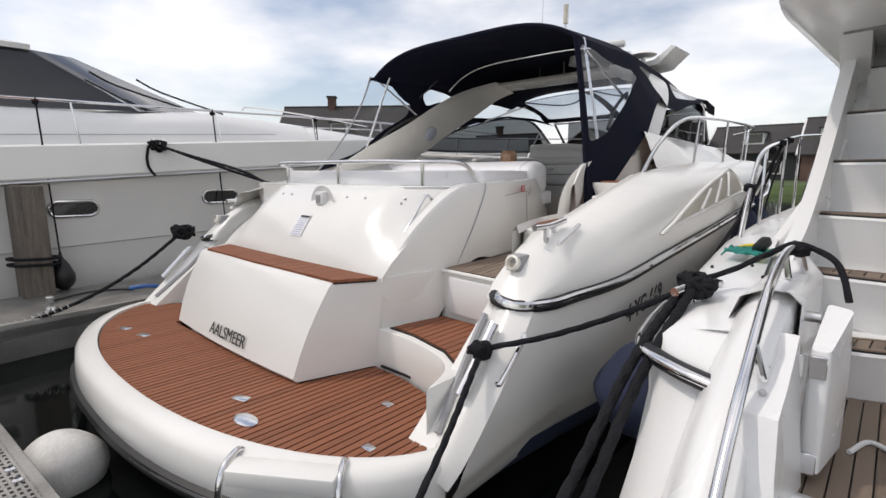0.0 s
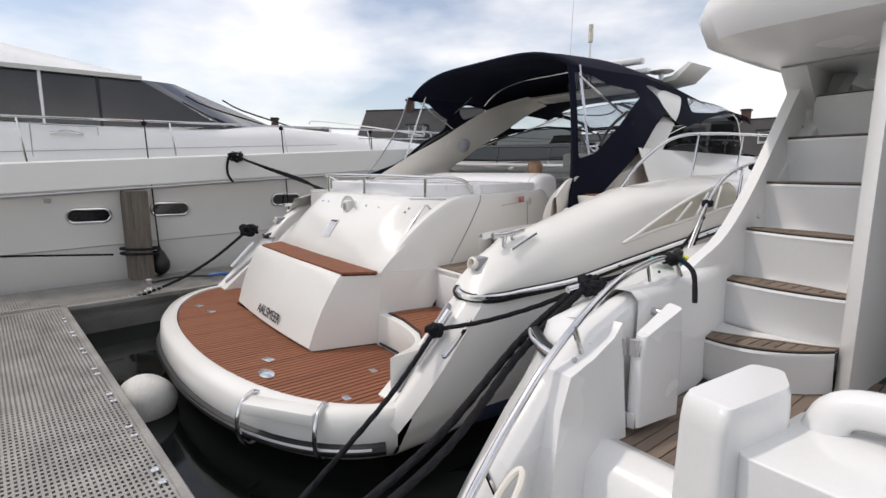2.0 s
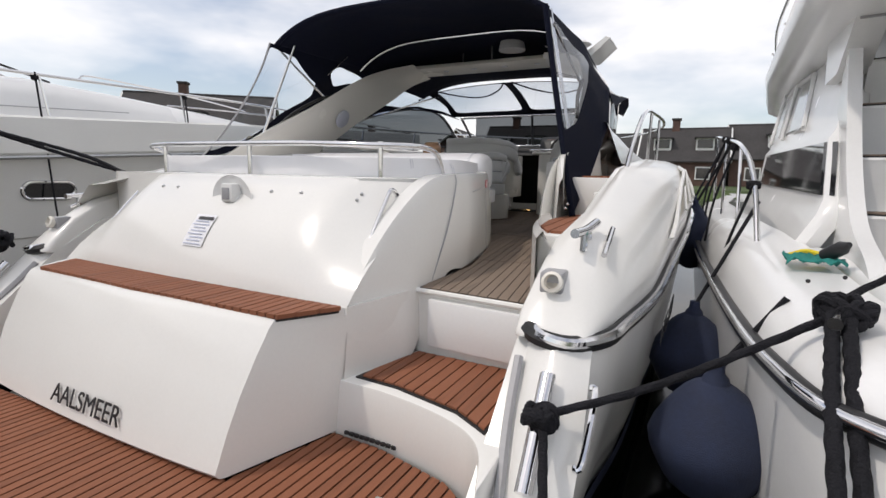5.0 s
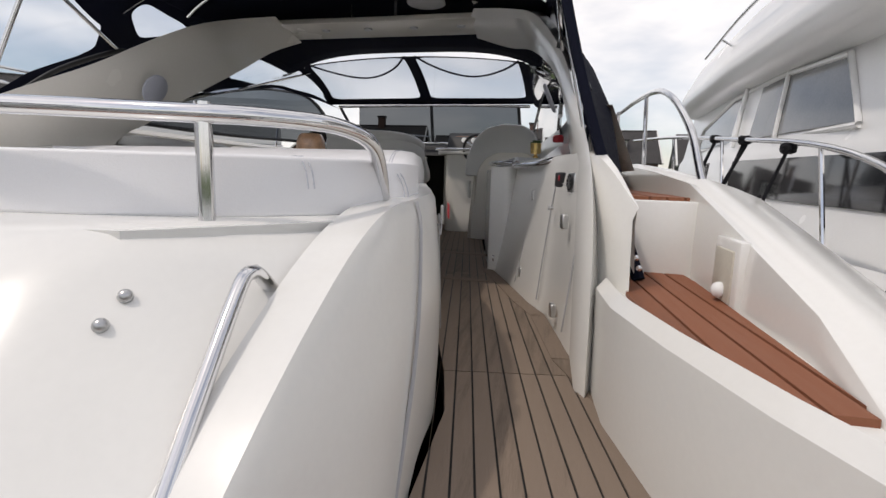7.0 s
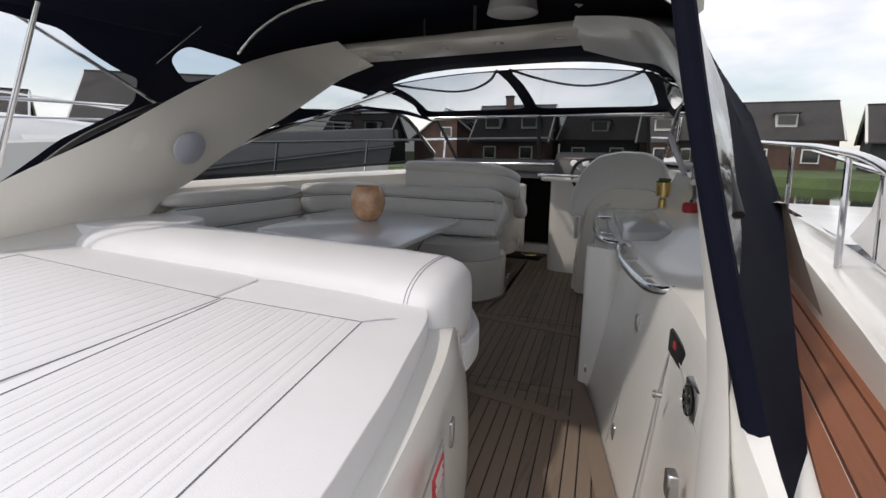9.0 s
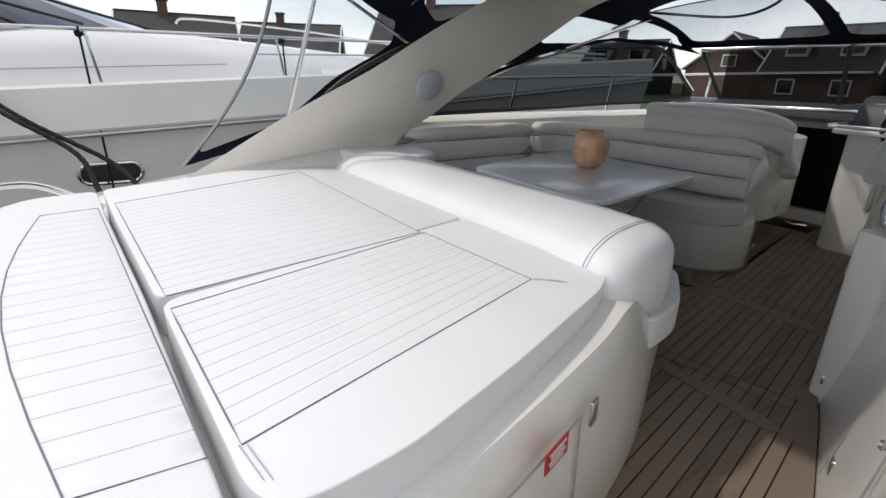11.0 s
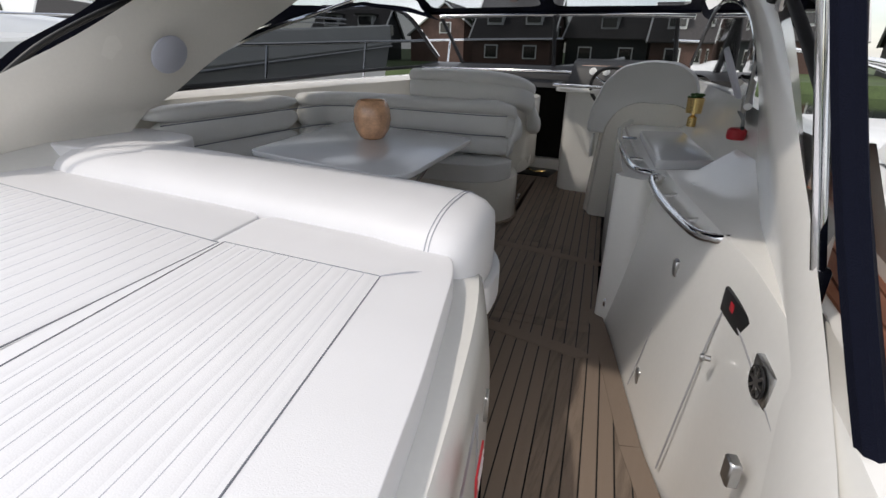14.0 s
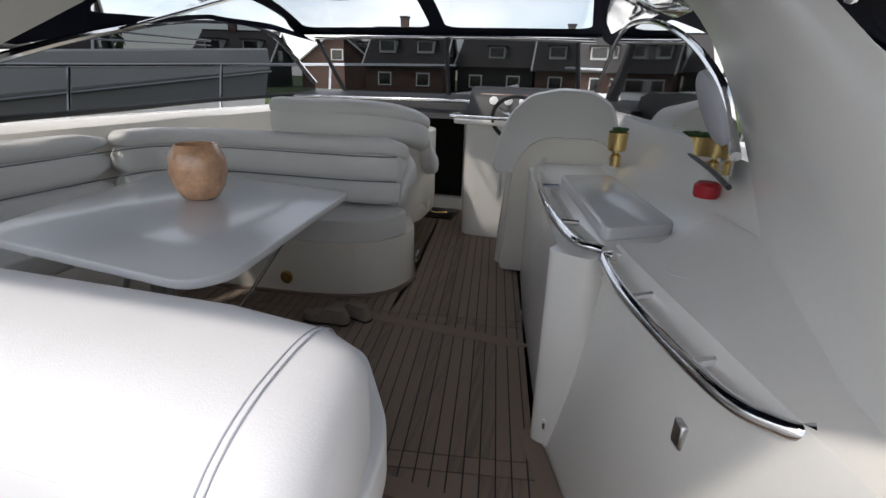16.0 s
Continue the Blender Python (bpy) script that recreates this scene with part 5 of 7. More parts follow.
def bolster():
    th = thing("bolster_backrest", "long white padded vinyl bolster across the sunbed", "backrest", (0, 3.15, 1.28))
    prof = rounded([(-0.29, 1.18), (0.23, 1.18), (0.22, 1.48), (0.10, 1.535), (-0.14, 1.525), (-0.285, 1.45)], 0.10, 5)
    rings = []
    for x, k, dv in ((-1.40, 0.55, 0), (-1.385, 0.8, 0), (-1.32, 0.97, 0), (-1.2, 1, 0), (-0.8, 1, 0), (0.0, 1, 0), (0.5, 1, 0), (0.64, 1, -0.02), (0.75, 0.99, -0.03), (0.82, 0.93, -0.05), (0.865, 0.80, -0.06), (0.885, 0.55, -0.06)):
        rings.append([Vector((x - 0.10 * (p[0] + 0.27) * max(0, x), 3.155 + dv + p[0] * k, 1.35 + (p[1] - 1.35) * k)) for p in prof])
    part("cover", loft(rings, True), VINYL, th, angle=80)
    for d in (-0.007, 0.007):
        ring = [p + (p - sum(rings[8], Vector()) / len(prof)).normalized() * 0.0012 + Vector((d, 0, 0)) for p in rings[8]]
        part("end_seam", tube(ring, 0.0017, 1, 6, True, smooth=False), STITCH, th)
    settle(th)
    # separate corner cushion at the port end
    th = thing("corner_cushion", "white padded vinyl corner cushion beside the bolster", "cushion", (-1.3, 3.25, 1.2))
    part("cover", prism(rounded([(-1.68, 2.98), (-1.20, 3.0), (-0.98, 3.36), (-1.12, 3.56), (-1.64, 3.58)], 0.12), 1.15, 1.515, 0.085, 5), VINYL, th, angle=80)
    part("piping", tube([(-1.62, 2.985, 1.40), (-1.25, 2.995, 1.40), (-1.17, 3.05, 1.40)], 0.003, 6, 6), STITCH, th)
    settle(th)
    # seat roll below its inboard end
    th = thing("seat_cushion", "white padded vinyl seat end below the bolster", "cushion", (0.7, 3.4, 1.06))
    part("cover", prism(rounded([(-1.4, 3.30), (0.86, 3.12), (0.82, 3.40), (0.6, 3.75), (-1.4, 3.78)], 0.1), 1.06, 1.19, 0.055, 5), VINYL, th, angle=80)
    settle(th)


bolster()


def settee():
    th = thing("settee_cushions", "cream padded vinyl U-shaped settee cushions", "settee", (-0.6, 5.1, 1.06))
    seat = [(-1.62, 4.92), (-0.2, 4.96), (0.10, 5.06), (0.22, 5.36), (0.03, 5.48), (-1.62, 5.4)]
    part("seat", prism(rounded(seat, 0.12), 1.06, 1.20, 0.05, 5), VINYLCREAM, th, angle=80)
    part("seat_side", prism(rounded([(-1.65, 3.6), (-1.15, 3.6), (-1.15, 4.9), (-1.65, 4.9)], 0.1), 1.06, 1.18, 0.05, 5), VINYLCREAM, th, angle=80)
    for z, r, h in ((1.30, 0.07, 0.085), (1.46, 0.085, 0.10), (1.585, 0.095, 0.055)):
        bm, _ = roll("r", [(-1.55, 3.55, z), (-1.57, 4.2, z), (-1.56, 4.85, z)], r, h, "", VINYLCREAM)
        part("side_back_roll", bm, VINYLCREAM, th, angle=80)
        bm, _ = roll("r", [(-1.56, 4.9, z), (-1.50, 5.18, z), (-1.2, 5.33, z), (-0.7, 5.36, z), (-0.2, 5.38, z), (0.02, 5.42, z), (0.13, 5.52, z - 0.05 if z > 1.4 else z)], r, h, "", VINYLCREAM)
        part("forward_back_roll", bm, VINYLCREAM, th, angle=80)
    bm, _ = roll("r", [(0.11, 5.43, 1.24), (0.15, 5.45, 1.42), (0.11, 5.46, 1.55)], 0.075, 0.08, "", VINYLCREAM)
    part("end_roll", bm, VINYLCREAM, th, angle=80)
    for z in (1.375, 1.53):
        part("piping", tube([(-1.485, 3.6, z), (-1.49, 4.8, z), (-1.40, 5.15, z), (-1.0, 5.27, z), (-0.2, 5.30, z), (0.12, 5.36, z)], 0.004, 6, 6), SEAM, th)
    settle(th)
    th = thing("companion_seat_back", "cream padded vinyl companion seat backrest", "backrest", (-0.3, 5.7, 1.5))
    for z, h in ((1.70, 0.10), (1.80, 0.055)):
        bm, _ = roll("r", [(-0.82, 5.55, z), (-0.6, 5.5, z), (-0.2, 5.55, z), (0.04, 5.66, z - 0.03), (0.12, 5.9, z - 0.12)], 0.10, h, "", VINYLCREAM)
        part("back_roll", bm, VINYLCREAM, th, angle=80)
    bm, _ = roll("r", [(0.14, 5.82, 1.60), (0.16, 5.88, 1.45), (0.14, 6.05, 1.38)], 0.07, 0.08, "", VINYLCREAM)
    part("arm_roll", bm, VINYLCREAM, th, angle=80)
    settle(th)


settee()


def helm_seat():
    th = thing("helm_seat", "cream moulded helm seat with padded curved backrest", "helm seat", (1.0, 5.95, SOLE))
    part("pedestal", loft([[Vector((x, y, z)) for x, y in rounded([(0.68 + k, 5.92), (1.38, 5.92), (1.38, 6.5), (0.62 + k, 6.5)], 0.1)] for z, k in ((SOLE - 0.01, 0.0), (1.0, 0.02), (1.42, 0.06))], True), GELCREAM, th)
    prof = [(0.64, 1.40), (0.66, 1.60), (0.74, 1.80), (0.86, 1.92), (1.05, 1.965), (1.25, 1.955), (1.38, 1.88), (1.43, 1.76), (1.43, 1.5), (1.2, 1.40)]
    bm = loft([[Vector((1.04 + (x - 1.04) * k, y, 1.66 + (z - 1.66) * k)) for x, z in rounded(prof, 0.05, 3)] for y, k in ((5.84, 0.90), (5.82, 0.96), (5.86, 1.0), (5.98, 1.0), (6.03, 0.95), (6.04, 0.88))], True)
    part("backrest", bm, VINYLCREAM, th, "padded cream backrest", angle=80)
    inner = [(0.78, 1.30), (0.80, 1.48), (0.88, 1.60), (1.0, 1.66), (1.3, 1.66), (1.42, 1.6), (1.42, 0.72), (0.74, 0.72)]
    part("back_shell", loft([[Vector((1.08 + (x - 1.08) * k, y, z)) for x, z in rounded(inner, 0.05, 3)] for y, k in ((5.79, 0.97), (5.78, 1.0), (5.9, 1.0))], True), GELCREAM, th, "cream moulded seat back shell")
    part("seat", prism(rounded([(0.68, 6.0), (1.38, 6.0), (1.38, 6.45), (0.68, 6.45)], 0.08), 1.42, 1.54, 0.04, 4), VINYLCREAM, th)
    part("door_handle", block((0.645, 6.1, 1.15), (0.668, 6.2, 1.35), 0.01), WHITEPLASTIC, th)
    settle(th)


helm_seat()


def table():
    th = thing("cockpit_table", "pale grey cockpit table on a steel pedestal", "table", (-0.5, 4.3, SOLE))
    top = rounded([(-0.74, 3.57), (0.22, 3.455), (0.29, 3.56), (0.15, 4.62), (-1.02, 4.80)], 0.06, 5)
    part("tabletop", prism(top, 1.440, 1.470, 0.008, 3), TABLETOP, th, "smooth pale grey tabletop")
    part("pedestal", lathe([(0.14, 0), (0.14, 0.02), (0.05, 0.03), (0.05, 0.4), (0.062, 0.41), (0.062, 0.45), (0.045, 0.46), (0.045, 0.735)], 20, pose(-0.62, 4.2, SOLE)), STEEL, th)
    part("clamp_lever", tube([(-0.58, 4.15, 1.12), (-0.50, 4.12, 1.14), (-0.50, 4.12, 1.06)], 0.012, 3, 8), STEEL, th)
    part("strut", tube([(0.02, 4.45, 1.44), (-0.42, 4.30, 0.74)], 0.010, 2, 8), CHROME, th, "thin steel support strut")
    part("lever", tube([(-0.74, 4.2, 1.2), (-0.78, 4.12, 0.95), (-0.7, 4.1, 0.75)], 0.014, 4, 8), STEEL, th)
    settle(th)
    v = lathe([(0.055, 0), (0.075, 0.01), (0.105, 0.06), (0.118, 0.12), (0.112, 0.18), (0.095, 0.22), (0.082, 0.235), (0.076, 0.232), (0.09, 0.2), (0.10, 0.12), (0.06, 0.02), (0.0, 0.015)], 32, pose(-0.38, 4.25, 1.471))
    solo("vase", v, AMBER, "round amber mottled glass vase on the table", "vase")


table()


def small_things():
    pot = thing("plant_pot", "small gold cup with a little green plant", "plant pot", (1.41, 5.5, 1.505))
    part("cup", lathe([(0.03, 0), (0.03, 0.06), (0.012, 0.075), (0.012, 0.085), (0.05, 0.09), (0.055, 0.19), (0.049, 0.19), (0.045, 0.11), (0, 0.10)], 20, pose(1.41, 5.5, 1.548)), BRASS, pot)
    bm = bmesh.new()
    rnd = random.Random(4)
    for k in range(24):
        a, r = rnd.uniform(0, 6.28), rnd.uniform(0, 0.05)
        ball((1.41 + r * math.cos(a), 5.5 + r * math.sin(a), 1.74 + rnd.uniform(0, 0.025)), 0.016, 0.5, 6, 4, bm)
    part("foliage", bm, GREEN, pot)
    settle(pot)
    for dx, dy, rot in ((-0.04, 4.68, 12), (0.06, 4.79, -8)):
        sh = thing("shoe", "grey-brown suede slip-on shoe on the sole", "shoe", (dx, dy, SOLE), "pair of shoes")
        m = pose(dx, dy, SOLE, 0, 0, 80 + rot)
        out = [(0.04, -0.13), (0.05, -0.02), (0.045, 0.08), (0.02, 0.14), (-0.02, 0.14), (-0.045, 0.08), (-0.035, -0.02), (-0.035, -0.13)]
        rings = [[m @ Vector((x * k, y * k, z)) for x, y in rounded(out, 0.03, 3)] for z, k in ((0.0, 1.0), (0.015, 1.02), (0.05, 0.95))]
        rings.append([m @ Vector((x * 0.75, min(y * 0.8, 0.03), 0.085 if y < 0.02 else 0.06)) for x, y in rounded(out, 0.03, 3)])
        part("upper", loft(rings, True), SHOE, sh)
        part("sole", prism([tuple((m @ Vector((x * 1.05, y * 1.03, 0)))[:2]) for x, y in rounded(out, 0.03, 3)], SOLE, SOLE + 0.012), RUBBER, sh)
        settle(sh)
    mat_ = prism(rounded([(-0.46, 6.95), (0.10, 6.95), (0.10, 7.34), (-0.46, 7.34)], 0.03), SOLE, SOLE + 0.012, 0.004)
    dm = thing("door_mat", "black door mat with a gold emblem by the companionway", "door mat", (-0.18, 7.15, SOLE))
    part("mat_body", mat_, RUBBER, dm)
    part("emblem", tube([(-0.30, 7.15, SOLE + 0.014), (-0.2, 7.2, SOLE + 0.014), (-0.12, 7.12, SOLE + 0.014), (0.0, 7.18, SOLE + 0.014)], 0.008, 6, 6), BRASS, dm)
    settle(dm)
    # printed notice on the transom
    p0, d0 = face_at(0.05, 0.52)
    m = facing(p0 + Vector((0, -0.004, 0.004)), (1, 0, 0), d0)
    pap = thing("paper_notice", "white printed notice taped to the transom", "notice", tuple(p0))
    rows = []
    for t in np.linspace(0.26, 0.56, 6):
        q, d = face_at(0.05, t)
        rows.append([q + Vector((x, -0.006, 0.003)) for x in (-0.085, 0.0, 0.085)])
    part("sheet", loft(rows), PAPER, pap)
    for k in range(9):
        q, d = face_at(0.05, 0.28 + 0.030 * k)
        w = 0.07 if k < 8 else 0.075
        part("text_line" if k < 8 else "heading", block((-w + 0.012 * (k % 3), -0.0012, -0.003 if k < 8 else -0.010), (w - 0.016 * (k % 2), 0.0012, 0.003 if k < 8 else 0.010), 0, 1, None, facing(q + Vector((0, -0.009, 0.005)), (1, 0, 0), d) @ pose(0, 0, 0, 90)), PRINT if k < 8 else INK, pap)
    settle(pap)
    # red reel on the window ledge
    r = thing("red_reel", "small red plastic reel on the window ledge", "reel", (1.72, 4.35, 1.8))
    part("body", lathe([(0.035, 0), (0.04, 0.01), (0.04, 0.04), (0.03, 0.05), (0, 0.05)], 18, pose(1.60, 4.2, 1.66)), RED, r)
    settle(r)


small_things()


# ---- the flybridge yacht alongside ----
def fly_yacht():
    y = thing("flybridge_yacht", "white flybridge motor yacht with moulded stairs to the upper deck", "motor yacht", (4.2, 4, WATERZ))
    # near side of the hull; the deck edge rises a little going forward
    dz = lambda v: 0.09 * (v - 0.8) if v < 2.4 else 0.144
    rows = []
    for v, us in ((0.46, 3.02), (0.7, 2.95), (1.2, 2.87), (2.3, 2.77), (4.0, 2.66), (7.0, 2.6), (11, 2.95)):
        z = dz(v)
        rows.append([Vector((x, v, h)) for x, h in ((us + 0.30, -0.6), (us + 0.08, -0.25), (us + 0.03, 0.2), (us, 0.62), (us + 0.01, 0.70), (us + 0.05, 0.78 + z * 0.6), (us + 0.14, 0.83 + z), (us + 0.26, 0.85 + z), (us + 0.40, 0.855 + z))])
    nose = [Vector(p) for p in ((3.30, 0.0, -0.6), (3.12, -0.30, -0.2), (3.10, 0.0, 0.25), (3.12, 0.33, 0.62), (3.14, 0.36, 0.70), (3.18, 0.40, 0.76), (3.24, 0.46, 0.80), (3.34, 0.52, 0.83), (3.42, 0.58, 0.84))]
    tip = [Vector(p) for p in ((3.34, -0.02, -0.6), (3.28, -0.42, -0.2), (3.30, -0.10, 0.28), (3.32, 0.25, 0.62), (3.32, 0.28, 0.69), (3.34, 0.33, 0.75), (3.38, 0.40, 0.79), (3.42, 0.48, 0.82), (3.46, 0.56, 0.84))]
    rows = [tip, nose] + rows
    part("hull_side", loft([spline(r, 3) for r in rows]), GELGREY, y, "glossy white hull side", angle=60)
    rr = [(3.34, 0.235, 0.68), (3.22, 0.27, 0.69), (3.09, 0.36, 0.69), (3.0, 0.46, 0.69), (2.935, 0.7, 0.685), (2.855, 1.2, 0.68), (2.755, 2.3, 0.69), (2.645, 4.0, 0.72), (2.585, 7.0, 0.8)]
    part("rub_rail", tube(rr, 0.036, 6, 10), RUBBER, y, "black rubber strake")
    part("rub_rail_band", tube([(p[0] - 0.022, p[1] - (0.02 if p[1] < 0.4 else 0), p[2] + 0.012) for p in rr], 0.02, 6, 10), CHROME, y, "polished band")
    # stern quarter sweeping down to the water
    rows = []
    for v, z in ((0.95, 0.98), (0.6, 0.92), (0.3, 0.82), (0.0, 0.62), (-0.3, 0.34), (-0.55, 0.02), (-0.7, -0.42)):
        rows.append(spline([Vector((u, v + a, z + h)) for u, a, h in ((3.22, 0.16, -0.22), (3.28, 0.06, -0.08), (3.34, 0.0, -0.01), (3.40, 0.0, 0.01), (3.45, 0.02, 0.0), (3.48, 0.05, -0.05), (3.485, 0.1, -0.5))], 3))
    part("stern_quarter", loft(rows), GELGREY, y, angle=70)
    part("bulwark", loft([[Vector((x, v, z)) for x, z in ((3.24, 0.75), (3.30, 0.93), (3.38, 0.97), (3.46, 0.97), (3.50, 0.93), (3.50, 0.1))] for v in (0.6, 0.9, 1.3)] + [[Vector((x, 1.75, z)) for x, z in ((3.18, 0.75), (3.22, 0.93), (3.28, 0.96), (3.38, 0.96), (3.42, 0.92), (3.42, 0.1))], [Vector((x, 2.2, z)) for x, z in ((3.14, 0.75), (3.18, 0.93), (3.22, 0.96), (3.30, 0.96), (3.34, 0.92), (3.34, 0.1))]]), GELGREY, y, angle=60)
    part("quarter_rail", tube([(3.45, -0.75, -0.1), (3.455, -0.40, 0.36), (3.44, -0.15, 0.60), (3.43, 0.1, 0.80), (3.41, 0.5, 1.00), (3.40, 0.88, 1.08), (3.42, 1.06, 1.07), (3.44, 1.12, 0.98)], 0.018, 6, 10), CHROME, y, "long bent steel handrail")
    for p, d in (((3.455, -0.35, 0.41), (0.03, 0.04, -0.12)), ((3.43, 0.2, 0.87), (0.03, 0.02, -0.12)), ((3.40, 0.85, 1.08), (0.02, 0.0, -0.1))):
        part("rail_stub", tube([p, [a + b for a, b in zip(p, d)]], 0.013, 2, 8), CHROME, y)
    # cockpit floor, gate and transom bulwark
    fl = part("cockpit_floor", block((3.45, 0.2, -0.1), (6.5, 2.2, 0.31)), CAULK, y, smooth=False)
    x = 3.52
    while x < 5.6:
        part("plank", block((x, 0.25, 0.30), (x + 0.055, 2.15, 0.322)), TEAKGREY, fl, smooth=False)
        x += 0.061
    gate = part("gate_door", loft([[Vector((x, y, z)) for x, y in rounded([(3.545, 0.47), (3.61, 0.46), (3.655, 0.76), (3.56, 0.78)], 0.02, 3)] for z in (0.37, 0.39, 0.70)] + [[Vector((x, y, 0.80 + max(0, y - 0.50) * 0.42)) for x, y in rounded([(3.55, 0.50), (3.605, 0.50), (3.645, 0.75), (3.565, 0.77)], 0.02, 3)]], True), GELGREY, y, "white open transom gate", angle=40)
    for z in (0.754, 0.40):
        leaf = part("gate_hinge", block((-0.05, -0.008, -0.04), (-0.003, 0.008, 0.04), 0.003, 1, None, pose(3.545, 0.452, z, 0, 0, 30)), CHROME, gate, "polished steel hinge")
        part("hinge_leaf", block((0.003, -0.008, -0.04), (0.055, 0.008, 0.04), 0.003, 1, None, pose(3.548, 0.456, z, 0, 0, 10)), CHROME, gate, "polished steel hinge")
        part("hinge_pin", tube([(3.546, 0.444, z - 0.042), (3.546, 0.444, z + 0.042)], 0.008, 2, 8), STEEL, gate)
    post = [(0.44, 0.86), (0.38, 0.80), (0.22, 0.74), (0.06, 0.70), (-0.02, 0.55), (-0.10, 0.25), (-0.16, -0.1), (-0.2, -0.5), (0.44, -0.5)]
    part("gate_post", loft([[Vector((u + d * 0.1 * max(0, 0.8 - z), yy, z)) for yy, z in post] for u, d in ((3.40, 0), (3.49, 1), (3.52, 1))], True), GELGREY, y, angle=35)
    part("gate_sill", loft([[Vector((x, yy, z)) for yy, z in ((0.42, 0.2), (0.36, 0.34), (0.26, 0.37), (0.14, 0.30), (0.06, 0.0), (0.02, -0.45))] for x in (3.45, 3.7, 4.0, 4.2)]), GELGREY, y, "white moulded transom sill", angle=60)
    part("gate_catch", lathe([(0.02, 0), (0.02, 0.05), (0.03, 0.055), (0.0, 0.07)], 12, pose(3.50, 0.74, 0.86, 0, 90)), STEEL, y)
    part("transom_bulwark", prism(rounded([(4.26, -0.24), (6.6, -0.34), (6.6, 0.20), (4.30, 0.20)], 0.05), -0.45, 0.83, 0.05, 4), GELGREY, y, "white moulded transom bulwark", angle=60)
    part("bulwark_post", loft([[Vector((4.22 + (x - 4.22) * k, -0.05 + (yy + 0.05) * k, z)) for x, yy in rounded([(4.12, -0.26), (4.26, -0.30), (4.31, 0.02), (4.25, 0.16), (4.16, 0.14)], 0.03)] for z, k in ((-0.45, 1.12), (0.3, 1.06), (0.88, 1.0), (0.93, 0.97), (0.95, 0.9))], True), GELGREY, y, "white moulded bulwark end post", angle=50)
    part("bulwark_roll", tube([(4.36, 0.10, 0.80), (4.40, 0.12, 0.885), (4.52, 0.13, 0.91), (4.8, 0.13, 0.915), (5.4, 0.13, 0.915), (6.4, 0.13, 0.915)], 0.055, 6, 12), GELGREY, y)
    part("step_rail", tube([(4.24, -0.30, 0.62), (4.22, -0.42, 0.60), (4.16, -0.52, 0.40), (4.14, -0.52, 0.1)], 0.018, 5, 10), CHROME, y)
    for p in ((4.55, -0.262, 0.66), (3.46, 0.28, 0.775), (3.47, 0.16, 0.735)):
        part("snap_stud", ball(p, 0.012, u=8, v=6), STEEL, y)
    # oval fairlead low on the quarter
    part("hawse_ring", tube([(3.545 + 0.035 * math.cos(a), -0.33 + 0.085 * math.sin(a), 0.325 + 0.085 * math.sin(a)) for a in [6.28319 * k / 12 for k in range(12)]], 0.016, 3, 8, True), GELCREAM, y, "oval moulded fairlead")
    # curved stair to the upper deck
    treads = (((3.36, 1.44), (3.72, 1.42), (4.03, 1.72), 0.57), ((3.27, 1.87), (3.66, 1.77), (4.06, 1.82), 0.855), ((3.37, 2.12), (3.74, 2.0), (4.07, 2.0), 1.165), ((3.37, 2.35), (3.75, 2.26), (4.09, 2.25), 1.475), ((3.41, 2.60), (3.77, 2.52), (4.11, 2.50), 1.785), ((3.49, 2.82), (3.80, 2.76), (4.13, 2.75), 2.09))
    curve = lambda a, m, b, t: (a * (1 - t) * (1 - 2 * t) + m * 4 * t * (1 - t) + b * t * (2 * t - 1))
    xs = np.linspace(0, 1, 15)
    low = 0.30
    for a, m, b, z in treads:
        a, m, b = Vector(a), Vector(m), Vector(b)
        row = [curve(a, m, b, t) for t in xs]
        back = Vector((0.03, 0.42))
        part("stair_riser", loft([[Vector((p.x, p.y + d, h)) for p in row] for d, h in ((0.05, low - 0.02), (0.012, z - 0.05), (0.0, z - 0.02), (0.006, z - 0.006))] + [[Vector((p.x + back.x, p.y + back.y, z - 0.006)) for p in row]]), GELGREY, y, "white curved stair riser")
        inner = [p + Vector((0.01, 0.23 * math.sin(math.pi * (0.12 + 0.76 * t)) + 0.01)) for p, t in zip(row, xs)]
        tr = part("tread_pad", loft([[Vector((p.x, p.y + 0.012, h)) for p in row] for h in (z - 0.01, z + 0.004)] + [[Vector((p.x, p.y, h)) for p in inner] for h in (z + 0.004, z - 0.01)]), CAULK, y, "teak stair tread with black seams")
        if z < 1.9:
            part("tread_edge", loft([[Vector((p.x, p.y + d, z + h)) for p in row] for d, h in ((0.014, 0.0), (0.014, 0.012), (0.042, 0.012), (0.042, 0.0))]), TEAKGREY, tr)
            part("tread_edge", loft([[Vector((p.x, p.y - d, z + h)) for p in inner] for d, h in ((0.0, 0.0), (0.0, 0.012), (0.026, 0.012), (0.026, 0.0))]), TEAKGREY, tr)
            for j in range(11):
                t0, t1 = 0.03 + 0.94 * j / 11 + 0.006, 0.03 + 0.94 * (j + 1) / 11 - 0.006
                pc = []
                for t, q in ((t0, 0), (t1, 0), (t1, 1), (t0, 1)):
                    p = curve(a, m, b, t)
                    w = 0.23 * math.sin(math.pi * (0.12 + 0.76 * t)) + 0.01
                    pc.append((p.x + 0.01 * q, p.y + (0.05 if q == 0 else w - 0.034)))
                part("tread_slat", prism(pc, z, z + 0.010), TEAKGREY, tr, smooth=False)
        low = z
    part("stair_wall", prism([(4.03, 1.78), (4.12, 1.66), (4.22, 3.3), (4.10, 3.3)], 0.3, 2.3, 0.02), GELGREY, y)
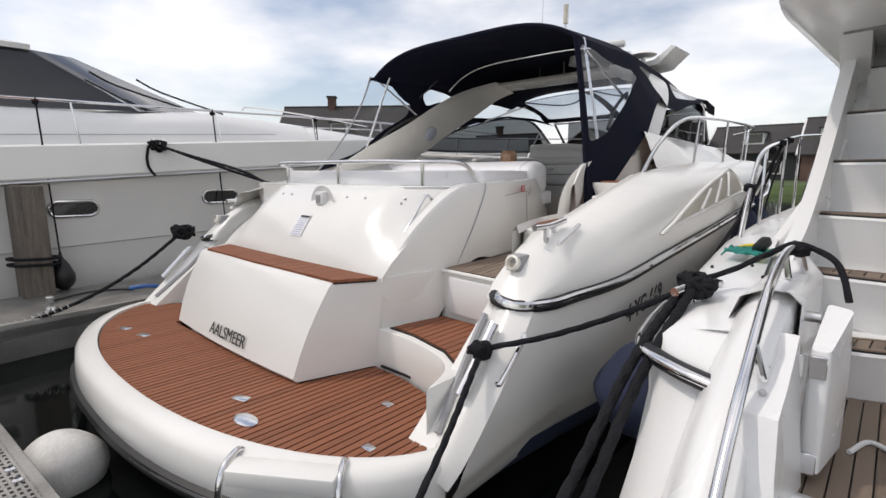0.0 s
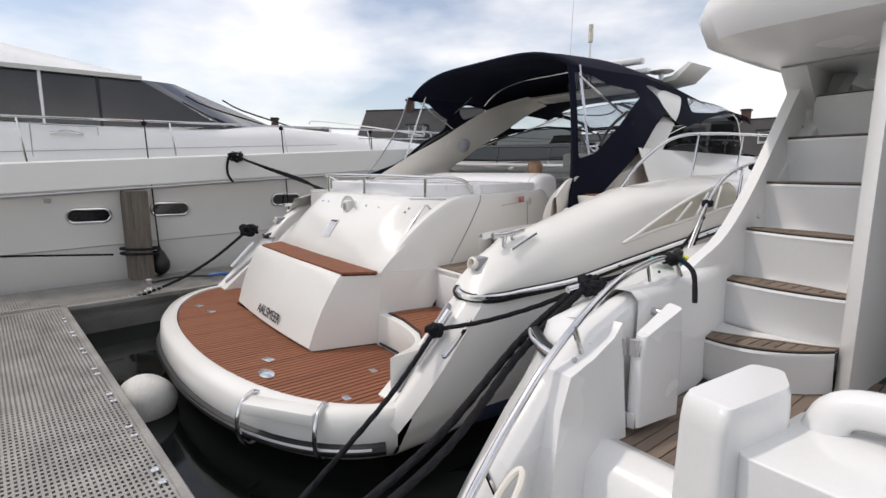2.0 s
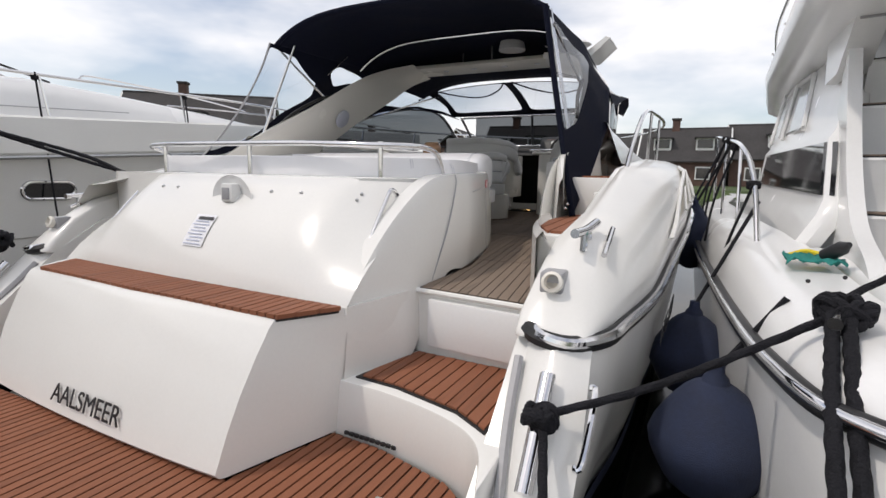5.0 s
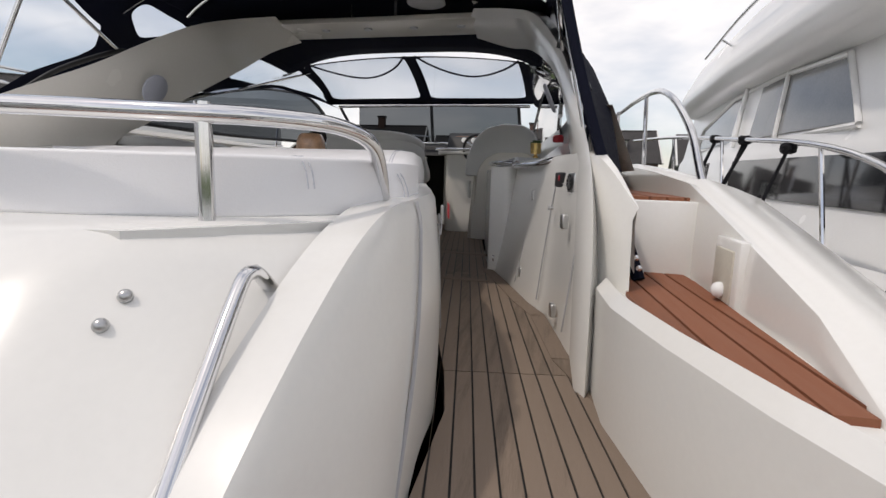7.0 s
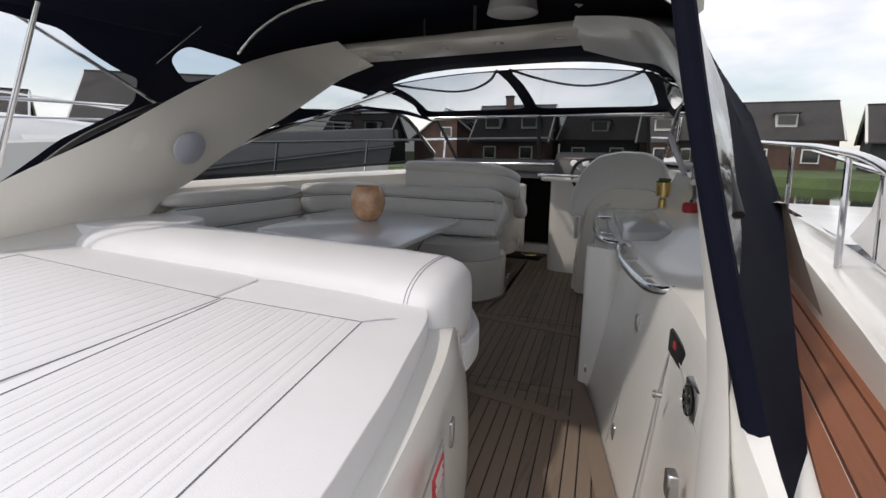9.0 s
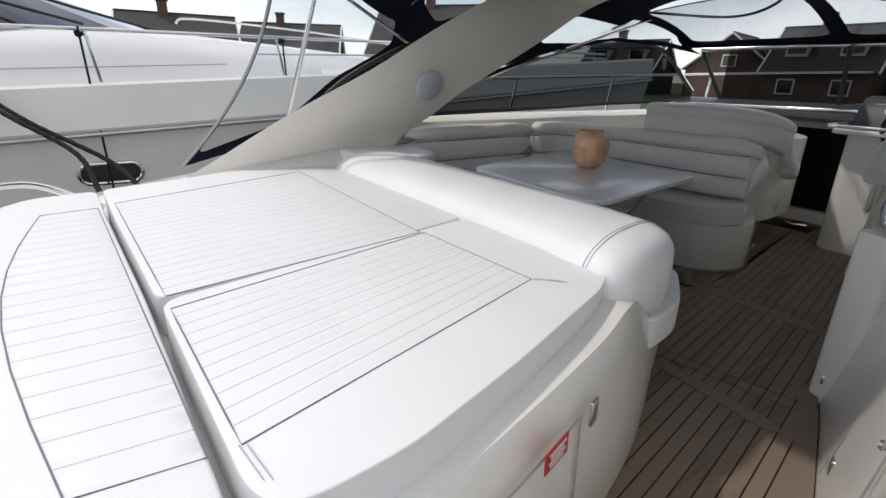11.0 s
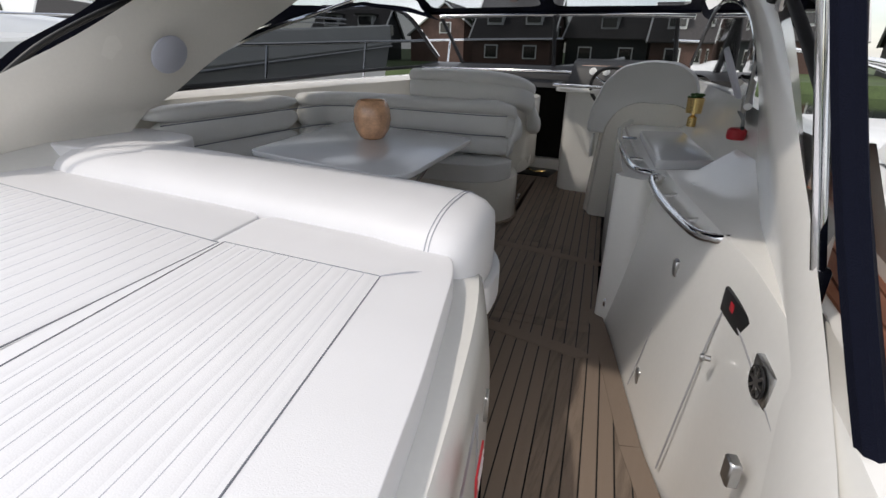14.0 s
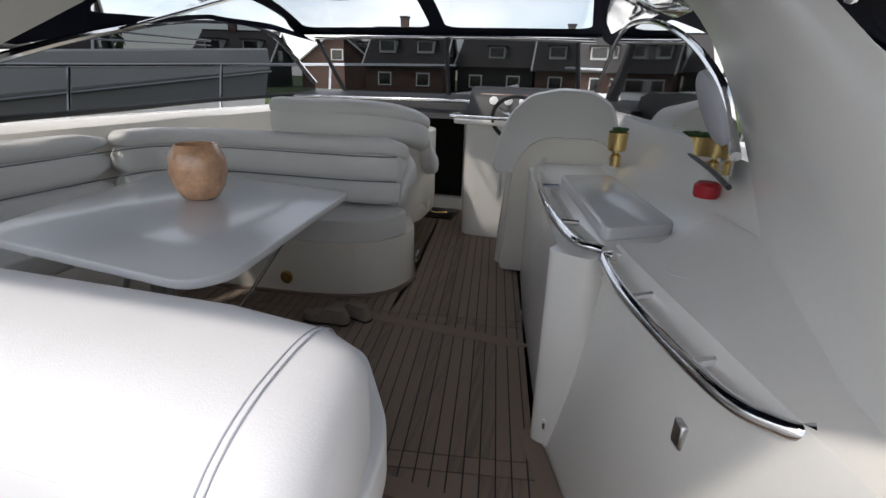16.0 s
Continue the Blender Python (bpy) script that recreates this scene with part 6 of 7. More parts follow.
    slope = spline([(0, 1.36, 0.92), (0, 1.5, 1.0), (0, 1.85, 1.14), (0, 2.2, 1.46), (0, 2.6, 1.98), (0, 2.86, 2.34)], 4)
    part("stair_side", loft([[Vector((u + 0.06 * (p.z - 1.0), p.y, p.z if k else 0.6)) for p in slope] for u, k in ((3.29, 0), (3.29, 1), (3.36, 1), (3.36, 0))]), GELGREY, y, "white moulded stair side", angle=50)
    part("aft_bulkhead", block((4.22, 2.5, 0.1), (6.6, 2.6, 2.3)), DARKGLASS, y)
    for x0, y0, z0, x1, y1, z1 in ((3.40, 2.28, 1.24, 3.46, 2.85, 1.86), (4.07, 1.98, 1.16, 4.09, 2.4, 1.62)):
        d = Vector((-0.05, -0.05, 0.02))
        a, b = Vector((x0, y0, z0)), Vector((x1, y1, z1))
        part("stair_rail", tube([a, a + d, (a + d).lerp(b + d, 0.1), (a + d).lerp(b + d, 0.9), b + d, b], 0.016, 5, 10), CHROME, y, "steel stair grab rail")
    # deckhouse side with two window bands
    def cabin(v, k):
        z = (0.92, 1.15, 1.24, 1.60, 1.66, 1.72, 2.30, 2.36, 2.42)[k]
        u = (3.10, 3.22, 3.26, 3.30, 3.34, 3.36, 3.46, 3.48, 3.40)[k]
        v = v + max(0, z - 1.15) * 0.85 * max(0, min(1, (4.0 - v) / 1.75))
        return Vector((u - 0.02 * (v - 3) * (0.3 if v < 6 else 0.1) + max(0, v - 6) * 0.10, v, z + 0.012 * (v - 3)))
    vs = [2.25, 2.5, 3.0, 4.0, 5.0, 6.0, 7.5, 9.0]
    part("deckhouse_side", loft([[cabin(v, k) for k in range(9)] for v in vs]), GELGREY, y, "white deckhouse side", angle=40)
    part("deckhouse_corner", loft([[cabin(2.25, k) + Vector((0.0, 0, 0)) for k in range(9)], [cabin(2.25, k) + Vector((0.05, -0.05, 0)) for k in range(9)], [cabin(2.25, k) + Vector((0.13, -0.03, 0)) for k in range(9)], [cabin(2.25, k) + Vector((0.16, 0.08, 0)) for k in range(9)]]), GELGREY, y, angle=60)
    lowwin = part("saloon_window", loft([[cabin(v, 2).lerp(cabin(v, 3), t) + Vector((-0.012, 0, 0)) for t in (0.06, 0.5, 0.94)] for v in (2.30, 2.36, 2.6, 3.0, 4.0, 5.5, 7.2)]), DARKGLASS, y, "dark wraparound saloon window")
    part("window_corner", loft([[cabin(2.30, 2).lerp(cabin(2.30, 3), t) + Vector((-0.012, 0, 0)) for t in (0.06, 0.94)], [cabin(2.25, 2).lerp(cabin(2.25, 3), t) + Vector((0.04, -0.058, 0)) for t in (0.06, 0.94)]]), DARKGLASS, lowwin)
    up = part("upper_window", loft([[cabin(v, 5).lerp(cabin(v, 6), t) + Vector((-0.012, 0, 0)) for t in ts] for v, ts in ((3.9, (0.10, 0.12)), (4.3, (0.10, 0.88)), (5.2, (0.10, 0.92)), (6.4, (0.10, 0.88)), (7.8, (0.1, 0.5)))]), GREYGLASS, y, "grey saloon window with blinds", angle=10)
    for v in (5.0, 5.9):
        part("window_bar", tube([cabin(v, 5) + Vector((-0.02, 0, 0)), cabin(v + 0.1, 6) + Vector((-0.02, 0, 0))], 0.02, 2, 6), GELGREY, up)
    rim_pts = [cabin(v, 5).lerp(cabin(v, 6), t) + Vector((-0.016, 0, 0)) for v, t in ((3.85, 0.06), (4.25, 0.9), (5.2, 0.96), (6.4, 0.92), (7.8, 0.55), (7.9, 0.06))]
    part("window_frame", tube(rim_pts, 0.022, 1, 8, True, smooth=False), GELGREY, up)
    bm = bmesh.new()
    for k in range(8):
        a = cabin(3.1 + 0.085 * k, 7) + Vector((-0.03, 0, -0.10))
        block(a - Vector((0.006, 0.03, 0.03)), a + Vector((0.006, 0.03, 0.03)), bm=bm)
    part("name_badge", bm, GREYPLASTIC, y, "raised grey maker's name as plain bars")
    # flybridge overhang and its coaming
    deck = [(3.04, 2.2), (3.07, 1.78), (3.35, 1.62), (6.6, 1.58), (6.6, 9.0), (3.5, 9.0), (3.2, 6.0)]
    rings = []
    for z, k, dv in ((2.28, 0.30, 0.55), (2.30, 0.16, 0.30), (2.36, 0.04, 0.06), (2.50, 0.0, 0.0), (2.60, 0.03, 0.02), (3.0, 0.24, 0.25), (3.05, 0.32, 0.3)):
        rings.append([Vector((px + (k if px < 6 else 0), py + (dv if py < 2.5 else 0), z + 0.01 * (py - 2))) for px, py in rounded(deck, 0.2, 4)])
    part("flybridge", loft(rings, True), GELGREY, y, "white flybridge moulding with overhanging deck", angle=50)
    part("fly_bracket", loft([[Vector((x, v, z)) for v, z in ((2.45, 2.36), (3.3, 2.36), (3.2, 2.0), (2.86, 2.02))] for x in (3.34, 3.50)], True), GELGREY, y)
    part("fly_underside_trim", tube([(3.36, 2.55, 2.275), (4.2, 2.42, 2.275), (5.2, 2.4, 2.275)], 0.010, 4, 6), GREYPLASTIC, y)
    part("fly_rail", tube([(3.10, 1.9, 2.86), (3.16, 3.5, 2.92), (3.22, 5.5, 2.96), (3.45, 7.6, 2.98)], 0.016, 5, 10), CHROME, y)
    for v in (2.2, 3.6, 5.0, 6.4):
        part("fly_rail_stub", tube([(3.14 + 0.03 * (v - 2), v, 2.9), (3.24 + 0.03 * (v - 2), v, 2.84)], 0.011, 2, 8), CHROME, y)
    part("aerial_base", lathe([(0.05, 0), (0.05, 0.06), (0.02, 0.09), (0.018, 0.3), (0.008, 0.32), (0.006, 1.3)], 12, pose(3.5, 4.2, 3.1)), WHITEPLASTIC, y)
    # side rail
    part("side_rail", tube([(2.96, 2.2, 0.92), (2.93, 2.6, 1.35), (2.88, 3.2, 1.58), (2.82, 4.5, 1.72), (2.76, 6.0, 1.85), (2.8, 8.5, 2.0)], 0.017, 6, 10), CHROME, y, "polished steel side rail")
    for v, u, zt in ((3.3, 2.88, 1.60), (4.6, 2.82, 1.73), (5.9, 2.77, 1.84)):
        part("stanchion", tube([(u + 0.02, v - 0.15, 0.92), (u, v, zt)], 0.013, 2, 8), CHROME, y)
    # mooring cleat by the quarter
    cl = part("cleat", tube([(3.04, 0.66, 0.89), (3.09, 0.80, 0.91), (3.15, 0.94, 0.90)], 0.022, 4, 10), CHROME, y, "polished mooring cleat")
    part("cleat_foot", tube([(3.09, 0.80, 0.82), (3.09, 0.80, 0.91)], 0.03, 2, 10), CHROME, cl)
    for p in ((3.30, 1.05, 0.935), (3.2, 1.35, 0.935), (3.05, 1.2, 0.93)):
        part("deck_stud", ball(p, 0.009, u=8, v=6), RUBBER, y)
    part("deck_drain", lathe([(0.035, 0), (0.035, 0.006), (0.02, 0.008), (0, 0.004)], 16, pose(3.02, 2.35, 0.925)), CHROME, y)
    part("hull_front", loft([[Vector((x, v, z)) for x, z in ((2.9, -0.5), (2.6 + a, 0.1), (2.62 + a, 0.93), (3.3, 0.96), (6.0, 0.96))] for v, a in ((8.5, 0.1), (12, 1.0), (14, 2.2))]), GELGREY, y, angle=60)
    settle(y)


fly_yacht()


# ---- the long yacht across the finger pontoon ----
LY = 0.30   # berth offset


def long_yacht():
    y = thing("long_motor_yacht", "large white motor yacht with dark saloon windows", "motor yacht", (-6, 1, WATERZ))
    g = lambda v: 0.06 * (v + 2)
    def side(v):
        b = max(0, v - 4.5) * 0.16
        return [(-4.62 - b * 1.4, -0.6), (-4.50 - b * 1.3, -0.1), (-4.38 - b * 1.15, 0.40 + 0.5 * g(v)), (-4.35 - b * 1.1, 0.42 + 0.5 * g(v)), (-4.22 - b, 1.17 + g(v)), (-4.19 - b, 1.21 + g(v)), (-4.16 - b, 1.25 + g(v)), (-4.18 - b, 1.62 + g(v)), (-4.21 - b, 1.645 + g(v)), (-4.27 - b, 1.645 + g(v)), (-4.32 - b, 1.50 + g(v)), (-4.75 - b, 1.50 + g(v))]
    vs = [-9, -6, -4, -2.5, -1, 0.5, 2, 3.5, 4.5, 6, 8, 10, 12]
    part("hull_side", loft([[Vector((u, v, z)) for u, z in side(v)] for v in vs]), GEL, y, "glossy white hull side", angle=30)
    part("rub_rail", tube([(-4.15 - max(0, v - 4.5) * 0.16, v, 1.20 + g(v)) for v in vs], 0.022, 3, 8), STEEL, y, "steel rubbing rail")
    # deckhouse base sloping up to the foredeck trunk
    rows = []
    for v in (-9, -5, -2.5, -1, 0.5, 2, 3.2, 4.2, 5.5, 7):
        t = interp(v, [-9, 0.5, 2, 4.2, 7], [2.20, 2.26, 2.36, 2.26, 2.1])
        b = max(0, v - 3) * 0.14
        rows.append([Vector((u - b, v, z)) for u, z in ((-4.74, 1.48 + g(v)), (-4.80, 1.62 + g(v)), (-4.86, t - 0.2), (-4.98, t - 0.03), (-5.3, t + 0.04), (-6.8, t + 0.14))])
    part("deckhouse_base", loft(rows), GELGREY, y, angle=50)
    part("coachroof_line", tube([(-4.80, v, 1.80 + g(v) * 0.9) for v in (-5, -2, 1, 3)], 0.006, 3, 6), GREYPLASTIC, y)
    # saloon windows and raked screen
    rows = [[Vector((u, v, z)) for u, z in ((-4.99, 2.24), (-5.14, 3.0))] for v in (-9, -6, -3, -1.2, -0.35)] + [[Vector((-5.02, 0.95, 2.30)), Vector((-5.14, -0.30, 3.01))]]
    part("window_band", loft(rows), DARKGLASS, y, "dark saloon glazing", angle=20)
    part("front_screen", loft([[Vector((-5.02, 0.95, 2.31)), Vector((-5.14, -0.30, 3.0))], [Vector((-5.6, 2.0, 2.42)), Vector((-5.6, 0.3, 3.05))], [Vector((-7.2, 2.7, 2.45)), Vector((-7.2, 0.7, 3.1))]]), DARKGLASS, y, "raked dark windscreen")
    for v in (-1.55, -0.85):
        part("window_pillar", tube([(-5.0, v, 2.22), (-5.13, v, 3.0)], 0.022, 2, 8), GELGREY if v < -1 else RUBBER, y)
    for v0 in (0.55, 1.2):
        part("wiper", tube([(-5.3 - 0.3 * (v0 - 0.5), v0 + 1.2, 2.42), (-5.2 - 0.3 * (v0 - 0.5), v0 + 0.2, 2.66), (-5.2 - 0.3 * (v0 - 0.5), v0 - 0.15, 2.82)], 0.016, 3, 6), RUBBER, y, "black wiper arm")
    roof = [[Vector((u, v, z)) for u, z in ((-5.08, 2.98), (-5.04, 3.04), (-5.18, 3.08 + d * 0.25), (-5.5, 3.12 + d * 0.75), (-6.4, 3.2 + d), (-7.5, 3.2 + d))] for v, d in ((-9, 0.7), (-5, 0.62), (-3, 0.50), (-2, 0.36), (-1.2, 0.2), (-0.6, 0.06), (-0.25, -0.03))]
    part("roof", loft(roof), GELGREY, y, "white curved saloon roof", angle=60)
    part("roof_rail", tube([(-5.3, -4.2, 3.42), (-5.26, -3.2, 3.42), (-5.25, -2.6, 3.38), (-5.27, -2.4, 3.3)], 0.014, 4, 8), CHROME, y)
    # side door and handle
    part("deck_door_seam", tube([(-4.80, -1.72, 1.55), (-4.88, -1.72, 2.2), (-4.90, -1.5, 2.2), (-4.90, -0.92, 2.2), (-4.82, -0.92, 1.6)], 0.008, 1, 6, smooth=False), GREYPLASTIC, y)
    part("door_handle", tube([(-4.86, -1.5, 2.08), (-4.83, -1.3, 2.11), (-4.86, -1.1, 2.08)], 0.018, 4, 8), CHROME, y, "recessed steel door pull")
    # oval portholes
    for v in (-1.17, -0.13, 1.72, 3.4, -3.2):
        u = -4.24
        zc = 0.90 + 0.05 * (v + 1.2)
        out = [Vector((u - 0.022 + 0.16 * (0.11 * math.sin(a)), v + (0.16 if math.cos(a) > 0 else -0.16) + 0.10 * math.cos(a), zc + 0.10 * math.sin(a))) for a in [6.28319 * k / 24 + 0.001 for k in range(24)]]
        ph = part("porthole_frame", tube(out, 0.020, 1, 8, True, smooth=False), CHROME, y, "oval steel porthole rim")
        ctr = sum(out, Vector()) / 24
        part("porthole_glass", loft([out, [ctr + (p - ctr) * 0.05 + Vector((-0.005, 0, 0)) for p in out]], True, True), DARKGLASS, ph, "dark porthole glass")
    # guard rail
    part("guard_rail", tube([(-4.25 - max(0, v - 4.5) * 0.16, v, 2.24 + 0.02 * (v + 2)) for v in (-9, -6, -3, 0, 3, 4.5, 6, 8, 10)], 0.017, 3, 8), CHROME, y, "polished guard rail")
    part("guard_rail_mid", tube([(-4.25 - max(0, v - 4.5) * 0.16, v, 1.99 + 0.035 * (v + 2)) for v in (3.2, 4.5, 6, 8, 10)], 0.010, 3, 8), CHROME, y)
    for v in (-4.8, -3.3, -1.84, -0.05, 1.72, 3.4, 5.0, 6.6):
        part("stanchion", tube([(-4.24 - max(0, v - 4.5) * 0.16, v + 0.06, 1.62 + g(v)), (-4.25 - max(0, v - 4.5) * 0.16, v, 2.24 + 0.02 * (v + 2))], 0.014, 2, 8), CHROME, y)
    part("grab_rail", tube([(-5.2, 2.6, 2.48), (-5.2, 2.8, 2.54), (-5.3, 4.2, 2.50), (-5.5, 5.6, 2.42)], 0.012, 4, 8), CHROME, y)
    for a, b in ((0, 0.0), (0.12, -0.02)):
        part("mooring_horn", tube([(-4.22, 0.82 + a, 1.75), (-4.22, 0.82 + a, 1.84), (-4.18, 0.84 + a, 1.85)], 0.02, 3, 8), CHROME, y)
    part("warning_mark", prism([(-4.214, -1.62), (-4.209, -1.58), (-4.209, -1.66)], 1.10, 1.16), GREYPLASTIC, y)
    part("hull_name_bars", block((-4.196, -2.4, 1.36), (-4.17, -2.2, 1.44), 0.004), GREYPLASTIC, y)
    settle(y)
    y.location.x += LY


long_yacht()


# ---- ropes and fenders ----
def rope(pts, r=0.018, label="black twisted mooring rope", n=10):
    path = spline(pts, n)
    L = sum((b - a).length for a, b in zip(path, path[1:]))
    m = max(8, int(L / 0.022))
    fine = []
    for i in range(m + 1):
        k = i / m * (len(path) - 1)
        j = min(int(k), len(path) - 2)
        fine.append(path[j].lerp(path[j + 1], k - j))
    rings, up = [], Vector((0.3, 0.2, 1)).normalized()
    for i, p in enumerate(fine):
        d = (fine[min(i + 1, m)] - fine[max(i - 1, 0)]).normalized()
        up = (up - d * up.dot(d)).normalized() if (up - d * up.dot(d)).length > 0.05 else d.orthogonal().normalized()
        side = d.cross(up)
        ring = []
        for k in range(9):
            a = 6.28319 * k / 9
            rr = r * (0.84 + 0.24 * abs(math.cos(1.5 * (a + i * 0.42))))
            ring.append(p + up * math.cos(a) * rr + side * math.sin(a) * rr)
        rings.append(ring)
    return loft(rings, True)


def knot(c, r, n=7, seed=0, thick=0.018):
    """A tangle of turns round a cleat."""
    rnd = random.Random(seed)
    bm = bmesh.new()
    for k in range(n):
        a, b = rnd.uniform(0, 3.1), rnd.uniform(-0.7, 0.7)
        q = [Vector(c) + Matrix.Rotation(a, 3, "Z") @ Matrix.Rotation(b, 3, "X") @ Vector((r * math.cos(t), r * 0.6 * math.sin(t), 0.5 * r * math.sin(2 * t + k))) for t in [6.28319 * j / 8 for j in range(8)]]
        tube(q, thick, 4, 7, True, bm=bm)
    return bm


def ropes():
    lines = (
        ("mooring_rope", [(2.20, 0.37, 0.50), (2.5, 0.52, 0.60), (2.8, 0.68, 0.74), (3.07, 0.78, 0.90)], 0.015),
        ("mooring_rope", [(2.22, 0.33, 0.48), (2.36, -0.1, 0.22), (2.6, -0.75, -0.02), (2.95, -1.32, -0.08)], 0.016),
        ("mooring_rope", [(3.05, 0.76, 0.90), (3.0, 0.33, 0.66), (2.98, -0.3, 0.24), (3.0, -1.28, -0.08)], 0.021),
        ("mooring_rope", [(3.09, 0.74, 0.90), (3.05, 0.28, 0.62), (3.04, -0.3, 0.20), (3.06, -1.30, -0.08)], 0.021),
        ("mooring_rope", [(3.08, 0.86, 0.92), (3.18, 0.98, 0.96), (3.32, 1.03, 1.05), (3.42, 1.04, 1.10), (3.56, 1.0, 1.04), (3.62, 0.92, 0.9)], 0.013),
        ("mooring_rope", [(-3.9, 0.88, 1.78), (-3.4, 1.12, 1.63), (-2.7, 1.5, 1.42), (-2.12, 1.6, 1.22)], 0.018),
        ("mooring_rope", [(-3.9, 0.95, 1.76), (-3.4, 1.25, 1.57), (-2.8, 1.7, 1.33), (-2.15, 1.85, 1.20)], 0.018),
        ("mooring_rope", [(-3.87, 0.76, 1.77), (-3.85, 0.72, 1.6), (-3.85, 0.74, 1.46), (-3.83, 0.80, 1.36)], 0.018),
        ("mooring_rope", [(-2.06, 0.45, 0.75), (-2.25, 0.0, 0.36), (-2.5, -0.5, 0.05), (-2.62, -1.3, -0.18), (-2.7, -1.75, -0.22)], 0.018),
        ("mooring_rope", [(-3.63, -0.95, 0.36), (-3.7, -1.8, 0.42), (-4.0, -3.4, 0.52), (-4.3, -6.0, 0.9)], 0.014),
    )
    for name, pts, r in lines:
        solo(name, rope(pts, r), ROPE, "black twisted mooring rope between boat and pontoon", "rope", "mooring ropes")
    for c, r, n, s, lab in (((2.20, 0.36, 0.50), 0.055, 8, 1, "black rope turns knotted on the quarter horn"), ((3.09, 0.80, 0.905), 0.075, 8, 2, "black rope turns round the neighbour's cleat"), ((-3.90, 0.88, 1.77), 0.11, 9, 3, "black rope coil on the long yacht's bulwark"), ((-2.06, 0.47, 0.76), 0.11, 9, 4, "black rope coil hung on the port quarter"), ((3.42, 1.04, 1.08), 0.035, 5, 5, "black rope hitch on the handrail")):
        solo("rope_coil", knot(c, r, n, s, 0.014), ROPE, lab, "rope coil")
    # shock-absorber spring in the stern line
    bm = tube([Vector((-2.50 - 0.10 * t, -0.55 - 0.55 * t, 0.03 - 0.13 * t)) + Vector((0.03 * math.cos(t * 60), 0.0, 0.03 * math.sin(t * 60))) for t in np.linspace(0, 1, 70)], 0.006, 2, 6)
    solo("mooring_spring", bm, STEEL, "coiled steel mooring spring in the stern line", "spring")
    for k in range(9):
        p = Vector((-2.62, -1.2, -0.16)).lerp(Vector((-2.6, -1.72, -0.1)), k / 8)
        solo("chain_link", tube([p + Vector((0.014 * math.cos(a) * (1 if k % 2 else 0.2), 0.032 * math.sin(a), 0.014 * math.cos(a) * (0.2 if k % 2 else 1))) for a in [6.28319 * j / 8 for j in range(8)]], 0.005, 2, 6, True), STEEL, "small steel chain link at the pontoon corner", "chain link", "mooring chain")
    solo("pontoon_ring", tube([(-2.46 + 0.05 * math.cos(a), -1.62, -0.14 + 0.05 * math.sin(a)) for a in [6.28319 * j / 10 for j in range(10)]], 0.008, 3, 6, True), STEEL, "steel mooring ring on the pontoon edge", "ring")


ropes()


def fender(c, r, mat, label, top, teardrop=0.3, sz=1.15, name="fender", line=0.009):
    th = thing(name, label, "fender", (c[0], c[1], c[2] - r * sz), "fenders")
    bm = ball(c, r, sz, 28, 18, drop=teardrop)
    for v in bm.verts:
        v.co += Vector((math.sin(v.co.z * 23) * 0.006, math.sin(v.co.z * 19 + 1) * 0.006, 0))
    part("body", bm, mat, th)
    tz = c[2] + r * sz
    if top:
        part("eye", lathe([(r * 0.28, -0.05), (r * 0.2, 0.03), (r * 0.13, 0.05), (r * 0.12, 0.09), (0, 0.09)], 14, pose(c[0], c[1], tz - 0.02)), mat, th)
    if top:
        part("lanyard", tube([(c[0], c[1], tz + 0.04), top], line, 3, 7), ROPE, th, "black lanyard")
    return settle(th)


fender((2.76, 1.12, 0.20), 0.25, FENDERBLUE, "large round navy covered fender between the hulls", (2.98, 1.15, 0.86), 0.25, 1.1, "ball_fender", 0.014)
fender((2.66, 2.2, 0.22), 0.24, FENDERBLUE, "navy covered fender between the hulls", (2.96, 2.45, 1.2), 0.25, 1.15, "ball_fender", 0.012)
fender((2.60, 4.2, 0.75), 0.19, FENDERBLUE, "navy covered fender hung high between the hulls", (2.85, 4.2, 1.66), 0.3, 1.6, "ball_fender", 0.012)
fender((2.58, 4.75, 0.8), 0.18, FENDERBLUE, "navy covered fender hung high between the hulls", (2.82, 4.75, 1.72), 0.3, 1.6, "ball_fender", 0.012)
fender((0.20, -1.12, -0.34), 0.24, FENDERWHITE, "grubby white ball fender at the pontoon edge", None, 0.1, 0.95, "ball_fender")
for v, zf in ((-0.35, 0.16), (1.72, 0.30), (3.5, 0.4)):
    fender((-4.12 + LY, v, zf), 0.135, RUBBER, "black pear-shaped fender hung on the long yacht", (-4.24 + LY, v - 0.04, 2.26 + 0.02 * (v + 2)), 0.45, 1.5, "pear_fender", 0.010)
for v in (-0.39, 1.68, 3.46):
    solo("rail_hitch", knot((-4.25 + LY, v, 2.20 + 0.02 * (v + 2)), 0.025, 5, 7, 0.012), ROPE, "black rope hitch on the guard rail", "rope hitch", "fender hitches")
for p in ((2.86, 3.6, 1.60), (2.84, 4.2, 1.69), (2.82, 4.75, 1.74), (2.93, 2.55, 1.30)):
    solo("rail_hitch", knot(p, 0.03, 6, 9, 0.014), ROPE, "black rope hitch on the steel side rail", "rope hitch", "fender hitches")
    solo("fender_line", tube([p, (p[0] - 0.12, p[1] + 0.05, p[2] - 0.45), (p[0] - 0.16, p[1] - 0.02, p[2] - 0.8)], 0.010, 4, 7), ROPE, "thin black fender line from the side rail", "rope", "fender lines")


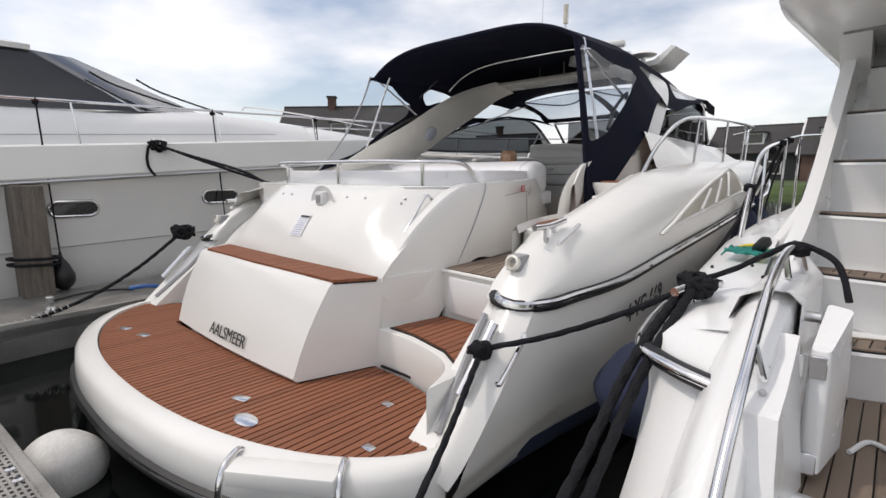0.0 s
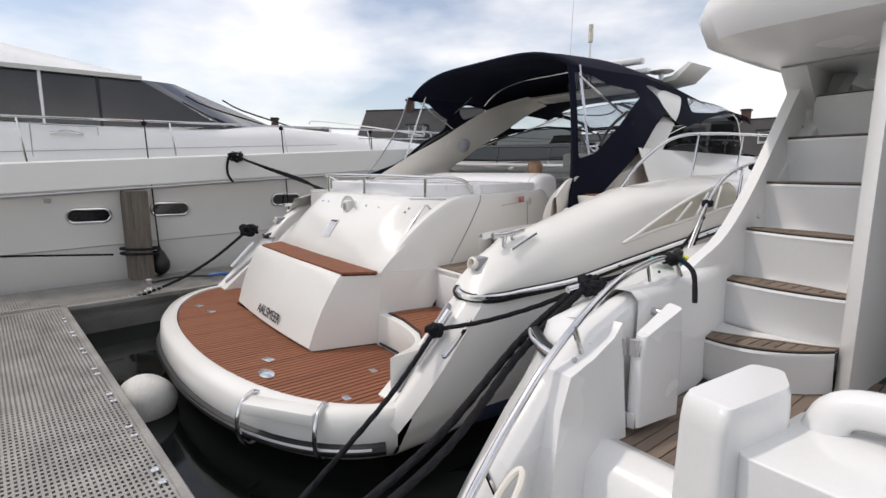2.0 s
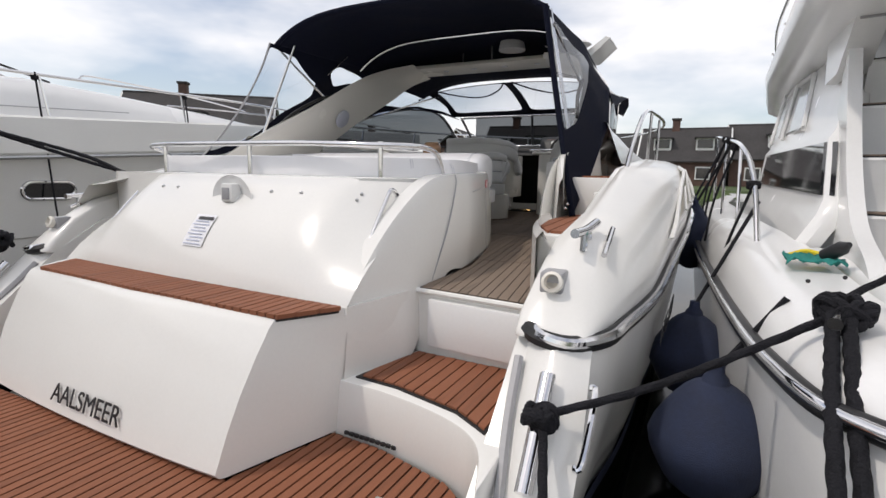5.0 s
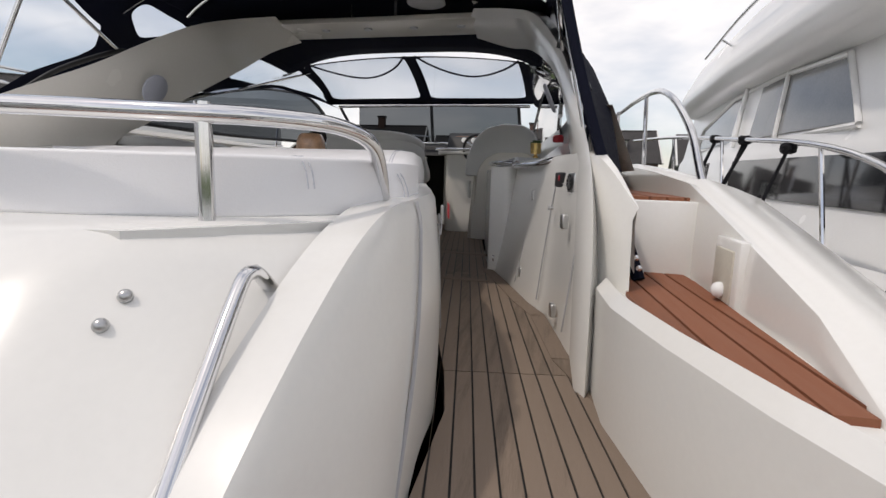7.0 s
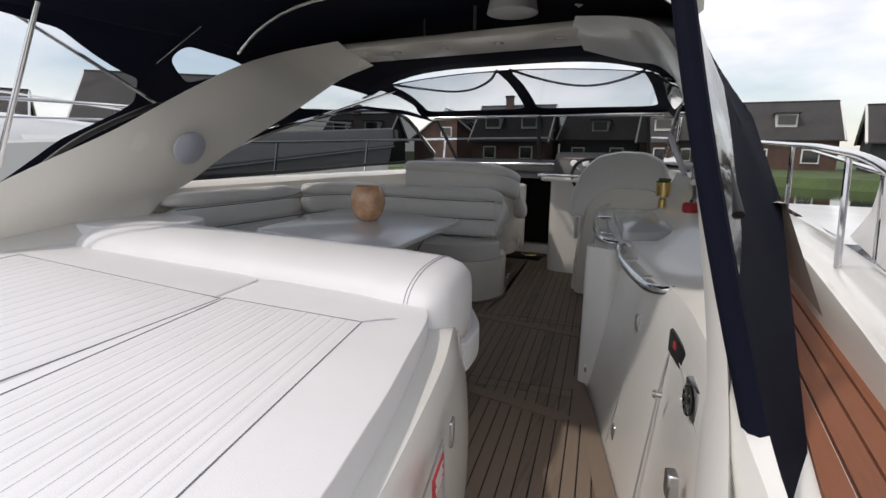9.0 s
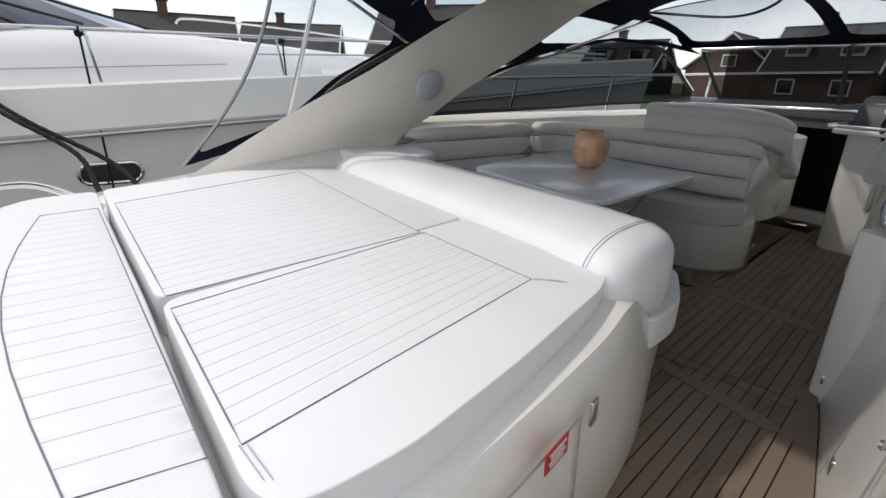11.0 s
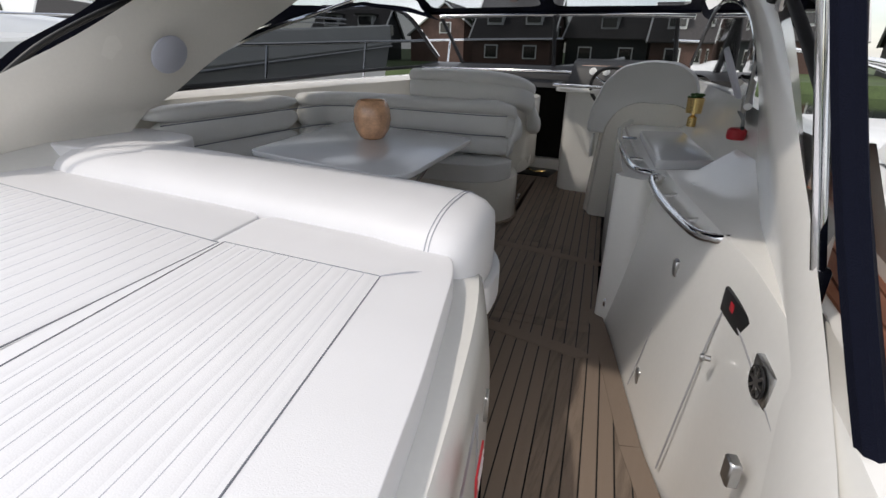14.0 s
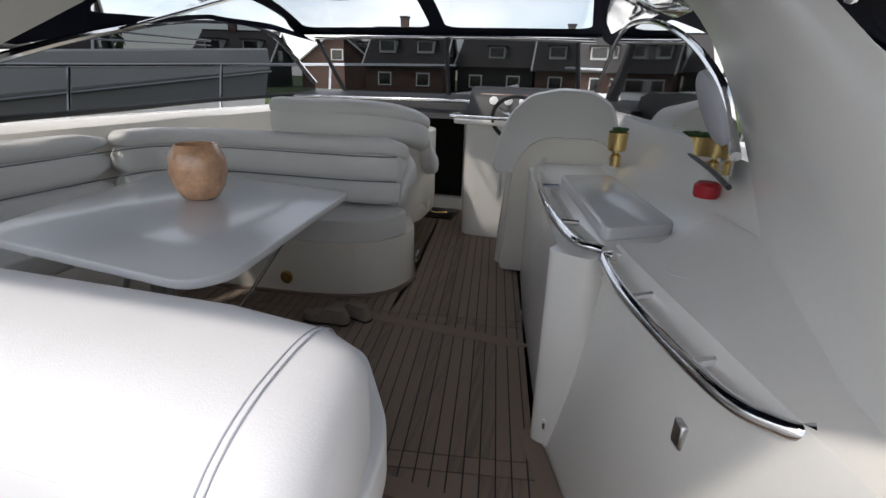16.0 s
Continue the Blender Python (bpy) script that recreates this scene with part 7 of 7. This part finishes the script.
def cloths():
    th = thing("cleaning_cloth", "crumpled teal cleaning cloth with yellow edge on the deck", "cloth", (3.12, 1.62, 0.93))
    rnd = random.Random(3)
    rows = [[Vector((3.02 + 0.032 * i + rnd.uniform(-0.01, 0.01), 1.52 + 0.032 * j + rnd.uniform(-0.01, 0.01), 0.94 + 0.035 * abs(math.sin(i * 1.3 + j * 0.8)) + rnd.uniform(0, 0.012))) for j in range(7)] for i in range(8)]
    thicken(part("cloth", loft(rows), TEAL, th, angle=80), 0.006)
    part("edge", tube([(3.04, 1.70, 0.965), (3.12, 1.76, 0.985), (3.2, 1.74, 0.97)], 0.014, 4, 6), YELLOW, th)
    settle(th)
    b = thing("spray_bottle", "small black bottle with printed bars lying on the cloth", "bottle", (3.2, 1.62, 0.96))
    part("body", lathe([(0.02, 0), (0.032, 0.01), (0.032, 0.11), (0.02, 0.13), (0.012, 0.15), (0, 0.15)], 16, pose(3.17, 1.62, 0.985, 60, 0, 30)), RUBBER, b)
    settle(b)
    h = thing("hose_gun", "blue plastic hose nozzle on the finger pontoon", "hose nozzle", (-3.0, 0.35, DOCKZ))
    part("body", tube([(-3.12, 0.18, 0.0), (-3.02, 0.33, 0.02), (-2.96, 0.46, 0.0)], 0.026, 4, 8), BLUE, h)
    settle(h)
    solo("hose", tube([(-3.2, -0.6, -0.03), (-3.4, -0.2, -0.03), (-3.3, 0.1, -0.03), (-3.1, 0.2, -0.02)], 0.012, 6, 8), RUBBER, "thin dark hose on the finger pontoon", "hose")
    solo("white_cable", tube([(3.68, 0.80, 0.334), (3.74, 0.95, 0.334), (3.84, 0.86, 0.334), (3.95, 0.70, 0.334), (4.2, 0.62, 0.334), (4.9, 0.6, 0.334)], 0.010, 6, 8), WHITEPLASTIC, "white cable lying on the teak cockpit floor", "cable")


cloths()


# ---- houses and trees beyond the basin ----
def house(x, y, w, d, eave, ridge, turn, wall, dormers=1, chimney=True, gable=False):
    th = thing("house", "brick house with dark tiled pitched roof", "house", (x, y, 0.5), "houses on the bank")
    m = pose(x, y, 0.5, 0, 0, turn)
    P = lambda a, b, c: m @ Vector((a, b, c))
    part("wall", loft([[P(-w / 2, -d / 2, z), P(w / 2, -d / 2, z), P(w / 2, d / 2, z), P(-w / 2, d / 2, z)] for z in (-1, eave)], True), wall, th, smooth=False)
    for s in (-1, 1):
        bm = bmesh.new()
        bm.faces.new([bm.verts.new(P(*q)) for q in ((s * w / 2, -d / 2, eave), (s * w / 2, d / 2, eave), (s * w / 2, 0, ridge))])
        part("gable", bm, wall, th, smooth=False)
    o = 0.35
    bm = bmesh.new()
    for s in (-1, 1):
        q = [P(-w / 2 - o, s * (d / 2 + o), eave - 0.25), P(w / 2 + o, s * (d / 2 + o), eave - 0.25), P(w / 2 + o, 0, ridge), P(-w / 2 - o, 0, ridge)]
        up = Vector((0, 0, 0.14))
        vs = [bm.verts.new(p) for p in q] + [bm.verts.new(p + up) for p in q]
        for f in ((0, 1, 2, 3), (4, 7, 6, 5), (0, 4, 5, 1), (1, 5, 6, 2), (2, 6, 7, 3), (3, 7, 4, 0)):
            bm.faces.new([vs[i] for i in f])
    roof = part("roof", bm, ROOFTILE, th, smooth=False)
    part("ridge", tube([P(-w / 2 - o, 0, ridge + 0.12), P(w / 2 + o, 0, ridge + 0.12)], 0.12, 2, 6), ROOFTILE, roof)
    if chimney:
        part("chimney", block((-0.4, -0.4, ridge - 1.0), (0.4, 0.4, ridge + 1.1), 0, 1, None, m @ pose(-w * 0.12, 0, 0)), BRICK, roof)
        part("chimney_cap", block((-0.5, -0.5, ridge + 1.1), (0.5, 0.5, ridge + 1.3), 0, 1, None, m @ pose(-w * 0.12, 0, 0)), ROOFTILE, roof)
    for side in (-1, 1):
        for k in range(max(2, int(w / 3))):
            a = -w / 2 + w * (k + 0.5) / max(2, int(w / 3))
            for z0, z1 in ((0.7, 2.1), (3.3, 4.5)):
                if z1 > eave - 0.1:
                    continue
                wi = part("window", block((a - 0.75, side * (d / 2 + 0.04) - 0.05, z0), (a + 0.75, side * (d / 2 + 0.04) + 0.05, z1), 0, 1, None, m), PAINTWHITE, th, smooth=False)
                part("pane", block((a - 0.62, side * (d / 2 + 0.08) - 0.04, z0 + 0.13), (a + 0.62, side * (d / 2 + 0.08) + 0.04, z1 - 0.13), 0, 1, None, m), DARKGLASS, wi, smooth=False)
    for s in (-1, 1):
        part("bargeboard", tube([P(s * (w / 2 + o + 0.03), -d / 2 - o, eave - 0.2), P(s * (w / 2 + o + 0.03), 0, ridge + 0.05), P(s * (w / 2 + o + 0.03), d / 2 + o, eave - 0.2)], 0.12, 1, 6, smooth=False), PAINTWHITE, th)
        wi = part("gable_window", block((s * (w / 2 + 0.03) - 0.05, -0.7, eave + 0.1), (s * (w / 2 + 0.03) + 0.05, 0.7, eave + 1.3), 0, 1, None, m), PAINTWHITE, th, smooth=False)
        part("pane", block((s * (w / 2 + 0.07) - 0.04, -0.58, eave + 0.2), (s * (w / 2 + 0.07) + 0.04, 0.58, eave + 1.2), 0, 1, None, m), DARKGLASS, wi, smooth=False)
    for k in range(dormers):
        a = -w / 2 + w * (k + 0.5) / dormers
        for s in (-1, 1):
            mid = (eave + ridge) / 2
            dm = part("dormer", block((a - 0.9, min(s * d * 0.12, s * d * 0.38), mid - 0.7), (a + 0.9, max(s * d * 0.12, s * d * 0.38), mid + 0.6), 0, 1, None, m), PAINTWHITE, th, smooth=False)
            part("pane", block((a - 0.75, s * d * 0.385 - 0.04, mid - 0.45), (a + 0.75, s * d * 0.385 + 0.04, mid + 0.45), 0, 1, None, m), DARKGLASS, dm, smooth=False)
            part("dormer_roof", block((a - 1.1, min(s * d * 0.08, s * d * 0.42), mid + 0.6), (a + 1.1, max(s * d * 0.08, s * d * 0.42), mid + 0.75), 0, 1, None, m), ROOFTILE, dm, smooth=False)
    return settle(th)


def tree(x, y, h, seed):
    rnd = random.Random(seed)
    th = thing("tree", "leafy broad tree on the harbour bank", "tree", (x, y, 0.4))
    bm = tube([(x, y, 0.3), (x + 0.1, y, h * 0.3), (x, y + 0.1, h * 0.55)], 0.22, 4, 8)
    for k in range(5):
        a = 1.26 * k
        tube([(x, y, h * 0.35), (x + math.cos(a) * h * 0.16, y + math.sin(a) * h * 0.16, h * 0.6), (x + math.cos(a) * h * 0.22, y + math.sin(a) * h * 0.22, h * 0.78)], 0.08, 3, 6, bm=bm)
    part("trunk", bm, BARK, th)
    bm = bmesh.new()
    for k in range(900):
        a, b, r = rnd.uniform(0, 6.28), rnd.uniform(-1, 1), rnd.uniform(0.45, 1) ** 0.5
        lump = 0.8 + 0.25 * math.sin(3 * a + seed) * math.cos(4 * b)
        c = Vector((x + math.cos(a) * math.sqrt(1 - b * b) * r * h * 0.32 * lump, y + math.sin(a) * math.sqrt(1 - b * b) * r * h * 0.32 * lump, h * 0.66 + b * r * h * 0.33 * lump))
        q = Euler((rnd.uniform(0, 6), rnd.uniform(0, 6), rnd.uniform(0, 6))).to_matrix()
        s = h * 0.035
        vs = [bm.verts.new(c + q @ Vector(p)) for p in ((-s, 0, 0), (0, -s * 0.5, 0.1 * s), (s, 0, 0), (0, s * 0.5, -0.1 * s))]
        bm.faces.new(vs)
    part("crown", bm, LEAF, th, smooth=False)
    settle(th)


# far row, seen over the bows, and the houses to port
house(-44, 34, 14, 9, 3.0, 8.2, 38, DARKWOOD, 1)
house(-62, 24, 11, 8, 2.8, 6.8, 60, BRICK, 0, True)
house(-52, 10, 9, 8, 2.8, 6.0, 80, BRICK, 0, True)
house(-60, -4, 10, 8, 2.8, 6.6, 70, BRICK, 1, True)
for k, (x, t) in enumerate(((-38, 14), (-27, 100), (-18, 4), (-8.5, 0), (0.5, 0), (9.5, 0), (20, -8), (32, -14))):
    house(x, 64 + (3 if k % 2 else 0) + abs(x) * -0.18, 8.6, 8.5, 2.8 + 0.3 * (k % 2), 6.0 + 0.4 * (k % 3), t, BRICK if k % 3 else DARKWOOD, 1 if k % 2 else 2, k % 2 == 0)
tree(-64, 14, 7.5, 2)
tree(-23, 60, 6.0, 5)
tree(-48, 48, 6.5, 8)


# ---- laid teak ----
by = {o.name: o for o in yacht.children}
planks(PLATFORM_OUTLINE, 0.052, 0.0105, 0, 0.0575, 0.03, TEAK, by["platform_deck"])
planks([(-0.94, 0.272), (0, 0.248), (1.055, 0.265), (1.20, 0.525), (0.9, 0.52), (0, 0.515), (-1.08, 0.54)], 0.052, 0.008, 0, 0.714, 0.02, TEAK, by["seat_deck"])
planks([(1.225, 0.625), (1.45, 0.615), (1.8, 0.535), (1.96, 0.44), (1.965, 1.045), (1.315, 1.045)], 0.062, 0.008, 0, 0.352, 0.02, TEAK, by["step_deck"])
planks([(1.855, 1.45), (1.955, 1.22), (2.04, 1.22), (2.055, 2.38), (1.83, 2.38), (1.785, 1.9)], 0.07, 0.008, -3, 1.058, 0.03, TEAK, by["side_step"])
planks([(1.86, 2.42), (2.055, 2.39), (2.10, 3.5), (2.06, 5.5), (1.9, 6.9), (1.62, 6.9), (1.76, 5.0), (1.90, 3.2)], 0.06, 0.008, 0, 1.338, 0.03, TEAK, by["side_deck"])


def shrink(poly, d):
    c = Vector((sum(p[0] for p in poly) / len(poly), sum(p[1] for p in poly) / len(poly)))
    out = []
    n = len(poly)
    for i in range(n):
        a, b, e = Vector(poly[i - 1]), Vector(poly[i]), Vector(poly[(i + 1) % n])
        n1, n2 = Vector(((b - a).y, -(b - a).x)).normalized(), Vector(((e - b).y, -(e - b).x)).normalized()
        k = (n1 + n2)
        out.append(tuple(b - k.normalized() * d / max(0.5, k.length / 2)))
    return out


planks(SOLE_OUTLINE, 0.056, 0.006, -9, SOLE, 0.02, TEAKGREY, by["cockpit_sole"], cuts=(1.85, 3.62, 3.70, 4.72, 4.80))

# margin boards along the starboard side of the sole
edge = [(1.80, 1.93), (1.665, 2.3), (1.565, 2.9), (1.465, 3.15), (1.245, 3.86), (1.15, 4.12)]
for a, b in zip(edge, edge[1:]):
    n = Vector((b[1] - a[1], a[0] - b[0])).normalized() * 0.075
    part("margin_board", prism([a, b, (b[0] - n.x, b[1] - n.y), (a[0] - n.x, a[1] - n.y)], SOLE - 0.01, SOLE + 0.0025), TEAKGREY, by["cockpit_sole"], smooth=False)
for a, b in (((0.60, 3.66), (1.14, 3.60)), ((0.15, 4.78), (1.0, 4.72))):
    part("hatch_board", prism([a, b, (b[0] + 0.06, b[1] + 0.04), (b[0], b[1] + 0.08), (a[0], a[1] + 0.08)], SOLE - 0.01, SOLE + 0.003), TEAKGREY, by["cockpit_sole"], smooth=False)
